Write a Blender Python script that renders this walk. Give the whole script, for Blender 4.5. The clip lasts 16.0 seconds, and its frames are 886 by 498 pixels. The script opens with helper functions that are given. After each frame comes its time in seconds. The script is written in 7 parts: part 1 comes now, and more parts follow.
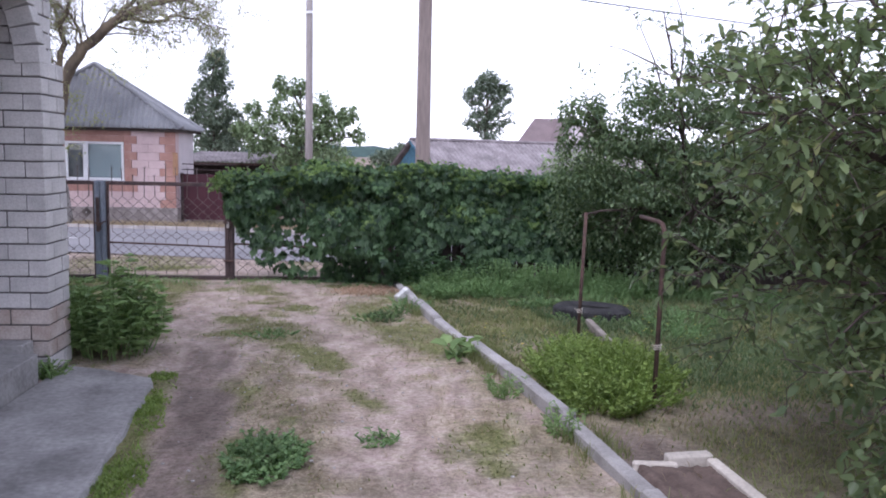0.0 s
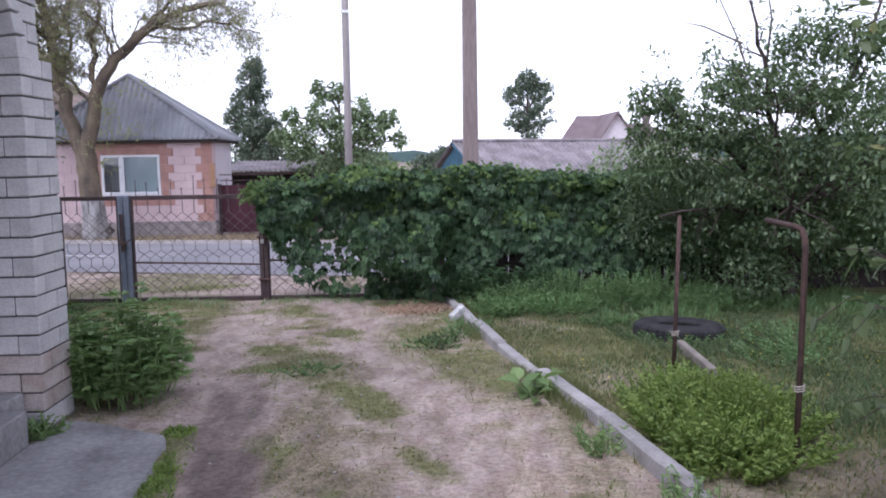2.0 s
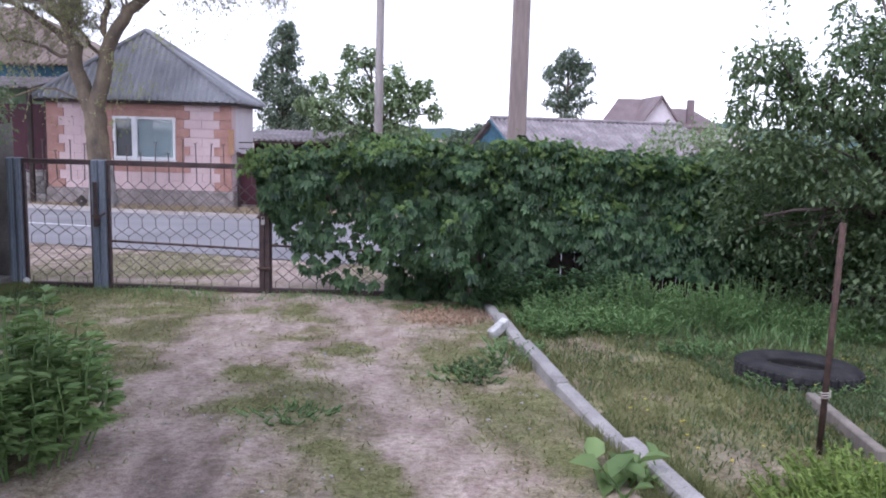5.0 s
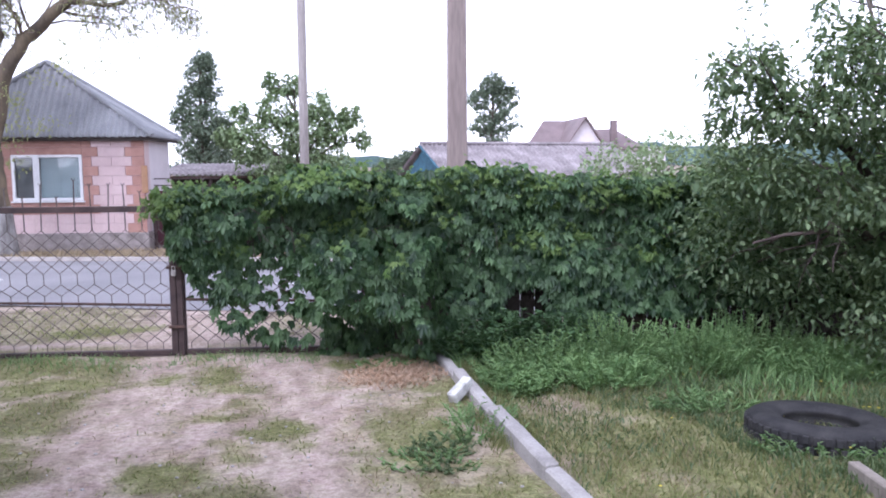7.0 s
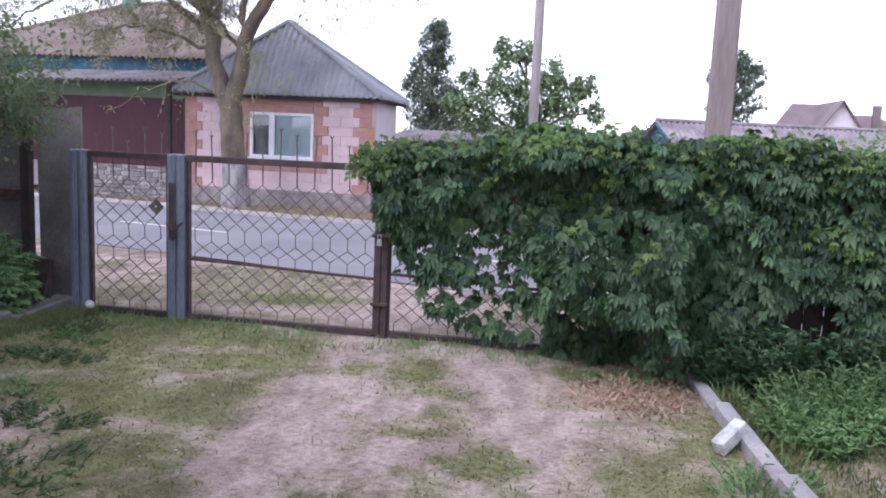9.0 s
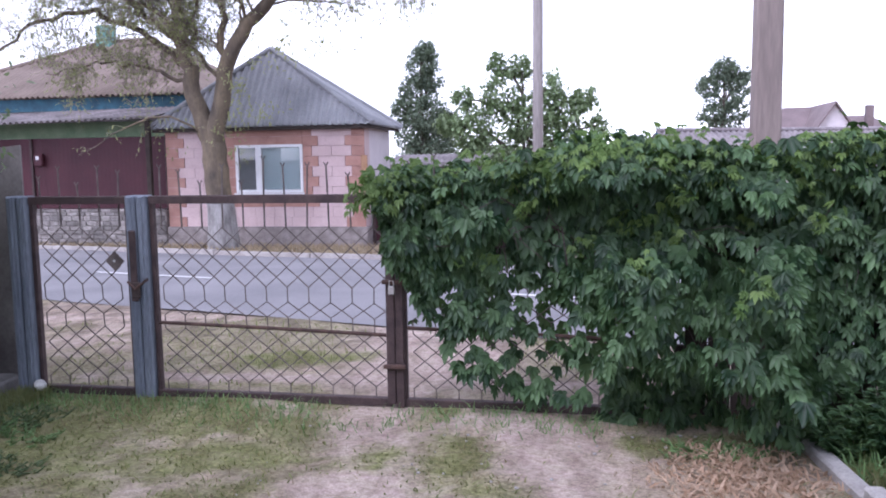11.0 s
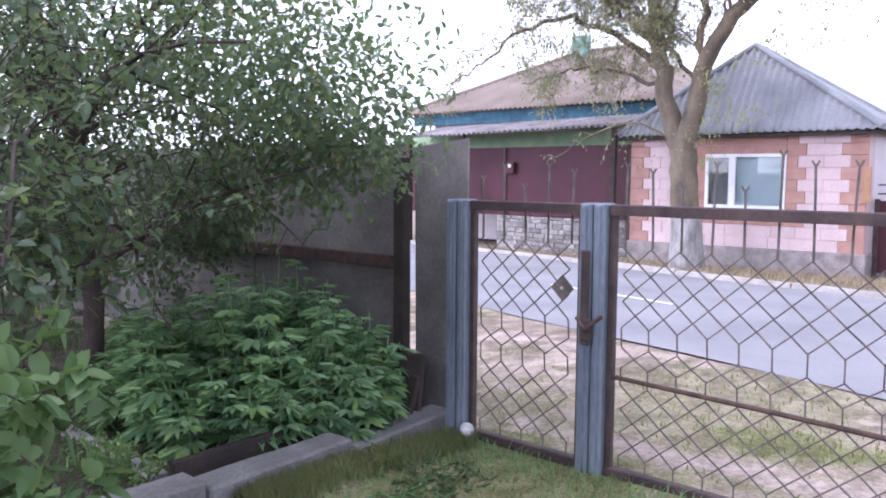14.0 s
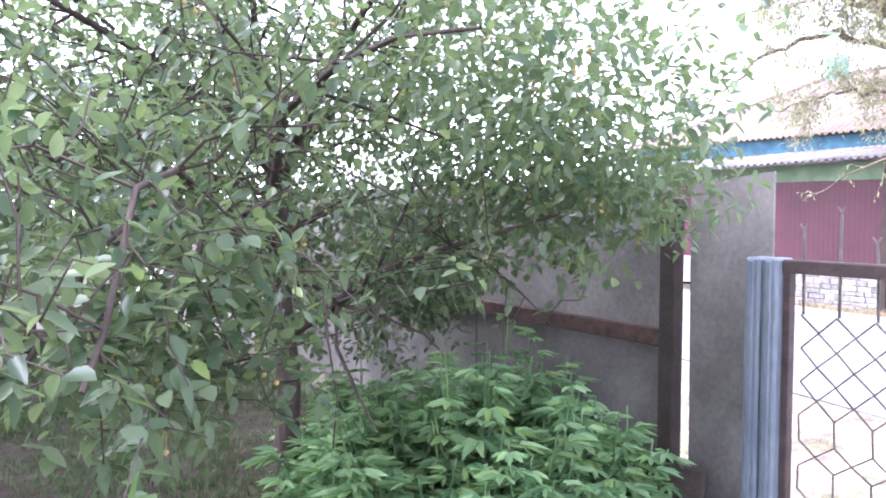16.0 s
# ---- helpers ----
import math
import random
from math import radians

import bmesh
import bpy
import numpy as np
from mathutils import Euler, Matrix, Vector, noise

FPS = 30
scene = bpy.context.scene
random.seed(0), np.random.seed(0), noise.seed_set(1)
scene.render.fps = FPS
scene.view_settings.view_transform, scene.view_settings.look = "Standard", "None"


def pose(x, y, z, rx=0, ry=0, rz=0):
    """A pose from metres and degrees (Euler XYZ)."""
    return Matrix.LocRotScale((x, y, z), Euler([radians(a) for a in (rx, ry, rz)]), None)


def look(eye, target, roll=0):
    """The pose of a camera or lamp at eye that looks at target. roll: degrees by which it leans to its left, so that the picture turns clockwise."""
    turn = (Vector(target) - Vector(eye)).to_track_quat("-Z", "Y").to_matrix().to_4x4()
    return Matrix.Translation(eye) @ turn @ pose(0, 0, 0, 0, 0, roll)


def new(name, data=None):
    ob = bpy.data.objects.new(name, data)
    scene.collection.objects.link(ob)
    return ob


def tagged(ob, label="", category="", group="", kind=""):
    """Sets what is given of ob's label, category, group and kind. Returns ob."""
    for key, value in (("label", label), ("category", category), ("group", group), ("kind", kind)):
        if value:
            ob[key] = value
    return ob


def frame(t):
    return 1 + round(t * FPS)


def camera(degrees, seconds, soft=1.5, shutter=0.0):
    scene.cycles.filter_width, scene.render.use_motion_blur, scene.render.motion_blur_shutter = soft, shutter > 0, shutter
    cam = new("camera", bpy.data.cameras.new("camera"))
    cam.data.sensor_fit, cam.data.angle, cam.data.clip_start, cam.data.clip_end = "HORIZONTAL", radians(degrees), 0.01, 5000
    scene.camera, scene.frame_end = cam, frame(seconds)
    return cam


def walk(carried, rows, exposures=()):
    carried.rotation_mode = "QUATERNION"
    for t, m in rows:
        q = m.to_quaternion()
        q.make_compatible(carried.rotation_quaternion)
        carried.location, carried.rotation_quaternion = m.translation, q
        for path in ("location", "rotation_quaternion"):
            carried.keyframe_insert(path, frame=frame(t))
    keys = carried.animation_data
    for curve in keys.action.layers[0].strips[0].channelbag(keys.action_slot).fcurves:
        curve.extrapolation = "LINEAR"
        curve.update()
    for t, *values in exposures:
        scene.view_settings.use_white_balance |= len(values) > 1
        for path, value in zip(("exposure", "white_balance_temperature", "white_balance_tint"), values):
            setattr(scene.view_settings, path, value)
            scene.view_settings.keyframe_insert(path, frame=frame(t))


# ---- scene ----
cam = camera(57.7, 16.0, soft=1.9)
PATH = [
    (0, (1.381, -0.523, 1.517), (1.551, 1.456, 1.288), 1.3),
    (0.5, (1.402, -0.229, 1.51), (1.556, 1.748, 1.25), 0.2),
    (1, (1.418, 0.033, 1.521), (1.462, 2.023, 1.321), 0.6),
    (1.5, (1.383, 0.279, 1.484), (1.445, 2.271, 1.317), 0.2),
    (2, (1.315, 0.522, 1.492), (1.379, 2.508, 1.269), -0.8),
    (2.5, (1.344, 0.78, 1.506), (1.229, 2.77, 1.347), 0.5),
    (3, (1.328, 0.988, 1.499), (1.256, 2.978, 1.321), 1.0),
    (3.5, (1.273, 1.21, 1.485), (1.364, 3.201, 1.314), 0.1),
    (3.7, (1.34, 1.394, 1.469), (1.367, 3.383, 1.259), -0.5),
    (5.8, (1.249, 2.608, 1.426), (1.247, 4.586, 1.134), 2.0),
    (6, (1.306, 2.714, 1.434), (1.326, 4.692, 1.137), 1.8),
    (6.5, (1.252, 2.959, 1.397), (1.599, 4.913, 1.149), 1.4),
    (7, (1.178, 3.203, 1.437), (1.34, 5.185, 1.227), -0.4),
    (7.5, (1.141, 3.498, 1.431), (0.934, 5.471, 1.178), 0.1),
    (8, (1.036, 3.785, 1.394), (0.815, 5.762, 1.192), -0.7),
    (8.5, (1.034, 4.116, 1.341), (0.688, 6.07, 1.09), 0.1),
    (8.7, (1.024, 4.251, 1.318), (0.558, 6.177, 1.05), 0.5),
    (9, (1.003, 4.398, 1.333), (0.637, 6.344, 1.056), 2.5),
    (9.2, (0.992, 4.468, 1.301), (0.676, 6.431, 1.086), 0.4),
    (11.3, (0.557, 5.621, 1.296), (0.181, 7.574, 1.081), -1.4),
    (11.5, (0.519, 5.733, 1.301), (0.033, 7.662, 1.102), -1.2),
    (12, (0.452, 5.977, 1.294), (-0.279, 7.826, 1.074), -0.3),
    (12.5, (0.311, 6.19, 1.264), (-0.476, 8.022, 1.107), -0.6),
    (13, (0.129, 6.406, 1.273), (-0.85, 8.139, 1.074), -1.8),
    (13.5, (-0.004, 6.644, 1.249), (-1.249, 8.195, 1.032), -0.4),
    (14, (-0.147, 6.745, 1.231), (-1.481, 8.225, 1.053), 0.4),
    (14.5, (-0.455, 6.954, 1.237), (-1.86, 8.357, 0.997), -1.2),
    (15, (-0.692, 7.158, 1.234), (-2.28, 8.363, 1.078), 0.6),
    (15.5, (-0.828, 7.207, 1.247), (-2.485, 8.321, 1.134), 0.8),
    (16, (-1.045, 7.323, 1.272), (-2.725, 8.404, 1.184), 0.3),
]
walk(cam, [(t, look(eye, target, roll)) for t, eye, target, roll in PATH],
     exposures=[(0.0, 1.02, 5650, 24), (0.7, 1.06, 5650, 24), (1.5, 1.02, 5600, 24), (2.2, 0.94, 5600, 24), (3.0, 0.88, 5600, 24), (3.5, 0.72, 5600, 24), (6.0, 1.38, 5550, 24), (7.0, 1.48, 5550, 24), (8.0, 1.2, 5550, 24), (8.5, 1.2, 5550, 24), (9.0, 1.2, 5550, 26), (11.5, 1.24, 5480, 27), (12.5, 0.98, 5400, 29), (13.0, 1.03, 5450, 28), (13.5, 1.58, 5480, 26), (14.0, 1.83, 5500, 26), (14.5, 2.14, 5550, 24), (15.0, 2.72, 5600, 22), (16.0, 3.12, 5550, 24)])

# ---- light ----
world = bpy.data.worlds.new("overcast_sky")
world.use_nodes = True
scene.world = world
wn = world.node_tree
wn.nodes.clear()
sky = wn.nodes.new("ShaderNodeTexSky")
sky.sky_type, sky.sun_disc = "NISHITA", False
sky.sun_elevation, sky.sun_rotation = radians(52), radians(215)
sky.air_density, sky.dust_density, sky.ozone_density = 1.0, 0.6, 1.0
grey = wn.nodes.new("ShaderNodeHueSaturation")
grey.inputs["Saturation"].default_value = 0.12
back = wn.nodes.new("ShaderNodeBackground")
back.inputs["Strength"].default_value = 0.15
wout = wn.nodes.new("ShaderNodeOutputWorld")
wn.links.new(sky.outputs[0], grey.inputs["Color"])
wn.links.new(grey.outputs[0], back.inputs["Color"])
wn.links.new(back.outputs[0], wout.inputs["Surface"])
sun_data = bpy.data.lights.new("sun", "SUN")
sun_data.energy, sun_data.angle, sun_data.color = 0.8, radians(25), (1.0, 0.96, 0.9)
sun = new("sun", sun_data)
sun.matrix_world = look((-10, -14, 22), (0, 0, 0))

rng = np.random.default_rng(7)


# ---- noise for scattering ----
LATTICE = np.random.default_rng(3).random((64, 64))


def vnoise(x, y, size, shift=0.0):
    """Smooth value noise, 0 to 1, with features of that size."""
    x, y = np.asarray(x, float) / size + shift, np.asarray(y, float) / size + shift * 1.7
    i, j = np.floor(x).astype(int), np.floor(y).astype(int)
    u, v = x - i, y - j
    u, v = u * u * (3 - 2 * u), v * v * (3 - 2 * v)
    a, b = LATTICE[i % 64, j % 64], LATTICE[(i + 1) % 64, j % 64]
    c, d = LATTICE[i % 64, (j + 1) % 64], LATTICE[(i + 1) % 64, (j + 1) % 64]
    return (a * (1 - u) + b * u) * (1 - v) + (c * (1 - u) + d * u) * v


def fbm(x, y, size, shift=0.0):
    return (vnoise(x, y, size, shift) * 4 + vnoise(x, y, size / 2.1, shift + 9) * 2 + vnoise(x, y, size / 4.3, shift + 17)) / 7


def smooth(a, b, x):
    t = np.clip((np.asarray(x, float) - a) / (b - a), 0, 1)
    return t * t * (3 - 2 * t)


# ---- the ground's shape and cover ----
def fall(y):
    """The even fall of the ground towards the street and beyond it."""
    return np.interp(y, [-20, 5.5, 9.9, 12.0, 18.0, 20.0, 22.0, 60.0, 400.0], [0.0, 0.0, -0.12, -0.15, -0.28, -0.36, -0.47, -0.6, -1.0])


def ground_z(x, y):
    z = fall(y)
    rough = (vnoise(x, y, 0.7) - 0.5) * 0.03 + (vnoise(x, y, 0.17, 5) - 0.5) * 0.006
    near = smooth(16, 11, y) * smooth(12, 8, np.abs(x))
    return z + rough * near


def kerb_x(y):
    return np.interp(y, [-4, 0, 2.8, 3.4, 4.2, 5.1, 6.04, 7.62, 9.7], [2.75, 2.70, 2.56, 2.50, 2.39, 2.24, 2.04, 1.81, 1.58])


def road_near(x):
    return 12.85 - 0.26 * (x + 3.2)


ROAD_WIDTH = 5.15


# soft mossy patches on the drive: middle, half width and length, turn
MOSS_PATCHES = ((0.3, 6.42, 0.36, 0.18, 0.1), (0.98, 5.4, 0.15, 0.75, 0.5), (0.6, 4.4, 0.16, 0.4, 0.1), (0.9, 4.0, 0.14, 0.25, 0.2), (0.72, 3.3, 0.14, 0.5, 0.0), (1.3, 4.4, 0.12, 0.35, 0.3), (0.16, 7.0, 0.24, 0.26, 0.1),
                (0.02, 9.05, 0.16, 0.36, 0.0), (-1.0, 8.95, 0.55, 0.28, 0.1), (-2.3, 9.0, 0.6, 0.7, 0.0), (1.38, 7.5, 0.26, 0.75, 0.15), (-1.05, 7.0, 0.3, 0.4, 0.3), (-1.6, 8.05, 0.4, 0.2, 0.0), (2.05, 3.7, 0.22, 0.4, 0.1), (1.75, 5.9, 0.16, 0.6, 0.2),
                (1.1, 9.4, 0.4, 0.2, 0.0), (0.62, 7.75, 0.16, 0.3, 0.2))


def cover(x, y):
    """Grass, straw, dark earth with orchard shade, each 0 to 1, at a place."""
    n1, n2, n3, n4 = fbm(x, y, 0.8), fbm(x, y, 0.33, 31), fbm(x, y, 2.2, 12), fbm(x, y, 0.14, 23)
    left = 0.28 - 0.17 * (y - 4.2) + (n3 - 0.5) * 0.4 + (n2 - 0.5) * 0.3
    right = 1.5 - 0.21 * (y - 4.0) + (n3 - 0.5) * 0.4 + (n2 - 0.5) * 0.3
    track = np.maximum(smooth(0.40, 0.10, np.abs(x - left)), smooth(0.40, 0.10, np.abs(x - right)))
    kx = kerb_x(y)
    lawn = smooth(-0.02, 0.1, x - kx)
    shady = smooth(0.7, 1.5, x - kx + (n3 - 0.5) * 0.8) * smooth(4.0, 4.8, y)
    near_kerb, far_left = smooth(kx - 0.8, kx - 0.2, x), smooth(-0.7, -1.6, x) * smooth(7.0, 8.2, y)
    mixed = n1 * 0.45 + n2 * 0.3 + n4 * 0.25 + 0.07 * near_kerb + 0.08 * far_left - 0.06 * smooth(6.0, 4.0, y)
    drive = (1 - 0.92 * track) * smooth(0.36, 0.62, mixed) * (0.4 + 0.6 * smooth(5.2, 6.5, y))
    for cx, cy, rx, ry, turn in MOSS_PATCHES:
        u, v = (x - cx) * math.cos(turn) + (y - cy) * math.sin(turn), (y - cy) * math.cos(turn) - (x - cx) * math.sin(turn)
        drive = np.maximum(drive, smooth(1.25, 0.45, np.hypot(u / rx, v / ry) + (n2 - 0.5) * 2.0 + (n4 - 0.5) * 1.3))
    edge_x = np.interp(y, [1.5, 3.0, 3.4, 4.05, 4.75, 4.95], [0.24, 0.2, 0.17, 0.07, 0.0, -0.06])
    drive = np.maximum(drive, smooth(0.15, 0.05, np.abs(x - edge_x) + (n2 - 0.5) * 0.12) * smooth(5.05, 4.8, y))
    grass = drive * (1 - lawn) + lawn * (0.4 + 0.6 * smooth(0.34, 0.62, n1 * 0.5 + n2 * 0.5 + 0.1 * smooth(6.5, 8.5, y) + 0.3 * shady))
    bed = lawn * smooth(4.1, 3.5, y) * smooth(3.3, 2.9, x)
    grass = grass * (1 - bed)
    straw = smooth(0.40, 0.58, n2 * 0.5 + n4 * 0.5) * (1 - 0.75 * track) * 0.75
    straw = np.maximum(straw, lawn * smooth(0.4, 0.62, 1 - n1) * 0.4 * (1 - 0.85 * shady))
    heap = smooth(0.5, 0.1, np.hypot((x - 1.2) / 1.3, y - 8.9))
    straw = np.maximum(straw, heap)
    grass = grass * (1 - heap)
    street = smooth(9.9, 10.4, y)
    way_out = smooth(0.9, 0.4, np.abs(x + 0.35 + 0.15 * (y - 10)))
    verge = smooth(0.50, 0.60, n3 * 0.5 + n1 * 0.3 + n4 * 0.2) * 0.8
    grass = grass * (1 - street) + verge * 0.75 * (1 - way_out) * street
    straw = straw * (1 - street) + street * (0.10 + 0.55 * smooth(0.35, 0.65, n2)) * (1 - 0.8 * way_out)
    plot = smooth(1.2, 0.5, np.hypot((x + 1.5) / 0.5, (y - 10.9) / 0.35) + (n2 - 0.5) * 1.5)
    grass = np.maximum(grass, plot * street)
    grass = np.maximum(grass, street * smooth(-1.9, -2.6, x) * smooth(12.6, 11.8, y) * (0.12 + 0.4 * smooth(0.45, 0.62, n2)))
    sand = street * smooth(0.16, 0.06, np.abs(y - 10.4 - 0.04 * x + (n2 - 0.5) * 0.15)) * smooth(-2.6, -2.2, x)
    grass, straw = grass * (1 - sand), straw * (1 - sand)
    rut = np.interp(y, [0, 3.2, 4.2, 5.2, 6.6], [0.75, 0.5, 0.36, 0.23, -0.02]) + (n2 - 0.5) * 0.14
    dark = smooth(0.27, 0.11, np.abs(x - rut)) * smooth(6.6, 5.0, y) * np.clip(0.55 + 0.6 * smooth(0.34, 0.54, n1 * 0.4 + n2 * 0.6), 0, 1)
    grass = grass * (1 - 0.9 * dark)
    straw = straw * (1 - 0.9 * dark)
    dark = np.maximum(dark * 0.78, 0.30 * smooth(0.5, 0.68, n1 * 0.5 + n2 * 0.5) * (1 - lawn) * smooth(9.9, 9.0, y))
    churned = street * smooth(11.2, 11.8, y) * smooth(0.38, 0.6, n2 * 0.5 + n4 * 0.5) * 0.55
    dark = np.maximum(dark, churned * smooth(13.6, 12.8, y))
    dark = np.maximum(dark, smooth(16.5, 17.5, y) * 0.35)
    # shade under the orchard trees, put into the ground colour along with its soil
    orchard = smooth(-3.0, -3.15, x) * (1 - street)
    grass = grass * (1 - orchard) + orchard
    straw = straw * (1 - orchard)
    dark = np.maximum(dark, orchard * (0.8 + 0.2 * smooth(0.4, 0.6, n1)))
    # an oval of darker ground around the cherry bush, and the dug bed
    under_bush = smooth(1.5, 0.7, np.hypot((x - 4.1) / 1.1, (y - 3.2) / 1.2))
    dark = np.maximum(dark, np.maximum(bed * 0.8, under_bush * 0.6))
    return np.clip(grass, 0, 1), np.clip(straw, 0, 1), np.clip(dark, 0, 1)


# ---- materials ----
def material(name, colors, rough=0.8, scale=6.0, fine=60.0, bump=0.15, metal=0.0, fine_mix=0.35, vary=0.0, coat=0.0, stretch=None):
    """Two colours in broad patches, a fine grain over them, and relief from the same grain."""
    m = bpy.data.materials.new(name)
    m.use_nodes = True
    nt = m.node_tree
    nodes, link = nt.nodes, nt.links.new
    bsdf = nodes["Principled BSDF"]
    coord = nodes.new("ShaderNodeTexCoord")
    spot = coord.outputs["Object"]
    if stretch:
        mapping = nodes.new("ShaderNodeMapping")
        mapping.inputs["Scale"].default_value = stretch
        link(spot, mapping.inputs["Vector"])
        spot = mapping.outputs[0]
    broad = nodes.new("ShaderNodeTexNoise")
    broad.inputs["Scale"].default_value, broad.inputs["Detail"].default_value = scale, 5
    grain = nodes.new("ShaderNodeTexNoise")
    grain.inputs["Scale"].default_value, grain.inputs["Detail"].default_value = fine, 4
    link(spot, broad.inputs["Vector"]), link(spot, grain.inputs["Vector"])
    ramp = nodes.new("ShaderNodeValToRGB")
    ramp.color_ramp.elements[0].position, ramp.color_ramp.elements[1].position = 0.32, 0.68
    ramp.color_ramp.elements[0].color, ramp.color_ramp.elements[1].color = (*colors[0], 1), (*colors[1], 1)
    link(broad.outputs["Fac"], ramp.inputs[0])
    mix = nodes.new("ShaderNodeMix")
    mix.data_type, mix.blend_type = "RGBA", "OVERLAY"
    mix.inputs[0].default_value = fine_mix
    link(ramp.outputs[0], mix.inputs[6]), link(grain.outputs["Fac"], mix.inputs[7])
    last = mix.outputs[2]
    if vary:
        info = nodes.new("ShaderNodeObjectInfo")
        hsv = nodes.new("ShaderNodeHueSaturation")
        span = nodes.new("ShaderNodeMapRange")
        span.inputs[3].default_value, span.inputs[4].default_value = 1 - vary, 1 + vary
        link(info.outputs["Random"], span.inputs[0]), link(span.outputs[0], hsv.inputs["Value"])
        link(last, hsv.inputs["Color"])
        last = hsv.outputs[0]
    link(last, bsdf.inputs["Base Color"])
    relief = nodes.new("ShaderNodeBump")
    relief.inputs["Strength"].default_value, relief.inputs["Distance"].default_value = bump, 0.01
    link(grain.outputs["Fac"], relief.inputs["Height"])
    link(relief.outputs[0], bsdf.inputs["Normal"])
    bsdf.inputs["Roughness"].default_value, bsdf.inputs["Metallic"].default_value = rough, metal
    bsdf.inputs["Coat Weight"].default_value = coat
    bsdf.inputs["Specular IOR Level"].default_value = 0.3
    return m


def leaf_material(name, dark, light, through_colour, rough=0.5, odd=None, share=0.0, thinness=0.3):
    """Leaves: colour by leaf, a thin surface that lets light through."""
    m = bpy.data.materials.new(name)
    m.use_nodes = True
    nt = m.node_tree
    nodes, link = nt.nodes, nt.links.new
    bsdf, out = nodes["Principled BSDF"], nodes["Material Output"]
    geo = nodes.new("ShaderNodeNewGeometry")
    ramp = nodes.new("ShaderNodeValToRGB")
    ramp.color_ramp.elements[0].color, ramp.color_ramp.elements[1].color = (*dark, 1), (*light, 1)
    ramp.color_ramp.elements[1].position = 1.0 - share if odd else 1.0
    if odd:
        e = ramp.color_ramp.elements.new(1.0)
        e.color = (*odd, 1)
    link(geo.outputs["Random Per Island"], ramp.inputs[0])
    coord = nodes.new("ShaderNodeTexCoord")
    patch = nodes.new("ShaderNodeTexNoise")
    patch.inputs["Scale"].default_value, patch.inputs["Detail"].default_value = 2.2, 3
    link(coord.outputs["Object"], patch.inputs["Vector"])
    hsv = nodes.new("ShaderNodeHueSaturation")
    span = nodes.new("ShaderNodeMapRange")
    span.inputs[1].default_value, span.inputs[2].default_value = 0.3, 0.7
    span.inputs[3].default_value, span.inputs[4].default_value = 0.72, 1.3
    link(patch.outputs["Fac"], span.inputs[0]), link(span.outputs[0], hsv.inputs["Value"])
    link(ramp.outputs[0], hsv.inputs["Color"])
    link(hsv.outputs[0], bsdf.inputs["Base Color"])
    bsdf.inputs["Roughness"].default_value = rough
    bsdf.inputs["Specular IOR Level"].default_value = 0.35
    thin = nodes.new("ShaderNodeBsdfTranslucent")
    thin.inputs["Color"].default_value = (*through_colour, 1)
    mix = nodes.new("ShaderNodeMixShader")
    mix.inputs[0].default_value = thinness
    link(bsdf.outputs[0], mix.inputs[1]), link(thin.outputs[0], mix.inputs[2]), link(mix.outputs[0], out.inputs["Surface"])
    return m


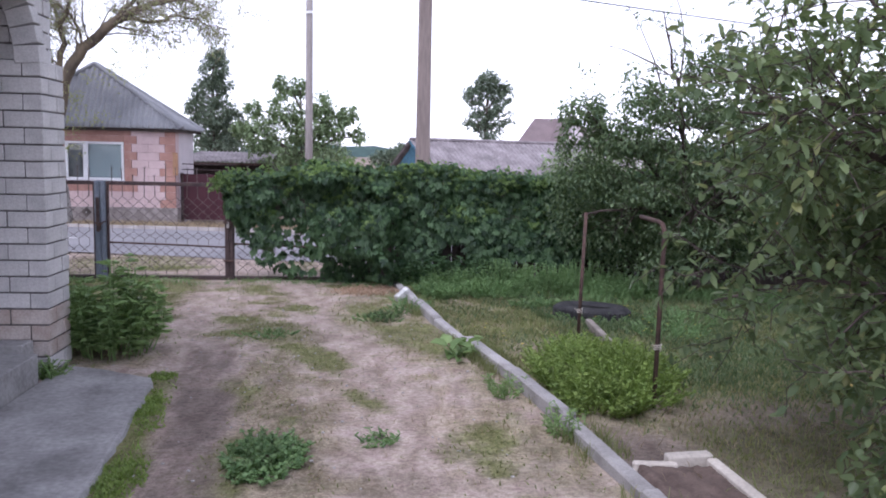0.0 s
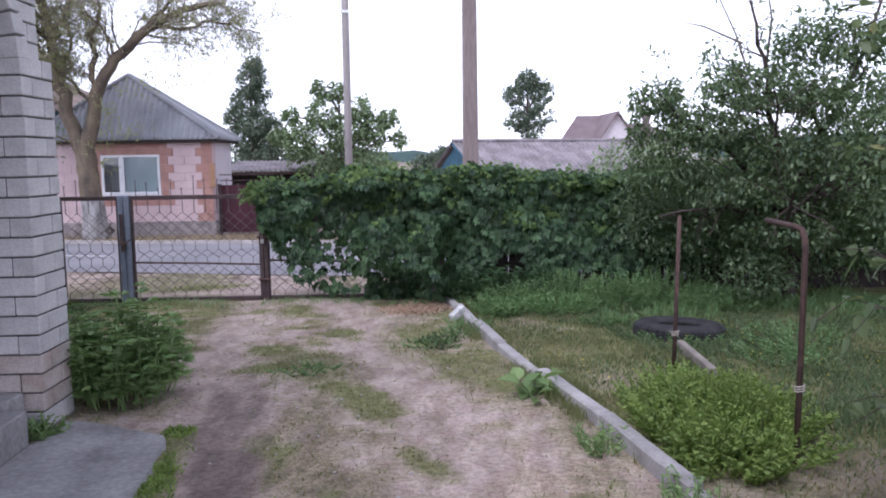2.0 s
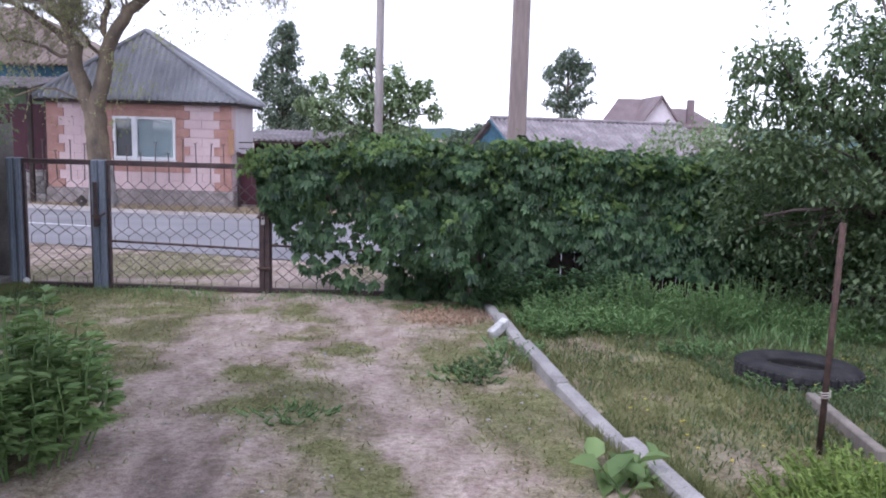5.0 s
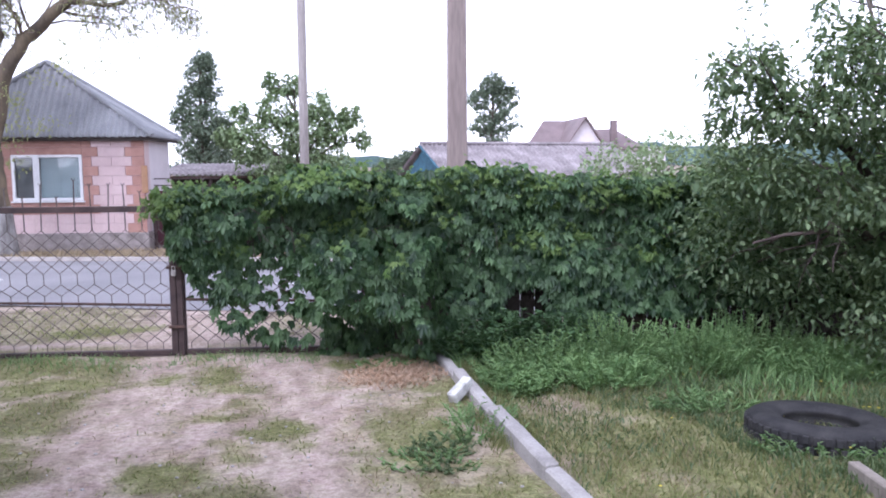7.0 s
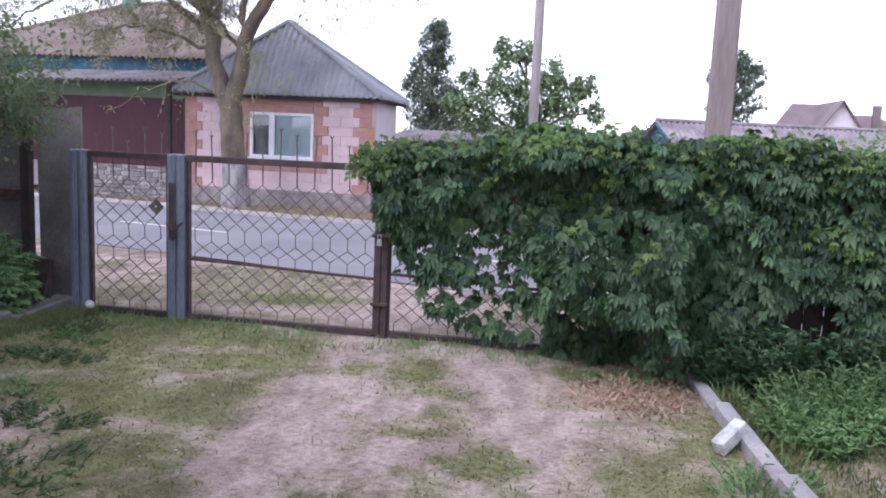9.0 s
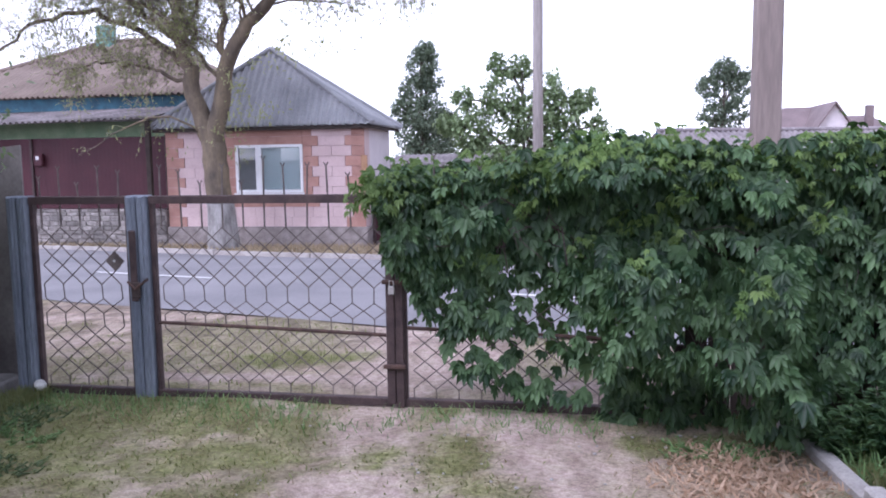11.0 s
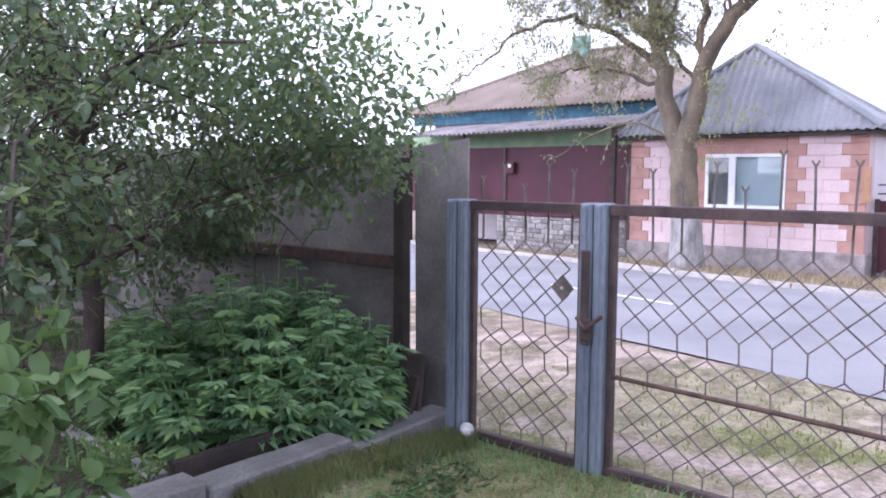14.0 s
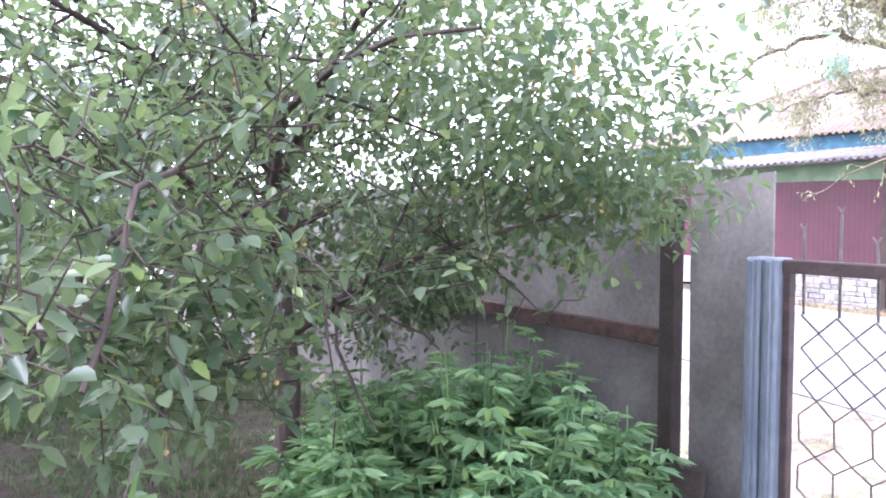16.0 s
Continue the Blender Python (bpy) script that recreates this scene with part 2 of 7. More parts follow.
def ground_material():
    """Sandy soil with grass, straw, dark earth and orchard shade by the cover laid on the sheet."""
    m = bpy.data.materials.new("soil")
    m.use_nodes = True
    nt = m.node_tree
    nodes, link = nt.nodes, nt.links.new
    bsdf = nodes["Principled BSDF"]
    coord = nodes.new("ShaderNodeTexCoord")

    def noise_tex(scale, detail=6):
        n = nodes.new("ShaderNodeTexNoise")
        n.inputs["Scale"].default_value, n.inputs["Detail"].default_value = scale, detail
        link(coord.outputs["Object"], n.inputs["Vector"])
        return n

    along = nodes.new("ShaderNodeMapping")
    along.inputs["Rotation"].default_value = (0, 0, 0.15)
    along.inputs["Scale"].default_value = (1.0, 0.4, 1.0)
    link(coord.outputs["Object"], along.inputs["Vector"])

    def ramp_of(src, a, b, p0=0.3, p1=0.7):
        r = nodes.new("ShaderNodeValToRGB")
        r.color_ramp.elements[0].position, r.color_ramp.elements[1].position = p0, p1
        r.color_ramp.elements[0].color, r.color_ramp.elements[1].color = (*a, 1), (*b, 1)
        link(src, r.inputs[0])
        return r.outputs[0]

    def blend(fac, a, b):
        x = nodes.new("ShaderNodeMix")
        x.data_type = "RGBA"
        link(fac, x.inputs[0]), link(a, x.inputs[6]), link(b, x.inputs[7])
        return x.outputs[2]

    def edge(attr_name, src, sharp=0.35):
        """The laid cover with a ragged edge."""
        at = nodes.new("ShaderNodeAttribute")
        at.attribute_name = attr_name
        add = nodes.new("ShaderNodeMath")
        add.operation = "ADD"
        link(at.outputs["Fac"], add.inputs[0]), link(src, add.inputs[1])
        r = nodes.new("ShaderNodeMapRange")
        r.inputs[1].default_value, r.inputs[2].default_value = 1.0 - sharp, 1.0 + sharp
        link(add.outputs[0], r.inputs[0])
        return r.outputs[0]

    broad, mid, fine = noise_tex(1.6), noise_tex(11), noise_tex(70, 8)
    soil = ramp_of(mid.outputs["Fac"], (0.38, 0.30, 0.275), (0.59, 0.495, 0.46), 0.3, 0.68)
    straw = ramp_of(fine.outputs["Fac"], (0.26, 0.205, 0.145), (0.52, 0.43, 0.32), 0.35, 0.65)
    green = ramp_of(fine.outputs["Fac"], (0.105, 0.125, 0.045), (0.24, 0.25, 0.10), 0.32, 0.68)
    # dark enough to stand for orchard shade as well as bare soil
    earth_and_shade = ramp_of(mid.outputs["Fac"], (0.055, 0.045, 0.04), (0.145, 0.12, 0.107))
    c = blend(edge("straw", mid.outputs["Fac"], 0.75), soil, straw)
    c = blend(edge("grass", mid.outputs["Fac"], 0.6), c, green)
    c = blend(edge("earth_and_shade", mid.outputs["Fac"], 0.55), c, earth_and_shade)
    specks = ramp_of(noise_tex(130, 3).outputs["Fac"], (0.62, 0.61, 0.60), (1.2, 1.18, 1.16), 0.3, 0.6)
    streak = noise_tex(7.5, 9)
    link(along.outputs[0], streak.inputs["Vector"])
    stain = ramp_of(streak.outputs["Fac"], (0.66, 0.63, 0.61), (1.1, 1.1, 1.1), 0.36, 0.62)
    grit = ramp_of(noise_tex(30, 6).outputs["Fac"], (0.72, 0.70, 0.68), (1.1, 1.1, 1.1), 0.36, 0.56)
    tone = nodes.new("ShaderNodeMix")
    tone.data_type, tone.blend_type = "RGBA", "MULTIPLY"
    tone.inputs[0].default_value = 0.75
    link(c, tone.inputs[6]), link(stain, tone.inputs[7])
    c = tone.outputs[2]
    rough_tone = nodes.new("ShaderNodeMix")
    rough_tone.data_type, rough_tone.blend_type = "RGBA", "MULTIPLY"
    rough_tone.inputs[0].default_value = 0.8
    link(c, rough_tone.inputs[6]), link(grit, rough_tone.inputs[7])
    c = rough_tone.outputs[2]
    mul = nodes.new("ShaderNodeMix")
    mul.data_type, mul.blend_type = "RGBA", "MULTIPLY"
    mul.inputs[0].default_value = 0.75
    link(c, mul.inputs[6]), link(specks, mul.inputs[7])
    link(mul.outputs[2], bsdf.inputs["Base Color"])
    relief = nodes.new("ShaderNodeBump")
    relief.inputs["Strength"].default_value, relief.inputs["Distance"].default_value = 0.4, 0.015
    link(fine.outputs["Fac"], relief.inputs["Height"]), link(relief.outputs[0], bsdf.inputs["Normal"])
    bsdf.inputs["Roughness"].default_value = 0.95
    bsdf.inputs["Specular IOR Level"].default_value = 0.1
    return m


def glass_material(name, tint):
    m = bpy.data.materials.new(name)
    m.use_nodes = True
    b = m.node_tree.nodes["Principled BSDF"]
    b.inputs["Base Color"].default_value = (*tint, 1)
    b.inputs["Roughness"].default_value, b.inputs["Transmission Weight"].default_value = 0.03, 1.0
    return m


SOIL = ground_material()
ASPHALT = material("asphalt", [(0.20, 0.195, 0.205), (0.27, 0.26, 0.27)], 0.9, 0.9, 90, 0.3)
ROAD_PAINT = material("road_paint", [(0.62, 0.62, 0.62), (0.75, 0.75, 0.75)], 0.7, 8, 60, 0.1)
PALE_STONE = material("pale_concrete", [(0.33, 0.30, 0.285), (0.46, 0.43, 0.41)], 0.92, 3, 40, 0.3)
CONCRETE = material("concrete", [(0.20, 0.193, 0.19), (0.36, 0.35, 0.345)], 0.92, 2.6, 34, 0.4, fine_mix=0.45)
KERB = material("kerb_concrete", [(0.27, 0.255, 0.245), (0.41, 0.39, 0.375)], 0.92, 5, 70, 0.4, vary=0.12)
WHITE_BRICK = material("silicate_brick", [(0.43, 0.415, 0.41), (0.55, 0.53, 0.52)], 0.85, 7, 90, 0.2, vary=0.07)
STAINED_BRICK = material("stained_brick", [(0.33, 0.26, 0.225), (0.50, 0.45, 0.42)], 0.9, 5, 80, 0.3, vary=0.1)
OLD_CONCRETE = material("old_concrete", [(0.15, 0.142, 0.135), (0.26, 0.25, 0.24)], 0.95, 4, 50, 0.5, vary=0.1)
MORTAR = material("mortar", [(0.075, 0.068, 0.066), (0.13, 0.12, 0.115)], 0.95, 12, 90, 0.3)
RUSTY_PAINT = material("rusty_brown_paint", [(0.05, 0.036, 0.037), (0.095, 0.066, 0.062)], 0.65, 9, 70, 0.2, metal=0.2)
BLUE_PAINT = material("worn_blue_paint", [(0.125, 0.145, 0.18), (0.20, 0.225, 0.265)], 0.6, 7, 60, 0.2, stretch=(1, 1, 0.3))
RUST = material("rust", [(0.06, 0.04, 0.036), (0.125, 0.078, 0.064)], 0.8, 14, 80, 0.3, metal=0.3)
WIRE = material("rusty_wire", [(0.085, 0.07, 0.066), (0.17, 0.14, 0.13)], 0.8, 12, 80, 0.2, metal=0.05)
RUBBER = material("old_rubber", [(0.022, 0.022, 0.024), (0.05, 0.048, 0.048)], 0.75, 8, 60, 0.3)
BARK = material("bark", [(0.085, 0.07, 0.058), (0.17, 0.145, 0.12)], 0.95, 8, 45, 0.8, stretch=(1, 1, 0.35))
DARK_BARK = material("dark_bark", [(0.05, 0.037, 0.034), (0.10, 0.075, 0.066)], 0.9, 10, 60, 0.6, stretch=(1, 1, 0.4))
MOSSY_BARK = material("mossy_bark", [(0.075, 0.062, 0.052), (0.215, 0.17, 0.115)], 0.95, 3, 30, 0.8, stretch=(1, 1, 0.4))
TWIG = material("pale_twig", [(0.20, 0.16, 0.14), (0.33, 0.27, 0.235)], 0.9, 8, 40, 0.3)
WHITEWASH = material("old_whitewash", [(0.14, 0.13, 0.125), (0.38, 0.365, 0.355)], 0.95, 7, 40, 0.6, stretch=(1, 1, 0.4))
PINK = material("pink_render", [(0.54, 0.41, 0.405), (0.62, 0.485, 0.48)], 0.9, 2.5, 60, 0.15, vary=0.05)
QUOIN = material("terracotta_paint", [(0.36, 0.20, 0.165), (0.44, 0.26, 0.215)], 0.9, 5, 60, 0.15, vary=0.08)
LILAC = material("lilac_render", [(0.58, 0.53, 0.55), (0.66, 0.60, 0.62)], 0.9, 2.5, 60, 0.15)
PLINTH = material("rubble_plinth", [(0.20, 0.175, 0.165), (0.34, 0.30, 0.285)], 0.95, 6, 40, 0.5)
SLATE = material("corrugated_slate", [(0.23, 0.235, 0.25), (0.36, 0.365, 0.38)], 0.85, 1.2, 40, 0.2)
BROWN_SLATE = material("weathered_brown_slate", [(0.21, 0.165, 0.14), (0.31, 0.25, 0.215)], 0.9, 1.0, 40, 0.2)
PALE_SLATE = material("mossy_pale_slate", [(0.17, 0.15, 0.155), (0.33, 0.295, 0.30)], 0.9, 1.6, 14, 0.3, fine_mix=0.6)
MAROON = material("maroon_sheet_metal", [(0.052, 0.015, 0.022), (0.075, 0.022, 0.030)], 0.55, 1.5, 50, 0.08)
WHITE_PLASTIC = material("white_plastic", [(0.70, 0.70, 0.71), (0.78, 0.78, 0.79)], 0.4, 4, 40, 0.05)
BLUE_BOARD = material("blue_board", [(0.03, 0.075, 0.11), (0.055, 0.15, 0.21)], 0.7, 5, 40, 0.15)
GREEN_BOARD = material("green_board", [(0.22, 0.33, 0.20), (0.32, 0.42, 0.26)], 0.7, 4, 40, 0.15)
TEAL = material("teal_paint", [(0.16, 0.34, 0.29), (0.25, 0.42, 0.36)], 0.7, 5, 40, 0.15)
GREY_SHEET = material("fibre_cement_sheet", [(0.125, 0.113, 0.107), (0.24, 0.22, 0.208)], 0.92, 2.6, 50, 0.2)
WOOD = material("grey_wood", [(0.20, 0.175, 0.15), (0.34, 0.30, 0.26)], 0.9, 5, 50, 0.4, stretch=(1, 1, 0.15), vary=0.15)
DARK_WOOD = material("dark_board", [(0.032, 0.025, 0.022), (0.06, 0.046, 0.04)], 0.9, 5, 50, 0.4, vary=0.15)
PALE_WOOD = material("pale_board", [(0.42, 0.38, 0.33), (0.56, 0.51, 0.45)], 0.9, 5, 50, 0.3, vary=0.1)
ORANGE_WOOD = material("fresh_board", [(0.33, 0.19, 0.11), (0.42, 0.25, 0.15)], 0.8, 5, 40, 0.2)
WHITE_STONE = material("whitewashed_stone", [(0.34, 0.335, 0.32), (0.66, 0.655, 0.63)], 0.9, 14, 60, 0.4)
POLE = material("weathered_pole", [(0.30, 0.27, 0.255), (0.42, 0.385, 0.365)], 0.9, 2.5, 40, 0.3, stretch=(1, 1, 0.12))
POLE_BROWN = material("brown_pole", [(0.205, 0.165, 0.15), (0.305, 0.25, 0.225)], 0.9, 2.5, 40, 0.3, stretch=(1, 1, 0.12))
BLIND = material("pale_blue_blind", [(0.40, 0.50, 0.53), (0.50, 0.59, 0.61)], 0.6, 1.5, 30, 0.05)
DIM_ROOM = material("dim_room", [(0.12, 0.13, 0.135), (0.19, 0.20, 0.205)], 0.8, 2.0, 30, 0.05)
GLASS = glass_material("window_glass", (0.95, 0.97, 0.97))
BROWN_TILE = material("brown_metal_tile", [(0.165, 0.125, 0.125), (0.225, 0.175, 0.175)], 0.6, 0.6, 8, 0.1)
CABLE = material("cable", [(0.10, 0.10, 0.105), (0.14, 0.14, 0.145)], 0.6, 5, 30, 0.05)
HILL = material("distant_woods", [(0.05, 0.085, 0.075), (0.085, 0.13, 0.12)], 1.0, 0.02, 0.2, 0.0)
EARTH = material("dug_earth", [(0.09, 0.065, 0.055), (0.17, 0.125, 0.105)], 1.0, 9, 60, 0.8)

CREEPER = leaf_material("creeper_leaf", (0.010, 0.034, 0.015), (0.102, 0.178, 0.076), (0.10, 0.19, 0.045), rough=0.48, thinness=0.2)
CREEPER_YOUNG = leaf_material("young_creeper_leaf", (0.075, 0.14, 0.035), (0.155, 0.235, 0.065), (0.18, 0.28, 0.06))
PLUM = leaf_material("plum_leaf", (0.052, 0.09, 0.048), (0.18, 0.24, 0.122), (0.20, 0.29, 0.10), thinness=0.3)
CHERRY = leaf_material("cherry_leaf", (0.028, 0.058, 0.032), (0.145, 0.19, 0.11), (0.25, 0.33, 0.14), odd=(0.18, 0.25, 0.06), share=0.08, rough=0.36, thinness=0.36)
BUSH = leaf_material("bush_leaf", (0.055, 0.09, 0.042), (0.16, 0.205, 0.095), (0.24, 0.32, 0.12), odd=(0.22, 0.22, 0.08), share=0.08, rough=0.42, thinness=0.34)
WILLOW = leaf_material("willow_leaf", (0.17, 0.19, 0.085), (0.34, 0.36, 0.17), (0.38, 0.41, 0.18), thinness=0.45)
PEONY = leaf_material("peony_leaf", (0.075, 0.17, 0.085), (0.32, 0.47, 0.235), (0.28, 0.44, 0.16), odd=(0.25, 0.37, 0.10), share=0.12, thinness=0.35)
WEED = leaf_material("weed_leaf", (0.13, 0.22, 0.08), (0.27, 0.38, 0.15), (0.28, 0.42, 0.12))
MINT = leaf_material("bright_leaf", (0.115, 0.18, 0.04), (0.24, 0.32, 0.08), (0.24, 0.36, 0.06))
GRASS = leaf_material("grass_blade", (0.115, 0.145, 0.055), (0.245, 0.27, 0.115), (0.26, 0.28, 0.11), odd=(0.30, 0.25, 0.12), share=0.15, thinness=0.5)
LUSH = leaf_material("lush_grass", (0.10, 0.19, 0.075), (0.215, 0.325, 0.13), (0.22, 0.35, 0.11))
# Darker grass green with the bushes' shade in its colour; dark weeds share it.
DARK_SHADED_GREEN = leaf_material("dark_shaded_green", (0.06, 0.10, 0.045), (0.14, 0.19, 0.085), (0.16, 0.23, 0.08))
SHOOT = leaf_material("shoot_leaf", (0.065, 0.12, 0.045), (0.15, 0.225, 0.085), (0.18, 0.28, 0.08))
STRAW = leaf_material("straw", (0.24, 0.185, 0.12), (0.42, 0.34, 0.23), (0.3, 0.24, 0.12))
FAR_LEAF = leaf_material("far_leaf", (0.15, 0.21, 0.11), (0.26, 0.34, 0.18), (0.28, 0.37, 0.16))
POPLAR_LEAF = leaf_material("poplar_leaf", (0.1, 0.135, 0.1), (0.18, 0.225, 0.155), (0.2, 0.26, 0.15))
PETAL = leaf_material("yellow_petal", (0.62, 0.50, 0.05), (0.75, 0.66, 0.12), (0.5, 0.42, 0.05))
LITTER = leaf_material("dry_leaf", (0.34, 0.22, 0.14), (0.60, 0.45, 0.33), (0.35, 0.25, 0.15))
FRUIT = material("unripe_cherry", [(0.32, 0.28, 0.09), (0.42, 0.27, 0.11)], 0.4, 30, 80, 0.0, vary=0.2)


# ---- building blocks ----
def mesh_of(name, bm, mat):
    me = bpy.data.meshes.new(name)
    bm.normal_update()
    bm.to_mesh(me)
    bm.free()
    me.materials.append(mat)
    return me


def part(name, bm, mat, parent=None, label="", flat=True):
    ob = new(name, mesh_of(name, bm, mat))
    if parent:
        ob.parent = parent
    if not flat:
        ob.data.polygons.foreach_set("use_smooth", [True] * len(ob.data.polygons))
    return tagged(ob, label)


def thing(name, label, category, x=0.0, y=0.0, z=0.0, group="", kind=""):
    """An empty at the thing's base."""
    ob = new(name)
    ob.location = (x, y, z)
    ob.empty_display_size = 0.1
    bpy.context.view_layer.update()
    return tagged(ob, label, category, group, kind)


def box(bm, lo, hi, bevel=0.0, turn=None, tilt=0.0):
    """A box between two corners, its edges rounded, turned about its own middle."""
    lo, hi = Vector(lo), Vector(hi)
    made = bmesh.ops.create_cube(bm, size=1.0)["verts"]
    bmesh.ops.scale(bm, verts=made, vec=hi - lo)
    if bevel:
        edges = {e for v in made for e in v.link_edges}
        made = bmesh.ops.bevel(bm, geom=list(edges), offset=bevel, segments=1, affect="EDGES")["verts"]
    m = Matrix.Translation((lo + hi) / 2)
    if turn is not None:
        m = m @ Matrix.Rotation(turn, 4, "Z") @ Matrix.Rotation(tilt, 4, "X")
    bmesh.ops.transform(bm, matrix=m, verts=made)
    return made


def block(name, lo, hi, mat, parent=None, label="", bevel=0.006, turn=None, tilt=0.0):
    bm = bmesh.new()
    box(bm, lo, hi, bevel, turn, tilt)
    return part(name, bm, mat, parent, label)


def tube(bm, points, radii, sides=6, cap=True):
    """A tapering round bar along points."""
    points = [Vector(p) for p in points]
    ref, rings = None, []
    for i, p in enumerate(points):
        d = (points[min(i + 1, len(points) - 1)] - points[max(i - 1, 0)]).normalized()
        if ref is None:
            ref = d.orthogonal().normalized()
        ref = (ref - d * ref.dot(d)).normalized()
        other = d.cross(ref)
        r = radii[i] if isinstance(radii, (list, tuple)) else radii
        rings.append([bm.verts.new(p + (ref * math.cos(a) + other * math.sin(a)) * r) for a in (2 * math.pi * k / sides for k in range(sides))])
    for a, b in zip(rings, rings[1:]):
        for k in range(sides):
            bm.faces.new((a[k], a[(k + 1) % sides], b[(k + 1) % sides], b[k]))
    if cap:
        bm.faces.new(rings[0][::-1]), bm.faces.new(rings[-1])


def unit(v):
    return v / np.maximum(np.linalg.norm(v, axis=1, keepdims=True), 1e-9)


def leaves(name, pos, way, up, length, width, mat, parent=None, label="", droop=0.15, fold=0.22, rounded=False):
    """One mesh of many folded leaves: where each begins, which way it points, its upper side."""
    pos, way, up = np.asarray(pos, float), unit(np.asarray(way, float)), np.asarray(up, float)
    n = len(pos)
    side = unit(np.cross(way, up))
    up = np.cross(side, way)
    l, w = np.broadcast_to(length, n)[:, None], np.broadcast_to(width, n)[:, None]
    down = np.array([0, 0, -1.0])
    outline = ((0.14, 0.36), (0.42, 0.5), (0.74, 0.33)) if rounded else ((0.3, 0.5), (0.68, 0.40))
    m = len(outline)
    count = 2 * m + 2
    v = np.empty((n, count, 3))
    v[:, 0] = pos
    v[:, m + 1] = pos + way * l + down * l * droop
    for k, (f, half) in enumerate(outline):
        middle = pos + way * l * f + up * w * fold * half * 2 + down * l * droop * f * f
        v[:, 1 + k] = middle + side * w * half
        v[:, count - 1 - k] = middle - side * w * half
    index = np.arange(n)[:, None] * count
    one = np.concatenate([np.arange(0, m + 2), [0], np.arange(m + 1, count)])
    faces = (index + one[None]).reshape(-1)
    me = bpy.data.meshes.new(name)
    me.vertices.add(n * count), me.loops.add(len(faces)), me.polygons.add(n * 2)
    me.vertices.foreach_set("co", v.reshape(-1).astype(np.float32))
    me.loops.foreach_set("vertex_index", faces.astype(np.int32))
    me.polygons.foreach_set("loop_start", np.arange(0, len(faces), m + 2, dtype=np.int32))
    me.update(calc_edges=True)
    me.materials.append(mat)
    ob = new(name, me)
    if parent:
        ob.parent = parent
        ob.matrix_parent_inverse = parent.matrix_world.inverted()
    return tagged(ob, label)


def blades(name, pos, height, width, lean, mat, parent=None, label=""):
    """Grass: bent blades of two quads each."""
    n = len(pos)
    a = rng.random(n) * 2 * math.pi
    side = np.stack([np.cos(a), np.sin(a), np.zeros(n)], 1)
    b = rng.random(n) * 2 * math.pi
    bend = np.stack([np.cos(b), np.sin(b), np.zeros(n)], 1) * (lean * rng.random(n) * height)[:, None]
    h, w = height[:, None], np.broadcast_to(width, n)[:, None]
    upv = np.array([0, 0, 1.0])
    v = np.empty((n, 5, 3))
    v[:, 0], v[:, 1] = pos - side * w / 2, pos + side * w / 2
    mid = pos + upv * h * 0.6 + bend * 0.35
    v[:, 2], v[:, 3] = mid + side * w * 0.36, mid - side * w * 0.36
    v[:, 4] = pos + upv * h * 0.95 + bend
    i = np.arange(n)[:, None] * 5
    loops = np.concatenate([i + np.array([[0, 1, 2, 3]]), i + np.array([[3, 2, 4]])], axis=1).reshape(-1)
    starts = (np.arange(n)[:, None] * 7 + np.array([[0, 4]])).reshape(-1)
    me = bpy.data.meshes.new(name)
    me.vertices.add(n * 5), me.loops.add(n * 7), me.polygons.add(n * 2)
    me.vertices.foreach_set("co", v.reshape(-1).astype(np.float32))
    me.loops.foreach_set("vertex_index", loops.astype(np.int32))
    me.polygons.foreach_set("loop_start", starts.astype(np.int32))
    me.update(calc_edges=True)
    me.materials.append(mat)
    ob = new(name, me)
    if parent:
        ob.parent = parent
        ob.matrix_parent_inverse = parent.matrix_world.inverted()
    return tagged(ob, label)


def ball(n):
    v = rng.normal(size=(n, 3))
    return v / np.linalg.norm(v, axis=1, keepdims=True)


def clump(centre, radii, n, shell=0.55, gaps=0.0, grain=0.5):
    """Places in a lumpy ellipsoid, thicker towards its skin, and the way out at each."""
    d = ball(n)
    r = shell + (1 - shell) * rng.random(n) ** 0.6
    lump = 0.72 + 0.5 * vnoise(d[:, 0] * 2 + d[:, 2] * 1.3 + centre[0], d[:, 1] * 2 - d[:, 2] * 1.1 + centre[2], grain)
    p = np.array(centre) + d * (r * lump)[:, None] * np.array(radii)
    keep = vnoise(p[:, 0] + p[:, 1] * 0.6, p[:, 2] * 1.3 + p[:, 1] * 0.4, grain * 0.6, 3) > gaps
    return p[keep], unit(d[keep] / np.array(radii))


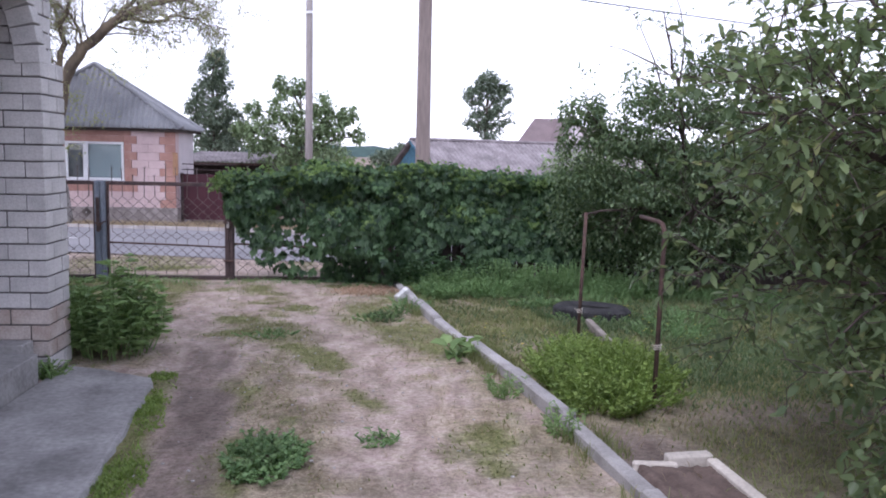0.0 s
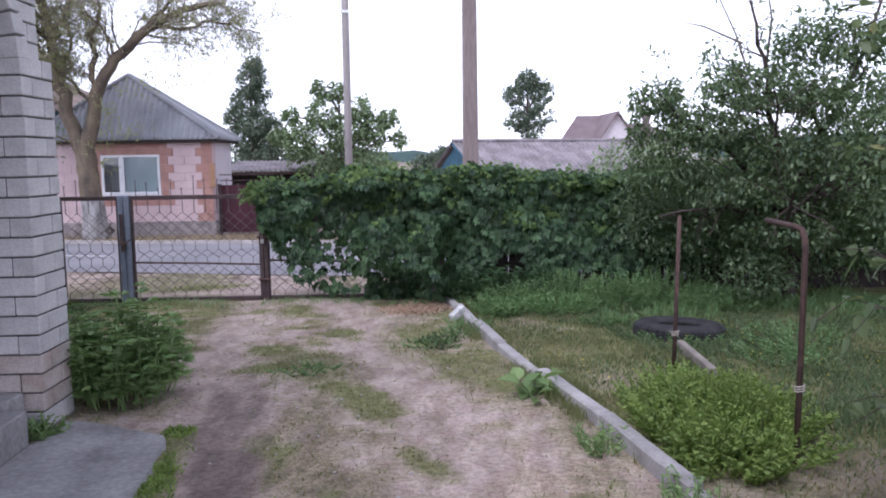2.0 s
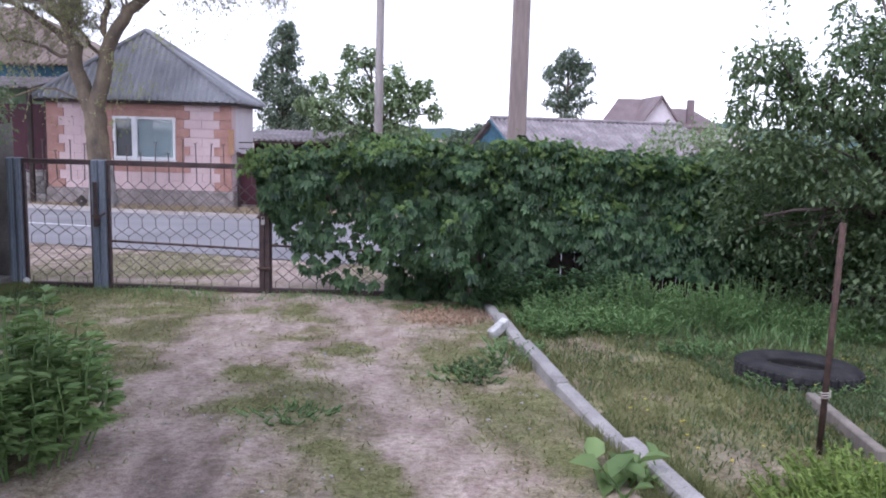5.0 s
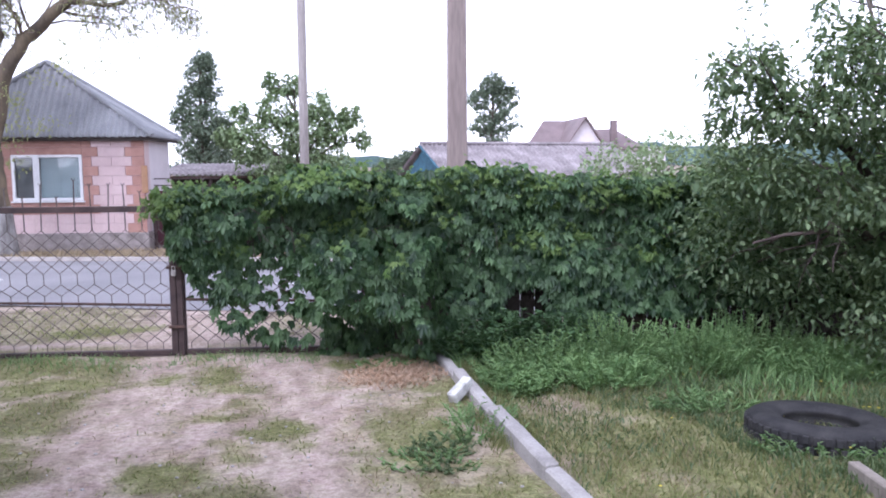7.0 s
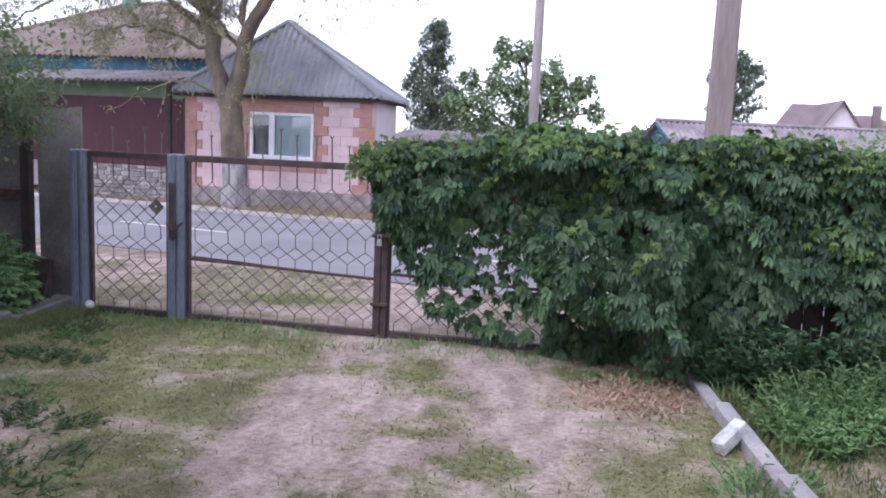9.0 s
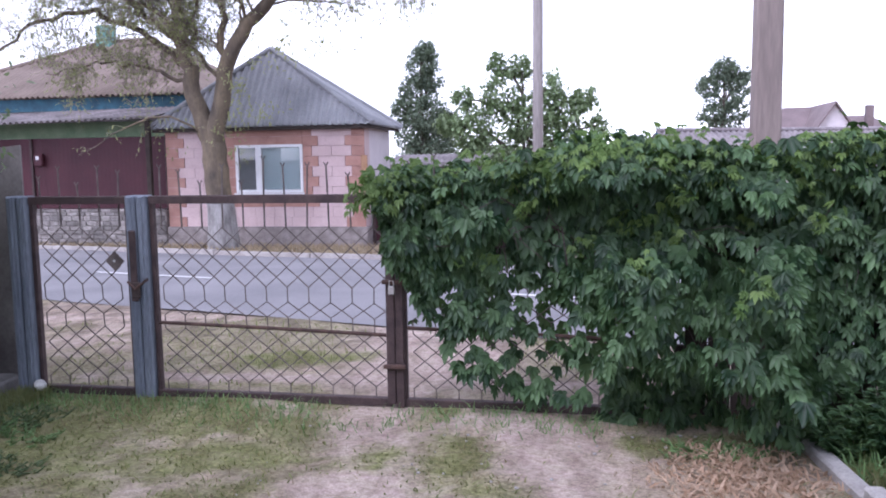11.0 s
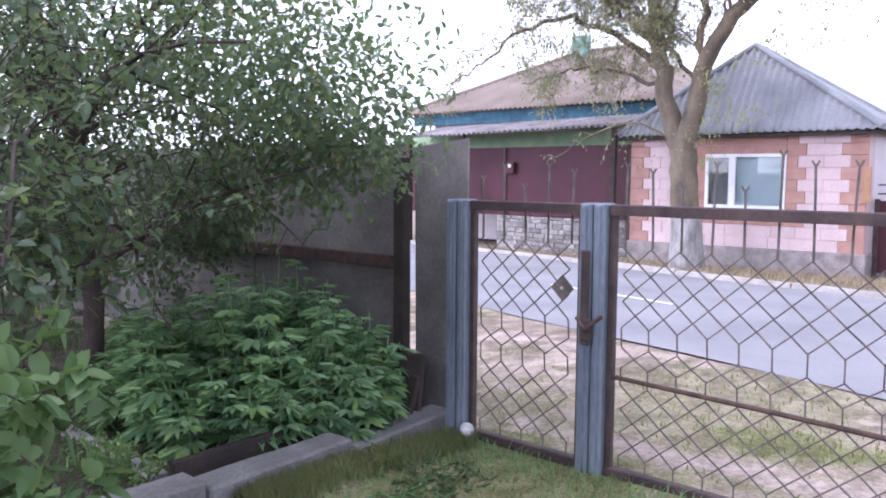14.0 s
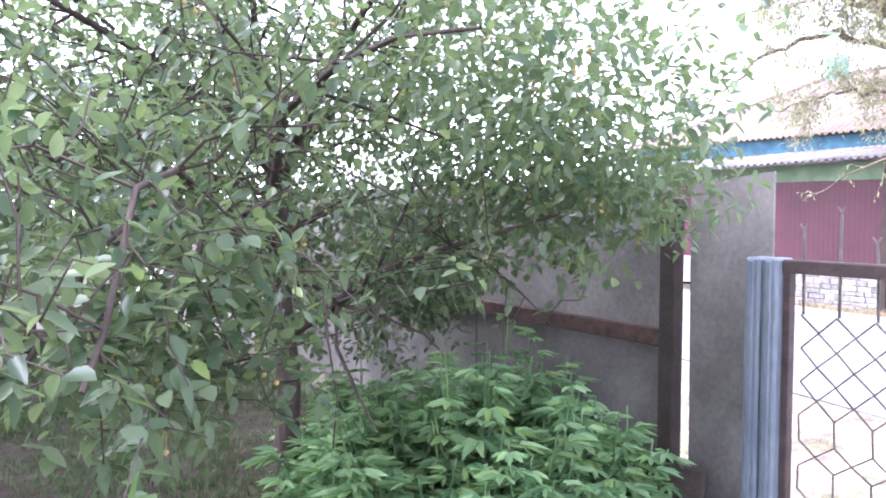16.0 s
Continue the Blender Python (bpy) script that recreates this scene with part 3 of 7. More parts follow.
def palm_leaves(name, pos, out, size, mat, parent, label="", fingers=5, spread=0.62, width=0.42, droop=0.3, sway=0.55):
    """Five-fingered leaves, each one piece whose leaflets meet at the stalk, hanging tips down with their upper side out."""
    n = len(pos)
    out = unit(out + rng.normal(size=(n, 3)) * 0.28)
    side = unit(np.cross(out, rng.normal(size=(n, 3)) * 0.2 + np.array([0, 0, 1.0])))
    down = np.cross(side, out)
    down = np.where((down[:, 2] > 0)[:, None], -down, down)
    turn = rng.normal(0, sway, n)[:, None]
    side, down = side * np.cos(turn) + down * np.sin(turn), down * np.cos(turn) - side * np.sin(turn)
    v = np.empty((n, 1 + 5 * fingers, 3))
    v[:, 0] = pos
    faces = []
    for k in range(fingers):
        a = (k - (fingers - 1) / 2) * spread
        way = unit(down * math.cos(a) + side * math.sin(a) + out * (0.12 + 0.12 * rng.normal(size=(n, 1))))
        across = unit(np.cross(way, out))
        length = (size * (1.0 - 0.17 * abs(k - (fingers - 1) / 2)) * rng.uniform(0.85, 1.1, n))[:, None]
        w = length * width
        sag = np.array([0, 0, -1.0]) * length * droop - out * length * droop * 0.35
        b = 1 + 5 * k
        v[:, b] = pos + way * length * 0.38 + across * w * 0.42 + out * w * 0.2
        v[:, b + 1] = pos + way * length * 0.70 + across * w * 0.5 + out * w * 0.2 + sag * 0.4
        v[:, b + 2] = pos + way * length + sag
        v[:, b + 3] = pos + way * length * 0.70 - across * w * 0.5 + out * w * 0.2 + sag * 0.4
        v[:, b + 4] = pos + way * length * 0.38 - across * w * 0.42 + out * w * 0.2
        faces += [[0, b, b + 1, b + 2], [0, b + 2, b + 3, b + 4]]
    count = 1 + 5 * fingers
    loops = (np.arange(n)[:, None, None] * count + np.array(faces)[None]).reshape(-1)
    me = bpy.data.meshes.new(name)
    me.vertices.add(n * count), me.loops.add(len(loops)), me.polygons.add(len(loops) // 4)
    me.vertices.foreach_set("co", v.reshape(-1).astype(np.float32))
    me.loops.foreach_set("vertex_index", loops.astype(np.int32))
    me.polygons.foreach_set("loop_start", np.arange(0, len(loops), 4, dtype=np.int32))
    me.update(calc_edges=True)
    me.materials.append(mat)
    ob = new(name, me)
    ob.parent = parent
    ob.matrix_parent_inverse = parent.matrix_world.inverted()
    return tagged(ob, label)


class Skeleton:
    """Limbs of a tree, grown from a few strokes, and the twigs that bear its leaves."""

    def __init__(self, seed):
        self.rand, self.limbs, self.twigs, self.thin, self.more, self.finest = random.Random(seed), [], [], 0.55, 0.5, 0.003

    def stroke(self, points, r0, r1, twigs=0, twig_len=0.5, hang=0.0, depth=1, wander=0.10, start=0.25):
        r = self.rand
        pts = [Vector(p) for p in points]
        fine = []
        for a, b in zip(pts, pts[1:]):
            steps = max(2, int((b - a).length / 0.18))
            for k in range(steps):
                fine.append(a.lerp(b, k / steps))
        fine.append(pts[-1])
        for k in range(2):
            fine = [fine[0]] + [(fine[i - 1] + fine[i] * 2 + fine[i + 1]) / 4 for i in range(1, len(fine) - 1)] + [fine[-1]]
        fine = [p + Vector([r.gauss(0, 1) for _ in range(3)]) * wander * 0.12 if 0 < i else p for i, p in enumerate(fine)]
        n = len(fine)
        radii = [r0 + (r1 - r0) * i / (n - 1) for i in range(n)]
        self.limbs.append((fine, radii))
        if depth == 0:
            self.twigs.append(fine)
        for k in range(twigs):
            f = start + (1 - start) * (k + r.random()) / twigs
            i = min(int(f * (n - 1)), n - 2)
            d = (fine[i + 1] - fine[i]).normalized()
            off = Vector([r.gauss(0, 1) for _ in range(3)])
            off = (off - d * off.dot(d)).normalized()
            way = (d * r.uniform(0.3, 0.9) + off + Vector((0, 0, 0.25))).normalized()
            length = twig_len * r.uniform(0.55, 1.25)
            tip = [fine[i]]
            for s in range(3):
                tip.append(tip[-1] + way * length / 3)
                way = (way + Vector((r.gauss(0, 0.2), r.gauss(0, 0.2), r.gauss(0, 0.15) - hang))).normalized()
            rr = max(radii[i] * self.thin, self.finest)
            self.stroke(tip, rr, max(rr * 0.3, 0.0018), int(twigs * self.more) if depth > 1 else 0, twig_len * 0.55, hang, depth - 1, wander, 0.2)

    def wood(self, name, mat, parent, sides=6, least=0.0, label="", thick=(0.0, 9.0)):
        bm = bmesh.new()
        for pts, radii in self.limbs:
            if not thick[0] <= radii[0] < thick[1]:
                continue
            if radii[0] < 0.012 and min(p.z for p in pts) < least:
                continue
            big = radii[0] > 0.03
            use = list(range(0, len(pts))) if big else list(range(0, len(pts), 2)) + ([len(pts) - 1] if (len(pts) - 1) % 2 else [])
            tube(bm, [pts[i] for i in use], [radii[i] for i in use], sides if big else 4 if radii[0] > 0.008 else 3, cap=False)
        ob = part(name, bm, mat, None, label, flat=False)
        ob.parent = parent
        ob.matrix_parent_inverse = parent.matrix_world.inverted()
        return ob

    def leaf_spots(self, per_metre, clear=0.15):
        """Places and ways of leaves along the twigs."""
        pos, way = [], []
        for pts in self.twigs:
            for a, b in zip(pts, pts[1:]):
                n = (b - a).length * per_metre
                for _ in range(int(n) + (self.rand.random() < n % 1)):
                    pos.append(a.lerp(b, self.rand.random()))
                    way.append((b - a).normalized())
        return np.array([tuple(p) for p in pos]).reshape(-1, 3), np.array([tuple(p) for p in way]).reshape(-1, 3)


def foliage(name, pos, way, length, width, mat, parent, label="", hang=0.5, spread=0.9, rounded=False):
    """Leaves that stand off twigs at all angles and hang somewhat."""
    n = len(pos)
    w = unit(unit(way) * 0.5 + ball(n) * spread + np.array([0, 0, -hang]))
    up = unit(ball(n) * 0.55 + np.array([0, 0, 1.0]))
    return leaves(name, pos, w, up, length * (0.6 + 0.7 * rng.random(n)), width * (0.6 + 0.7 * rng.random(n)), mat, parent, label, fold=0.12 if rounded else 0.22, rounded=rounded)


# ---- ground and road ----
def axis(fine_lo, fine_hi, step, far_lo, far_hi):
    """Even steps in the middle, growing ones outwards."""
    mid = np.arange(fine_lo, fine_hi + step / 2, step)
    out, d, x = [], step, fine_hi
    while x < far_hi:
        d *= 1.25
        x = min(x + d, far_hi)
        out.append(x)
    inn, d, x = [], step, fine_lo
    while x > far_lo:
        d *= 1.25
        x = max(x - d, far_lo)
        inn.append(x)
    return np.array(inn[::-1] + list(mid) + out)


def build_ground():
    xs, ys = axis(-5.5, 6.0, 0.055, -900, 900), axis(0.5, 13.0, 0.055, -300, 1500)
    gx, gy = np.meshgrid(xs, ys)
    gx, gy = gx.ravel(), gy.ravel()
    z = ground_z(gx, gy)
    nx, ny = len(xs), len(ys)
    v = np.stack([gx, gy, z], 1)
    i = (np.arange(ny - 1)[:, None] * nx + np.arange(nx - 1)[None, :]).ravel()
    faces = np.stack([i, i + 1, i + nx + 1, i + nx], 1).ravel()
    me = bpy.data.meshes.new("ground")
    me.vertices.add(len(v)), me.loops.add(len(faces)), me.polygons.add(len(i))
    me.vertices.foreach_set("co", v.ravel().astype(np.float32))
    me.loops.foreach_set("vertex_index", faces.astype(np.int32))
    me.polygons.foreach_set("loop_start", np.arange(0, len(faces), 4, dtype=np.int32))
    me.update(calc_edges=True)
    for key, values in zip(("grass", "straw", "earth_and_shade"), cover(gx, gy)):
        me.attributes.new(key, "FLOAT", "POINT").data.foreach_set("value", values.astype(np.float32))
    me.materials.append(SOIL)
    me.polygons.foreach_set("use_smooth", [True] * len(me.polygons))
    tagged(new("ground", me), "sandy soil with wheel tracks, patchy grass and straw", "ground", kind="structure")


build_ground()


def build_road():
    bm = bmesh.new()
    xs = [-250, -120, -60, -30, -20, -14] + [-10 + 1.0 * k for k in range(21)] + [14, 20, 30, 60, 120, 250]
    rows = []
    for x in xs:
        row = []
        for k in range(9):
            f = k / 8
            wob = (float(vnoise(x, k * 9.0, 1.3)) - 0.5) * 0.25 if k in (0, 8) else 0
            y = float(road_near(x)) + f * ROAD_WIDTH + wob
            row.append(bm.verts.new((x, y, float(fall(y)) + 0.012 + 0.03 * math.sin(math.pi * f))))
        rows.append(row)
    for a, b in zip(rows, rows[1:]):
        for k in range(8):
            bm.faces.new((a[k], b[k], b[k + 1], a[k + 1]))
    road = part("road", bm, ASPHALT, None, "", flat=False)
    tagged(road, "grey worn asphalt street with a broken white centre line", "road", kind="structure")
    for k in range(-6, 7):
        bm = bmesh.new()
        x0 = -6.2 + k * 6.0
        for x in (x0,):
            pts = []
            for xx, s in ((x, -0.05), (x + 2.0, -0.05), (x + 2.0, 0.05), (x, 0.05)):
                y = float(road_near(xx)) + 2.0 + s
                pts.append(bm.verts.new((xx, y, float(fall(y)) + 0.048)))
            bm.faces.new(pts)
        part("lane_mark", bm, ROAD_PAINT, road, "worn white painted dash")
    # a pale low concrete edge along the far side
    for k in range(-9, 8):
        a, b = k * 2.0, k * 2.0 + 1.98
        ya, yb = (float(road_near(x)) + ROAD_WIDTH + 0.1 for x in (a, b))
        bm = bmesh.new()
        low = [bm.verts.new((x, y, float(fall(y)) - 0.05)) for x, y in ((a, ya), (b, yb), (b, yb + 0.16), (a, ya + 0.16))]
        high = [bm.verts.new((v.co.x, v.co.y + 0.01, v.co.z + 0.12 + 0.008 * (k % 3))) for v in low]
        bm.faces.new(high)
        for j in range(4):
            bm.faces.new((low[j], low[(j + 1) % 4], high[(j + 1) % 4], high[j]))
        part("road_edging", bm, PALE_STONE, road, "pale concrete edging stone")


build_road()


def lay_kerb(name, path, width, height, sink, mat, label, group, gap=0.012, bevel=0.012):
    """Kerb stones end to end along a path, each a thing of its own."""
    for k, (a, b) in enumerate(zip(path, path[1:])):
        a, b = Vector(a), Vector(b)
        d = b - a
        mid = (a + b) / 2
        z = min(float(ground_z(mid.x, mid.y)), float(ground_z(a.x, a.y)), float(ground_z(b.x, b.y)))
        bm = bmesh.new()
        lift = 0.012 * ((k * 7) % 3 - 1)
        box(bm, (-width / 2, -d.length / 2 + gap / 2, -sink), (width / 2, d.length / 2 - gap / 2, height + lift), bevel)
        bmesh.ops.subdivide_edges(bm, edges=[e for e in bm.edges if e.calc_length() > 0.3], cuts=4)
        for v in bm.verts:
            v.co += Vector((noise.noise(v.co * 9 + Vector((k, 0, 0))), 0, noise.noise(v.co * 8 + Vector((0, k, 0))))) * 0.006
        ob = part(name, bm, mat)
        ob.matrix_world = Matrix.Translation((mid.x, mid.y, z)) @ Matrix.Rotation(math.atan2(d.y, d.x) - math.pi / 2, 4, "Z")
        tagged(ob, label, "kerb stone", group)


lay_kerb("kerb_stone", [(float(kerb_x(y)) + 0.05, y) for y in (9.75, 8.75, 7.75, 6.8, 5.8, 4.8, 3.8, 2.8, 1.8, 0.8, -0.2, -1.2)],
         0.085, 0.085, 0.12, KERB, "grey concrete kerb stone between drive and grass", "kerb along the drive")
lay_kerb("bed_kerb", [(-3.09, 10.02), (-3.0, 9.2), (-2.95, 8.4), (-2.94, 7.5), (-2.94, 6.6)],
         0.17, 0.10, 0.12, OLD_CONCRETE, "weathered concrete kerb edging the flower bed", "kerb of the flower bed")
block("edging_board", (-3.215, 8.4, -0.16), (-3.175, 9.75, 0.045), DARK_WOOD, None, "", 0.005, turn=0.06)
tagged(bpy.data.objects["edging_board"], "dark rotten edging board beside the flower bed kerb", "board")
lay_kerb("edging_brick", [(-4.4, 8.45), (-4.02, 8.44), (-3.62, 8.41), (-3.24, 8.4)], 0.10, 0.03, 0.08, KERB,
         "grey block edging the flower bed", "blocks of the flower bed edge")

# slab beside the porch, with a worn edge
bm = bmesh.new()
outline = [(-0.74, -3.0), (0.14, -3.0), (0.16, 0.0), (0.12, 1.6), (0.13, 2.6), (0.10, 3.3), (0.04, 3.9), (0.0, 4.3), (-0.08, 4.8), (-0.3, 4.92), (-0.55, 5.05), (-0.74, 5.1)]
worn = []
for (x0, y0), (x1, y1) in zip(outline[1:], outline[2:]):
    steps = max(1, int(math.hypot(x1 - x0, y1 - y0) / 0.07))
    for k in range(steps):
        x, y = x0 + (x1 - x0) * k / steps, y0 + (y1 - y0) * k / steps
        worn.append((x + 0.035 * noise.noise((x * 5, y * 5, 1.0)) + 0.012 * noise.noise((x * 19, y * 19, 4.0)), y + 0.03 * noise.noise((x * 6, y * 6, 7.0))))
outline = [outline[0]] + worn + [outline[-1]]
top = [bm.verts.new((x, y, 0.022 + 0.003 * math.sin(y * 5))) for x, y in outline]
low = [bm.verts.new((x + (0.03 if x > -0.7 else 0), y, -0.06)) for x, y in outline]
bm.faces.new(top)
for k in range(len(top)):
    bm.faces.new((top[k], low[k], low[(k + 1) % len(top)], top[(k + 1) % len(top)]))
slab = part("concrete_slab", bm, CONCRETE)
tagged(slab, "rough grey concrete path slab beside the porch", "slab", kind="structure")


# ---- the gate ----
GATE_Y, TOP_Z, FOOT_Z = 9.9, 1.10, -0.088


def wire_pattern(bm, x0, x1):
    """Diamonds with rows of upright links, as in woven bar fencing."""
    pitch = 0.132
    levels = [(0.925, 0), (0.866, 1), (0.807, 0), (0.748, 1), (0.689, 0), (0.63, 1), (0.572, 0), (0.482, 0), (0.436, 1), (0.39, 0), (0.31, 0), (0.256, 1), (0.202, 0), (0.148, 1), (0.094, 0), (0.04, 1), (-0.014, 0), (FOOT_Z + 0.01, 0)]
    r = 0.0038

    def place(k, odd):
        return x0 + 0.04 + (k + 0.5 * odd) * pitch

    count = int((x1 - x0 - 0.04) / pitch) + 1
    for (za, oa), (zb, ob_) in zip(levels, levels[1:]):
        for k in range(-1, count + 1):
            xa = place(k, oa)
            ends = [place(k, ob_)] if oa == ob_ else [place(k + (0 if oa else -1), 1 - oa), place(k + (1 if oa else 0), 1 - oa)]
            for xb in ends:
                if min(xa, xb) > x0 - 0.001 and max(xa, xb) < x1 + 0.001:
                    j = 0.004 * math.sin(k * 12.9 + za * 40)
                    tube(bm, [(xa, GATE_Y + j, za), (xb, GATE_Y - j, zb)], r, 4)
    return [place(k, 0) for k in range(count) if x0 < place(k, 0) < x1]


def prong(x, high, sway):
    """An upright wire through the top rail that ends in a small fork."""
    bm = bmesh.new()
    top = TOP_Z + high
    tube(bm, [(x, GATE_Y + 0.012, 0.925), (x + sway * 0.3, GATE_Y + 0.012, TOP_Z), (x + sway, GATE_Y + 0.012, top)], 0.0055, 4)
    for s in (-1, 1):
        tube(bm, [(x + sway, GATE_Y + 0.012, top), (x + sway + s * 0.014, GATE_Y + 0.012, top + 0.022)], 0.004, 4)
    return bm


def build_leaf(name, x0, x1, label, rail, odd_seed):
    """A gate leaf: angle-iron frame, woven wire, prongs over the top."""
    gate = thing(name, label, "gate", (x0 + x1) / 2, GATE_Y, FOOT_Z, group="leaves of the yard gate")
    inv = Matrix.Translation((-(x0 + x1) / 2, -GATE_Y, -FOOT_Z))

    def add(pname, bm, mat, plabel=""):
        ob = part(pname, bm, mat, gate, plabel)
        ob.matrix_parent_inverse = inv
        return ob

    for pname, z in (("top_rail", TOP_Z), ("bottom_rail", FOOT_Z)):
        bm = bmesh.new()
        box(bm, (x0, GATE_Y - 0.022, z - 0.018), (x1, GATE_Y + 0.018, z + 0.016), 0.003)
        box(bm, (x0, GATE_Y - 0.026, z - 0.032), (x1, GATE_Y - 0.021, z + 0.012), 0.001)
        add(pname, bm, RUSTY_PAINT)
    if rail:
        bm = bmesh.new()
        tube(bm, [(x0 + 0.03, GATE_Y - 0.012, 0.345), ((x0 + x1) / 2, GATE_Y - 0.012, 0.325), (x1 - 0.03, GATE_Y - 0.012, 0.30)], 0.011, 8)
        add("middle_rail", bm, RUST, "rusty round middle rail")
    for x in (x0 + 0.012, x1 - 0.012):
        bm = bmesh.new()
        box(bm, (x - 0.014, GATE_Y - 0.02, FOOT_Z), (x + 0.014, GATE_Y + 0.016, TOP_Z), 0.003)
        add("stile", bm, RUSTY_PAINT)
    bm = bmesh.new()
    columns = wire_pattern(bm, x0 + 0.02, x1 - 0.02)
    add("wire_mesh", bm, WIRE, "rusty woven wire")
    r = random.Random(odd_seed)
    for x in columns:
        add("prong", prong(x, r.choice((0.08, 0.12, 0.15, 0.18, 0.22)), r.uniform(-0.012, 0.012)), WIRE)
    return gate, add


wicket, add_to_wicket = build_leaf("wicket_gate", -2.785, -2.115, "narrow rusty wire wicket gate, closed", False, 4)
bm = bmesh.new()
box(bm, (-0.045, -0.003, -0.045), (0.045, 0.003, 0.045), 0.002)
bmesh.ops.rotate(bm, verts=bm.verts, matrix=Matrix.Rotation(math.pi / 4, 3, "Y"))
bmesh.ops.translate(bm, verts=bm.verts, vec=(-2.218, GATE_Y - 0.025, 0.722))
add_to_wicket("diamond_plate", bm, WIRE, "rusty diamond-shaped plate with a hole")
bm = bmesh.new()
tube(bm, [(-2.218, GATE_Y - 0.029, 0.722), (-2.218, GATE_Y - 0.034, 0.722)], 0.008, 8)
add_to_wicket("bolt", bm, WHITE_STONE)
left_leaf, add_to_left = build_leaf("gate_leaf", -1.978, -0.49, "wide rusty wire gate leaf with a round middle rail", True, 9)
right_leaf, add_to_right = build_leaf("gate_leaf", -0.43, 1.06, "wide rusty wire gate leaf overgrown with creeper", True, 12)
bm = bmesh.new()
box(bm, (-0.515, GATE_Y - 0.06, FOOT_Z - 0.01), (-0.465, GATE_Y - 0.024, TOP_Z + 0.01), 0.004)
add_to_left("meeting_stile", bm, RUSTY_PAINT, "rusty angle iron at the meeting edge")
bm = bmesh.new()
box(bm, (-0.462, GATE_Y - 0.055, FOOT_Z - 0.03), (-0.415, GATE_Y - 0.024, TOP_Z), 0.004)
add_to_right("meeting_stile", bm, RUSTY_PAINT, "rusty angle iron at the meeting edge")
for z in (0.62, 0.13):
    bm = bmesh.new()
    box(bm, (-0.53, GATE_Y - 0.085, z - 0.012), (-0.40, GATE_Y - 0.06, z + 0.012), 0.004)
    add_to_left("latch", bm, RUST, "rusty bolt across the gate leaves")
bm = bmesh.new()
box(bm, (-0.49, GATE_Y - 0.10, 0.55), (-0.452, GATE_Y - 0.085, 0.60), 0.006)
tube(bm, [(-0.484, GATE_Y - 0.092, 0.60), (-0.482, GATE_Y - 0.092, 0.63), (-0.46, GATE_Y - 0.092, 0.63), (-0.458, GATE_Y - 0.092, 0.60)], 0.004, 6)
add_to_left("padlock", bm, KERB, "small steel padlock")


def gate_post(x, lock):
    """Two channels welded together, painted blue, rubbed bare in places."""
    post = thing("gate_post", "worn grey-blue steel gate post" + (" with a rusty lock case" if lock else ""), "post", x, GATE_Y, FOOT_Z - 0.05, group="blue gate posts")
    for s, y0 in ((-1, -0.062), (1, -0.055)):
        bm = bmesh.new()
        box(bm, (min(0, s * 0.066) + 0.002, y0, -0.25), (max(0, s * 0.066) - 0.002, 0.05, TOP_Z - FOOT_Z + 0.07), 0.008)
        box(bm, (s * 0.033 - 0.012, y0 - 0.008, -0.2), (s * 0.033 + 0.012, y0 + 0.002, TOP_Z - FOOT_Z + 0.06), 0.004)
        part("channel", bm, BLUE_PAINT, post)
    if lock:
        bm = bmesh.new()
        box(bm, (-0.045, -0.076, 0.62), (0.0, -0.06, 1.05), 0.006)
        part("lock_case", bm, RUSTY_PAINT, post, "rusty lock plate")
        bm = bmesh.new()
        box(bm, (-0.04, -0.082, 0.64), (0.02, -0.07, 0.74), 0.006)
        part("keyhole_plate", bm, DARK_BARK, post, "blackened plate")
        bm = bmesh.new()
        tube(bm, [(-0.06, -0.075, 0.74), (0.0, -0.105, 0.70), (0.075, -0.08, 0.76)], 0.009, 6)
        part("handle", bm, RUST, post)
    return post


gate_post(-2.852, False)
gate_post(-2.047, True)
bm = bmesh.new()
bmesh.ops.create_icosphere(bm, subdivisions=2, radius=0.036)
for v in bm.verts:
    v.co *= 1 + 0.3 * noise.noise(v.co * 25)
stone = part("stone", bm, WHITE_STONE)
stone.location = (-2.755, 9.83, -0.06)
tagged(stone, "small whitish stone at the foot of the gate post", "stone")


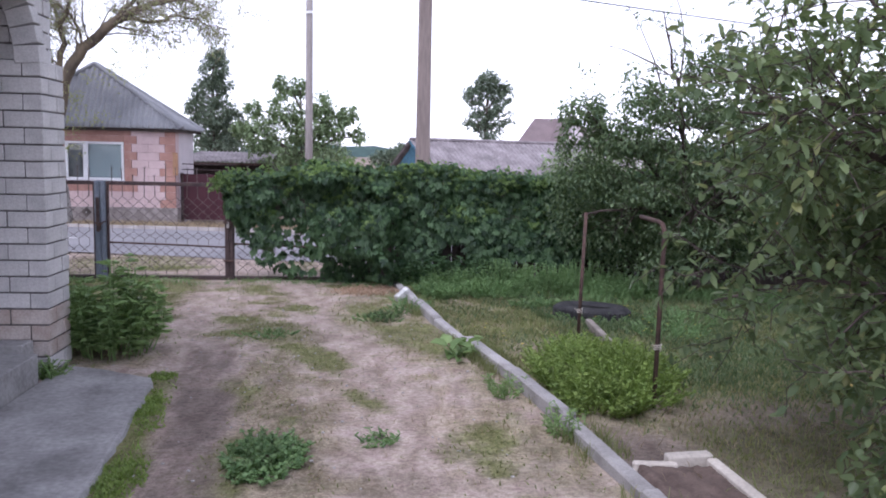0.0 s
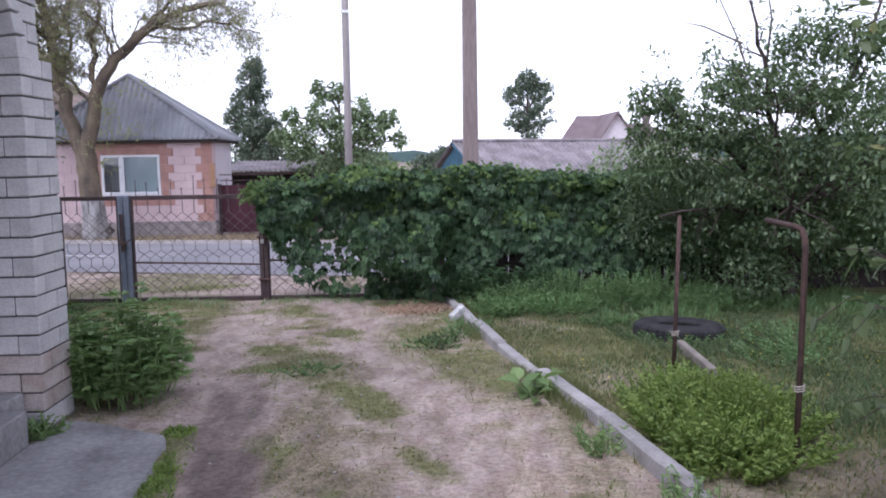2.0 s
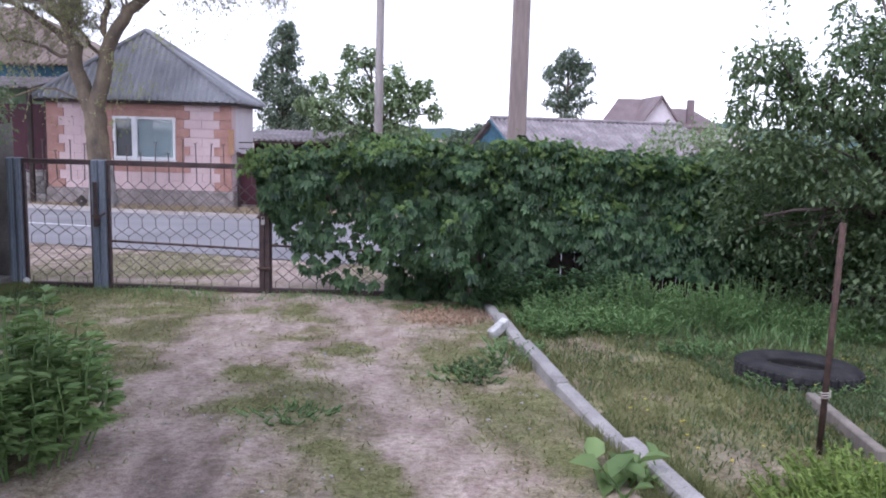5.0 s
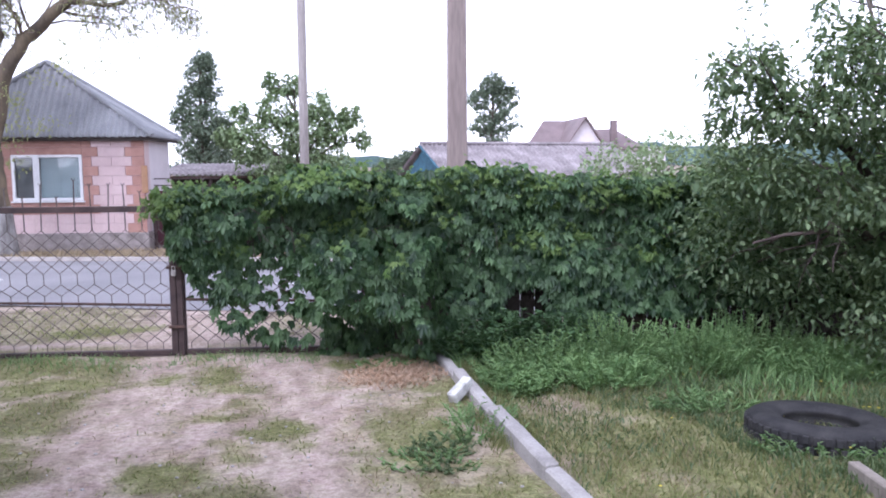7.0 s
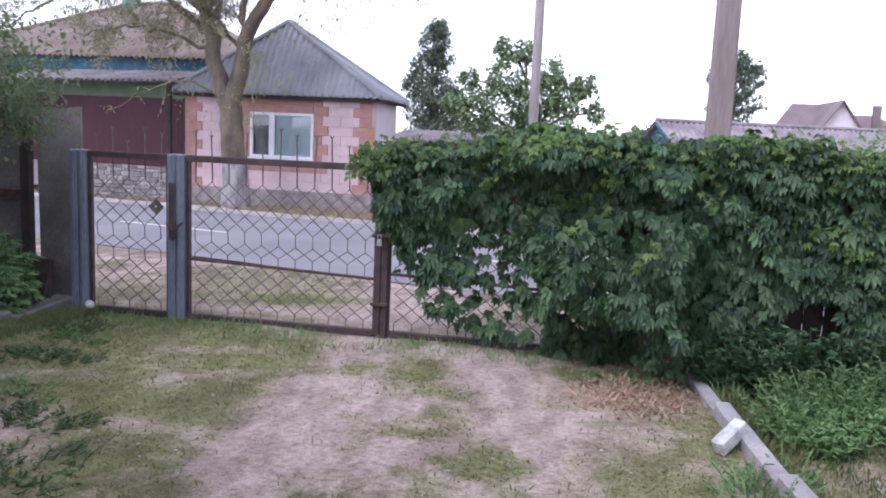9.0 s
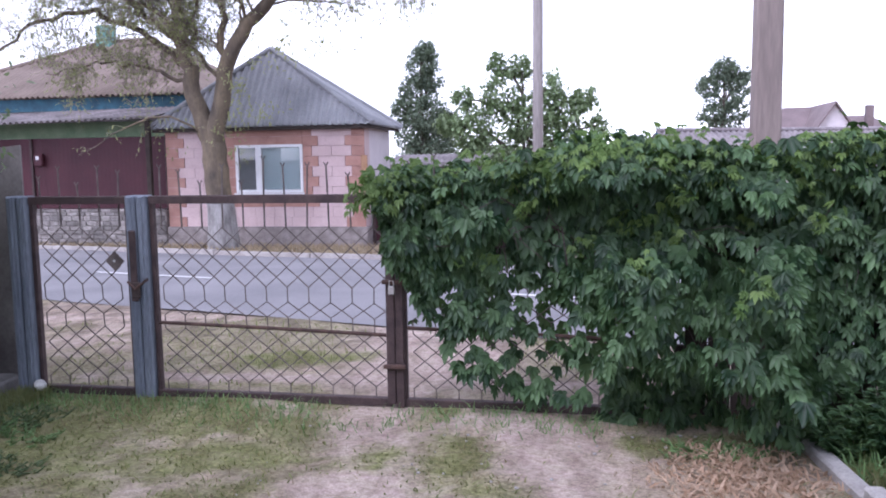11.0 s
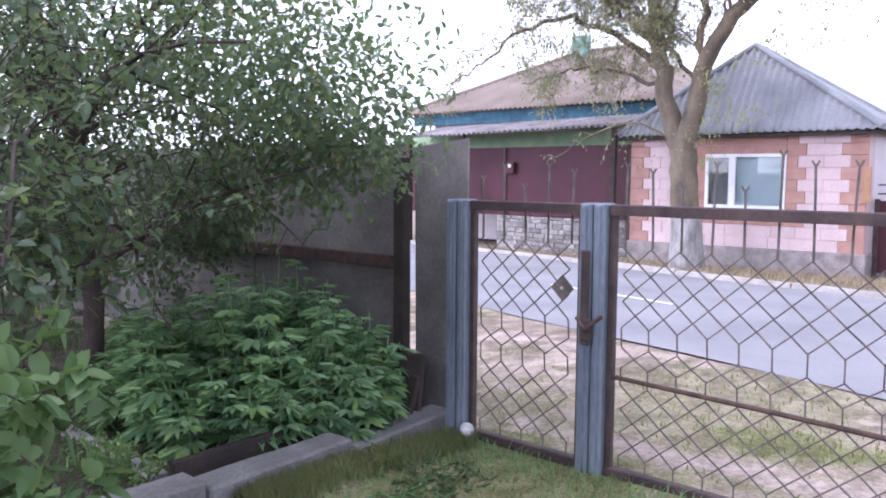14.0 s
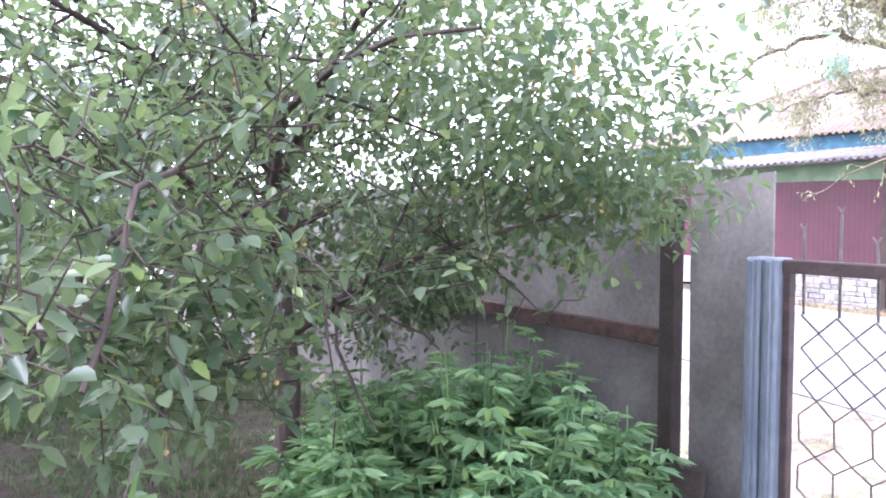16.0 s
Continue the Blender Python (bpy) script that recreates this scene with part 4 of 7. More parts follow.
# ---- fence of flat sheets left of the gate ----
def sheet_fence():
    fence = thing("sheet_fence", "grey fibre-cement sheet fence on brown steel posts and rails", "fence", -6.0, 10.05, -0.12)
    inv = Matrix.Translation((6.0, -10.05, 0.12))

    def add(pname, lo, hi, mat, label=""):
        ob = block(pname, lo, hi, mat, fence, label, 0.004)
        ob.matrix_parent_inverse = inv

    bm = bmesh.new()
    for x, z in ((-3.345, 1.40), (-2.95, 1.44), (-2.95, -0.12), (-3.33, -0.12)):
        for y in (10.05, 10.062):
            bm.verts.new((x, y, z))
    bm.verts.ensure_lookup_table()
    v = bm.verts
    for q in ((0, 2, 4, 6), (7, 5, 3, 1), (0, 1, 3, 2), (2, 3, 5, 4), (4, 5, 7, 6), (6, 7, 1, 0)):
        bm.faces.new([v[i] for i in q])
    ob = part("narrow_sheet", bm, GREY_SHEET, fence, "narrow grey offcut of sheet")
    ob.matrix_parent_inverse = inv
    for k in range(6):
        x1 = -3.42 - 1.5 * k
        add("sheet", (x1 - 1.49, 10.05, -0.05 - 0.01 * (k % 2)), (x1, 10.06, 1.42 + 0.02 * (k % 3)), GREY_SHEET)
        if k == 0:
            add("post", (x1 - 0.03, 9.98, -0.2), (x1 + 0.05, 10.045, 1.34), DARK_WOOD, "dark brown post")
        else:
            add("post", (x1 - 0.03, 10.075, -0.2), (x1 + 0.05, 10.14, 1.34), RUSTY_PAINT, "dark brown post")
    add("rail", (-12.4, 9.995, 0.70), (-3.40, 10.045, 0.775), RUST, "rusty brown rail")
    return fence


sheet_fence()
bm = bmesh.new()
box(bm, (-3.28, 9.85, -0.12), (-3.12, 9.88, 0.26), 0.012, turn=0.3, tilt=-0.2)
box(bm, (-3.22, 9.8, -0.12), (-3.1, 9.83, 0.16), 0.012, turn=-0.2, tilt=-0.3)
tagged(part("broken_board", bm, DARK_WOOD), "broken dark boards leaning on the sheet fence", "board")


# ---- board fence under the creeper ----
def board_fence():
    fence = thing("board_fence", "dark weathered board fence overgrown with creeper", "fence", 4.0, 9.98, -0.12)
    inv = Matrix.Translation((-4.0, -9.98, 0.12))
    for k in range(84):
        x = 1.15 + k * 0.125
        ob = block("plank", (x, 9.97, -0.15), (x + 0.117, 9.99, 1.12 + 0.03 * math.sin(k * 2.3)), DARK_WOOD, fence, "", 0.003)
        ob.matrix_parent_inverse = inv
    for z in (0.2, 0.9):
        ob = block("rail", (1.1, 9.99, z), (11.65, 10.03, z + 0.06), DARK_WOOD, fence, "", 0.004)
        ob.matrix_parent_inverse = inv


board_fence()


# ---- the porch of the house beside the drive ----
def porch():
    home = thing("porch", "white brick porch with an arch and grey concrete steps", "porch", -0.95, 5.1, 0.0, kind="structure")
    inv = Matrix.Translation((0.95, -5.1, 0.0))
    cx, cy, half, course = -0.945, 5.105, 0.185, 0.108

    def add(ob):
        ob.matrix_parent_inverse = inv
        return ob

    add(block("mortar_core", (cx - half + 0.012, cy - half + 0.008, 0.02), (cx + half - 0.012, cy + half - 0.012, 2.06), MORTAR, home, "", 0.0))
    bm = bmesh.new()
    box(bm, (-0.123, -0.058, 0), (0.123, 0.058, course - 0.011), 0.004)
    brick_mesh = mesh_of("brick", bm, WHITE_BRICK)
    stained_mesh = brick_mesh.copy()
    stained_mesh.materials[0] = STAINED_BRICK
    for k in range(24):
        for q in range(4):
            a = q * math.pi / 2
            s = 1 if k % 2 else -1
            ox, oy = s * 0.0625, -half + 0.06
            ob = new("brick", stained_mesh if 1 <= k <= 3 else brick_mesh)
            ob.parent = home
            wob = 0.002 * math.sin(k * 5.1 + q * 2.7)
            ob.matrix_basis = inv @ Matrix.Translation((cx - (0.10 if k >= 19 else 0), cy + (0.07 if k >= 19 else 0), 0.025 + k * course)) @ Matrix.Rotation(a, 4, "Z") @ Matrix.Translation((ox + wob, oy + wob, 0))
    add(block("mortar_core", (cx - half - 0.09, cy - half + 0.08, 2.05), (cx + half - 0.11, cy + half + 0.05, 2.6), MORTAR, home, "", 0.0))
    # arch over the opening beside the pillar
    centre = Vector((-2.05, 0, 2.02))
    for k in range(16):
        a = radians(4 + k * 5.6)
        bm = bmesh.new()
        box(bm, (1.13, -0.0, -0.055), (1.29, 0.12, 0.055), 0.004)
        bmesh.ops.rotate(bm, verts=bm.verts, matrix=Matrix.Rotation(-a, 3, "Y"))
        bmesh.ops.translate(bm, verts=bm.verts, vec=(centre.x, 4.908, centre.z))
        add(part("arch_brick", bm, WHITE_BRICK, home))
    for k in range(5):
        add(block("wall_brick", (-0.757 - 0.25 * (k + 1), 4.925, 3.30), (-0.765 - 0.25 * k, 5.05, 3.4), WHITE_BRICK, home))
    add(block("lintel", (-5.0, 4.95, 3.3), (-0.77, 5.28, 3.6), WHITE_BRICK, home))
    add(block("side_wall", (-0.90, -3.0, 2.45), (-0.77, 4.9, 3.6), WHITE_BRICK, home, "", 0.0))
    add(block("porch_ceiling", (-5.0, -3.0, 2.55), (-0.9, 4.95, 2.6), DARK_WOOD, home, "dark brown boarded ceiling"))
    add(block("porch_floor", (-5.0, -3.0, -0.05), (-0.76, 4.72, 0.20), CONCRETE, home, "grey concrete porch floor"))
    add(block("step", (-1.75, 4.73, -0.05), (-0.86, 4.90, 0.25), CONCRETE, home, "grey concrete step"))
    add(block("footing", (-1.16, 4.88, -0.05), (-0.77, 5.32, 0.03), CONCRETE, home))
    add(block("boarded_fascia", (-5.0, 5.30, 2.09), (-1.14, 5.34, 3.3), MAROON, home, "dark maroon boarded panel under the porch roof"))
    for k in range(5):
        add(block("batten", (-5.0, 5.285, 2.09 + 0.21 * k), (-1.14, 5.299, 2.11 + 0.21 * k), DARK_WOOD, home, "", 0.002))
    add(block("house_wall", (-5.2, -3.0, -0.05), (-5.0, 5.3, 3.6), WHITE_BRICK, home, "", 0.0))


porch()


# ---- house across the street ----
def corrugated(bm, a, b, c, d, pitch=0.15, depth=0.028, thick=0.012):
    """A wavy roof slope: the eave from a to b, the top from c (over a) to d (over b)."""
    a, b, c, d = map(Vector, (a, b, c, d))
    along = (b - a).normalized()
    length = (b - a).length
    uc, ud = (c - a).dot(along), (d - a).dot(along)
    slope = c - a - along * uc
    normal = along.cross(slope).normalized()
    if normal.z < 0:
        normal = -normal
    n = int(length / pitch * 6)
    tops, bottoms = [], []
    for k in range(n + 1):
        u = length * k / n
        t = 1.0
        if uc > 0.01 and u < uc:
            t = u / uc
        if ud < length - 0.01 and u > ud:
            t = (length - u) / (length - ud)
        t = max(min(t, 1.0), 0.002)
        w = normal * depth * math.sin(2 * math.pi * u / pitch)
        rows_t, rows_b = [], []
        for s in range(7):
            f = t * s / 6
            p = a + along * u + slope * f + w
            rows_t.append(bm.verts.new(p)), rows_b.append(bm.verts.new(p - normal * thick))
        tops.append(rows_t), bottoms.append(rows_b)
    for k in range(n):
        for s in range(6):
            bm.faces.new((tops[k][s], tops[k + 1][s], tops[k + 1][s + 1], tops[k][s + 1]))
            bm.faces.new((bottoms[k][s + 1], bottoms[k + 1][s + 1], bottoms[k + 1][s], bottoms[k][s]))
        bm.faces.new((bottoms[k][0], bottoms[k + 1][0], tops[k + 1][0], tops[k][0]))


def child(home, ob):
    ob.parent = home
    ob.matrix_parent_inverse = home.matrix_world.inverted()
    return ob


def pink_house():
    x0, x1, y0, y1, zb, ze = -8.36, -3.93, 21.6, 23.7, -0.47, 2.08
    PT = -0.03
    home = thing("house", "pink rendered house with terracotta quoins and grey hip roof", "house", -6.1, 24.5, zb)
    # the street wall with a hole for the window
    wx0, wx1, wz0, wz1 = -6.77, -5.27, 0.69, 1.70
    pieces = [((x0, wx0), (PT, ze)), ((wx1, x1), (PT, ze)), ((wx0, wx1), (PT, wz0)), ((wx0, wx1), (wz1, ze))]
    bm = bmesh.new()
    for (a, b), (c, d) in pieces:
        box(bm, (a, y0, c), (b, y0 + 0.35, d))
    child(home, part("front_wall", bm, PINK))
    child(home, block("side_wall", (x1 - 0.35, y0 + 0.352, PT), (x1, y1, ze), LILAC, None, "pale lilac side wall", 0.0))
    child(home, block("side_wall", (x0, y0 + 0.352, PT), (x0 + 0.35, y1, ze), PINK, None, "", 0.0))
    child(home, block("back_wall", (x0 + 0.36, y1 - 0.3, PT), (x1 - 0.36, y1, ze), PINK, None, "", 0.0))
    child(home, block("plinth", (x0 - 0.04, y0 - 0.06, zb - 0.3), (x1 + 0.04, y1 + 0.04, PT), PLINTH, None, "grey rubble plinth", 0.02))
    # rendered blocks: pink fields, terracotta at the corners and round the window
    h = (ze - PT) / 10
    rows = 10
    for r in range(rows):
        za, zb2 = PT + r * h, PT + (r + 1) * h - 0.006
        q = 0.28 if r % 2 else 0.42
        q2 = 0.20 if r % 2 else 0.34
        spans = [(x0, x0 + q, QUOIN), (x1 - q, x1, QUOIN)]
        inner = [(x0 + q, x1 - q)]
        if zb2 > wz0 - 0.12 and za < wz1 + 0.18:
            spans += [(wx0 - q2, wx0, QUOIN), (wx1, wx1 + q2, QUOIN)]
            inner = [(x0 + q, wx0 - q2), (wx1 + q2, x1 - q)]
            mid_a, mid_b = za, zb2
            if za < wz0 < zb2:
                mid_b = wz0
            elif za < wz1 < zb2:
                mid_a = wz1
            elif za >= wz0 and zb2 <= wz1:
                mid_a = None
            if mid_a is not None and mid_b - mid_a > 0.02:
                child(home, block("render_block", (wx0 + 0.003, y0 - 0.03, mid_a), (wx1 - 0.003, y0 - 0.004, mid_b), QUOIN, None, "", 0.004))
        for a, b in inner:
            n = max(1, round((b - a) / 0.42))
            spans += [(a + (b - a) * k / n, a + (b - a) * (k + 1) / n, PINK) for k in range(n)]
        for a, b, mat in spans:
            proud = 0.034 if mat is QUOIN else 0.022
            child(home, block("render_block", (a + 0.003, y0 - proud, za), (b - 0.003, y0 - 0.004, zb2), mat, None, "", 0.004))
    # window
    win = new("window")
    child(home, win)
    bpy.context.view_layer.update()

    def pane(pname, a, b, c, d, y, mat, t=0.05, label=""):
        return child(win, block(pname, (a, y, c), (b, y + t, d), mat, None, label, 0.004))

    split = -6.25
    for pname, a, b in (("sash", wx0, split), ("fixed_light", split, wx1)):
        bm = bmesh.new()
        f = 0.065
        box(bm, (a, y0 - 0.045, wz0), (a + f, y0 + 0.02, wz1), 0.006)
        box(bm, (b - f, y0 - 0.045, wz0), (b, y0 + 0.02, wz1), 0.006)
        box(bm, (a + f, y0 - 0.045, wz0), (b - f, y0 + 0.02, wz0 + f), 0.006)
        box(bm, (a + f, y0 - 0.045, wz1 - f), (b - f, y0 + 0.02, wz1), 0.006)
        child(win, part(pname, bm, WHITE_PLASTIC, None, "white plastic frame"))
        g = pane("pane", a + f, b - f, wz0 + f, wz1 - f, y0 - 0.01, GLASS, 0.006)
        g.visible_shadow = False
    pane("insect_screen", wx0 + 0.065, split - 0.065, wz0 + 0.065, wz1 - 0.065, y0 + 0.03, DIM_ROOM, 0.01, "dim grey insect screen")
    pane("blind", split + 0.065, wx1 - 0.065, wz0 + 0.065, wz1 - 0.065, y0 + 0.03, BLIND, 0.01, "closed pale blue blind")
    pane("window_sill", wx0 - 0.03, wx1 + 0.03, wz0 - 0.035, wz0 - 0.004, y0 - 0.09, WHITE_PLASTIC, 0.08)
    # hip roof
    e, zr = 0.25, 3.80
    ax, bx, fy, by = x0 - e, x1 + e, y0 - e, y1 + e
    r0, r1 = (-6.3, 22.6, zr), (-6.3, 22.75, zr)
    roof = new("roof")
    child(home, roof)
    bpy.context.view_layer.update()
    for corners in (((ax, fy, ze), (bx, fy, ze), r0, r0), ((bx, fy, ze), (bx, by, ze), r0, r1), ((bx, by, ze), (ax, by, ze), r1, r1), ((ax, by, ze), (ax, fy, ze), r1, r0)):
        bm = bmesh.new()
        corrugated(bm, *corners)
        child(roof, part("roof_slope", bm, SLATE, None, "grey corrugated slate", flat=False))
    for a, b in (((ax, fy, ze + 0.03), r0), ((bx, fy, ze + 0.03), r0), (r0, r1), ((bx, by, ze + 0.03), r1), ((ax, by, ze + 0.03), r1)):
        bm = bmesh.new()
        tube(bm, [a, Vector(b) + Vector((0, 0, 0.03))], 0.055, 8)
        child(roof, part("ridge_cap", bm, SLATE))
    bm = bmesh.new()
    box(bm, (ax + 0.05, fy + 0.05, ze - 0.09), (bx - 0.05, fy + 0.09, ze - 0.03), 0.004)
    box(bm, (bx - 0.09, fy + 0.1, ze - 0.09), (bx - 0.05, by - 0.1, ze - 0.03), 0.004)
    child(roof, part("eaves_board", bm, DARK_WOOD))
    child(roof, block("soffit", (ax + 0.1, fy + 0.1, ze - 0.03), (bx - 0.1, by - 0.1, ze - 0.015), DARK_WOOD, None, "", 0.0))
    child(home, block("plank", (x1 - 0.06, y0 - 0.1, 0.85), (x1 + 0.07, y0 - 0.065, 1.45), ORANGE_WOOD, None, "orange-brown upright plank"))


pink_house()


def maroon_panel(name, x0, x1, z0, z1, y, label, category):
    """A sheet-metal gate: ribbed panel, frame, posts."""
    g = thing(name, label, category, (x0 + x1) / 2, y, z0)
    bm = bmesh.new()
    n = int((x1 - x0) / 0.1)
    prev = None
    for k in range(n * 2 + 1):
        x = x0 + (x1 - x0) * k / (n * 2)
        yy = y + (0.004 if k % 2 else 0)
        cur = (bm.verts.new((x, yy, z0)), bm.verts.new((x, yy, z1)), bm.verts.new((x, yy + 0.01, z0)), bm.verts.new((x, yy + 0.01, z1)))
        if prev:
            bm.faces.new((prev[0], cur[0], cur[1], prev[1])), bm.faces.new((prev[3], cur[3], cur[2], prev[2])), bm.faces.new((prev[1], cur[1], cur[3], prev[3]))
        prev = cur
    child(g, part("panel", bm, MAROON))
    for x in (x0, x1):
        child(g, block("post", (x - 0.04, y - 0.01, z0 - 0.5), (x + 0.04, y + 0.06, z1 + 0.03), RUSTY_PAINT))
    return g


purple = maroon_panel("street_gate", -16.6, -8.45, 0.36, 1.93, 21.75, "tall maroon sheet-metal gate over a rubble base", "gate")
child(purple, block("divider", (-11.75, 21.70, 0.2), (-11.69, 21.745, 1.93), RUSTY_PAINT))
side = maroon_panel("side_gate", -3.86, -2.4, -0.36, 0.88, 21.95, "low maroon sheet-metal gate beside the pink house", "gate")
for z in (1.0, 1.15):
    child(side, block("top_rail", (-3.86, 21.96, z - 0.012), (-2.4, 21.985, z + 0.012), RUSTY_PAINT, None, "", 0.003))
mail = thing("mailbox", "small maroon letter box on the street gate", "mailbox", -11.5, 21.66, 1.4)
child(mail, block("case", (-11.62, 21.62, 1.32), (-11.4, 21.72, 1.6), MAROON, None, "", 0.02))
child(mail, block("badge", (-11.55, 21.612, 1.46), (-11.47, 21.619, 1.54), WHITE_PLASTIC, None, "pale badge"))


def rubble_wall(x0, x1, z0, z1, y):
    """A low wall of split stones, each its own piece."""
    w = thing("rubble_wall", "low wall of split grey rubble under the maroon gate", "wall", (x0 + x1) / 2, y, z0)
    child(w, block("mortar", (x0, y, z0), (x1, y + 0.25, z1 - 0.03), PLINTH, None, "", 0.0))
    r = random.Random(5)
    z = z0
    while z < z1 - 0.03:
        h = r.uniform(0.07, 0.12)
        x = x0
        while x < x1 - 0.05:
            l = min(r.uniform(0.14, 0.34), x1 - x)
            child(w, block("stone", (x + 0.004, y - r.uniform(0.015, 0.035), z + 0.003), (x + l - 0.004, y + 0.02, min(z + h, z1)), STONE, None, "", 0.015))
            x += l
        z += h


STONE = material("split_stone", [(0.19, 0.17, 0.16), (0.34, 0.315, 0.30)], 0.95, 10, 50, 0.5, vary=0.35)
rubble_wall(-11.85, -8.45, -0.5, 0.35, 21.62)


def neighbour_house():
    home = thing("house", "low house with brown corrugated hip roof and blue eaves", "house", -12.0, 25.5, -0.4)
    child(home, block("wall", (-15.5, 23.4, -0.4), (-8.7, 29.5, 2.7), LILAC, None, "pale wall", 0.0))
    child(home, block("green_band", (-15.9, 22.2, 1.95), (-8.45, 22.24, 2.3), GREEN_BOARD, None, "pale green boarding"))
    child(home, block("fascia", (-15.9, 22.98, 2.62), (-8.4, 23.02, 2.92), BLUE_BOARD, None, "flaking blue eaves boards"))
    roof = new("roof")
    child(home, roof)
    bpy.context.view_layer.update()
    ax, bx, fy, by, ze, zr = -16.2, -8.0, 22.8, 30.2, 2.95, 4.75
    r0, r1 = (-12.6, 26.4, zr), (-11.2, 26.4, zr)
    for corners in (((ax, fy, ze), (bx, fy, ze), r0, r1), ((bx, fy, ze), (bx, by, ze), r1, r1), ((bx, by, ze), (ax, by, ze), r1, r0), ((ax, by, ze), (ax, fy, ze), r0, r0)):
        bm = bmesh.new()
        corrugated(bm, *corners)
        child(roof, part("roof_slope", bm, BROWN_SLATE, None, "brown weathered corrugated slate", flat=False))
    for a, b in (((ax, fy, ze + 0.03), r0), ((bx, fy, ze + 0.03), r1), (r0, r1)):
        bm = bmesh.new()
        tube(bm, [a, Vector(b) + Vector((0, 0, 0.03))], 0.06, 8)
        child(roof, part("ridge_cap", bm, BROWN_SLATE))
    bm = bmesh.new()
    corrugated(bm, (-14.6, 21.1, 2.22), (-8.45, 21.1, 2.30), (-14.6, 22.9, 2.56), (-8.45, 22.9, 2.60))
    child(home, part("porch_roof", bm, PALE_SLATE, None, "pale corrugated porch roof", flat=False))
    for x in (-14.4, -12.65, -8.6):
        child(home, block("porch_post", (x - 0.05, 21.25, -0.4), (x + 0.05, 21.35, 2.25), DARK_WOOD))
    chim = child(home, block("chimney", (-12.75, 26.0, 4.3), (-12.35, 26.4, 5.15), TEAL, None, "teal chimney", 0.02))


neighbour_house()


def small_shed():
    home = thing("shed", "low shed with a thin rusty-edged roof behind the maroon gate", "shed", -3.4, 27.0, -0.4)
    child(home, block("wall", (-4.5, 26.2, -0.4), (-2.0, 28.5, 1.12), DARK_WOOD, None, "", 0.0))
    bm = bmesh.new()
    corrugated(bm, (-4.8, 25.4, 1.2), (-1.8, 25.4, 1.2), (-4.8, 28.8, 1.5), (-1.8, 28.8, 1.5))
    child(home, part("roof", bm, PALE_SLATE, None, "", flat=False))
    child(home, block("eaves_board", (-4.75, 25.45, 1.1), (-1.85, 25.5, 1.16), RUST))
    for x in (-4.6, -3.3, -2.0):
        child(home, block("post", (x - 0.04, 25.5, -0.4), (x + 0.04, 25.58, 1.1), DARK_WOOD))


small_shed()


def barn():
    home = thing("barn", "long low barn with a mossy grey corrugated roof and blue gable", "barn", 7.0, 31.0, -0.5)
    xa, xb, yr, zr, ye, ze = 2.76, 11.2, 32.4, 2.15, 29.6, 0.75
    child(home, block("wall", (xa + 0.3, ye + 0.3, -0.6), (xb - 0.3, 35.0, 0.85), LILAC, None, "", 0.0))
    bm = bmesh.new()
    pts = [(xa + 0.2, ye + 0.25, 0.6), (xa + 0.2, yr, zr - 0.06), (xa + 0.2, 35.0, 0.6), (xa + 0.2, 35.0, -0.5), (xa + 0.2, ye + 0.25, -0.5)]
    front = [bm.verts.new(p) for p in pts]
    rear = [bm.verts.new((p[0] + 0.08, p[1], p[2])) for p in pts]
    bm.faces.new(front), bm.faces.new(rear[::-1])
    for k in range(5):
        bm.faces.new((front[k], rear[k], rear[(k + 1) % 5], front[(k + 1) % 5]))
    child(home, part("gable", bm, BLUE_BOARD, None, "blue boarded gable"))
    for corners in (((xa, ye, ze), (xb, ye, ze), (xa, yr, zr), (xb, yr, zr)), ((xb, 35.2, ze), (xa, 35.2, ze), (xb, yr, zr), (xa, yr, zr))):
        bm = bmesh.new()
        corrugated(bm, *corners, pitch=0.2, depth=0.035)
        child(home, part("roof_slope", bm, PALE_SLATE, None, "mossy pale corrugated slate", flat=False))
    bm = bmesh.new()
    tube(bm, [(xa, yr, zr + 0.04), (xb, yr, zr + 0.04)], 0.07, 8)
    child(home, part("ridge_cap", bm, PALE_SLATE))
    bm = bmesh.new()
    box(bm, (xa - 0.03, ye, ze - 0.09), (xa + 0.0, ye + 0.06, ze + 0.0))
    tube(bm, [(xa - 0.02, ye, ze - 0.06), (xa - 0.02, yr, zr - 0.06)], 0.05, 4)
    child(home, part("verge_board", bm, BLUE_BOARD))
    pivot = Matrix.Translation((xa, yr, 0)) @ Matrix.Rotation(radians(20), 4, "Z") @ Matrix.Translation((-xa, -yr, 0))
    home.matrix_world = pivot @ home.matrix_world


barn()


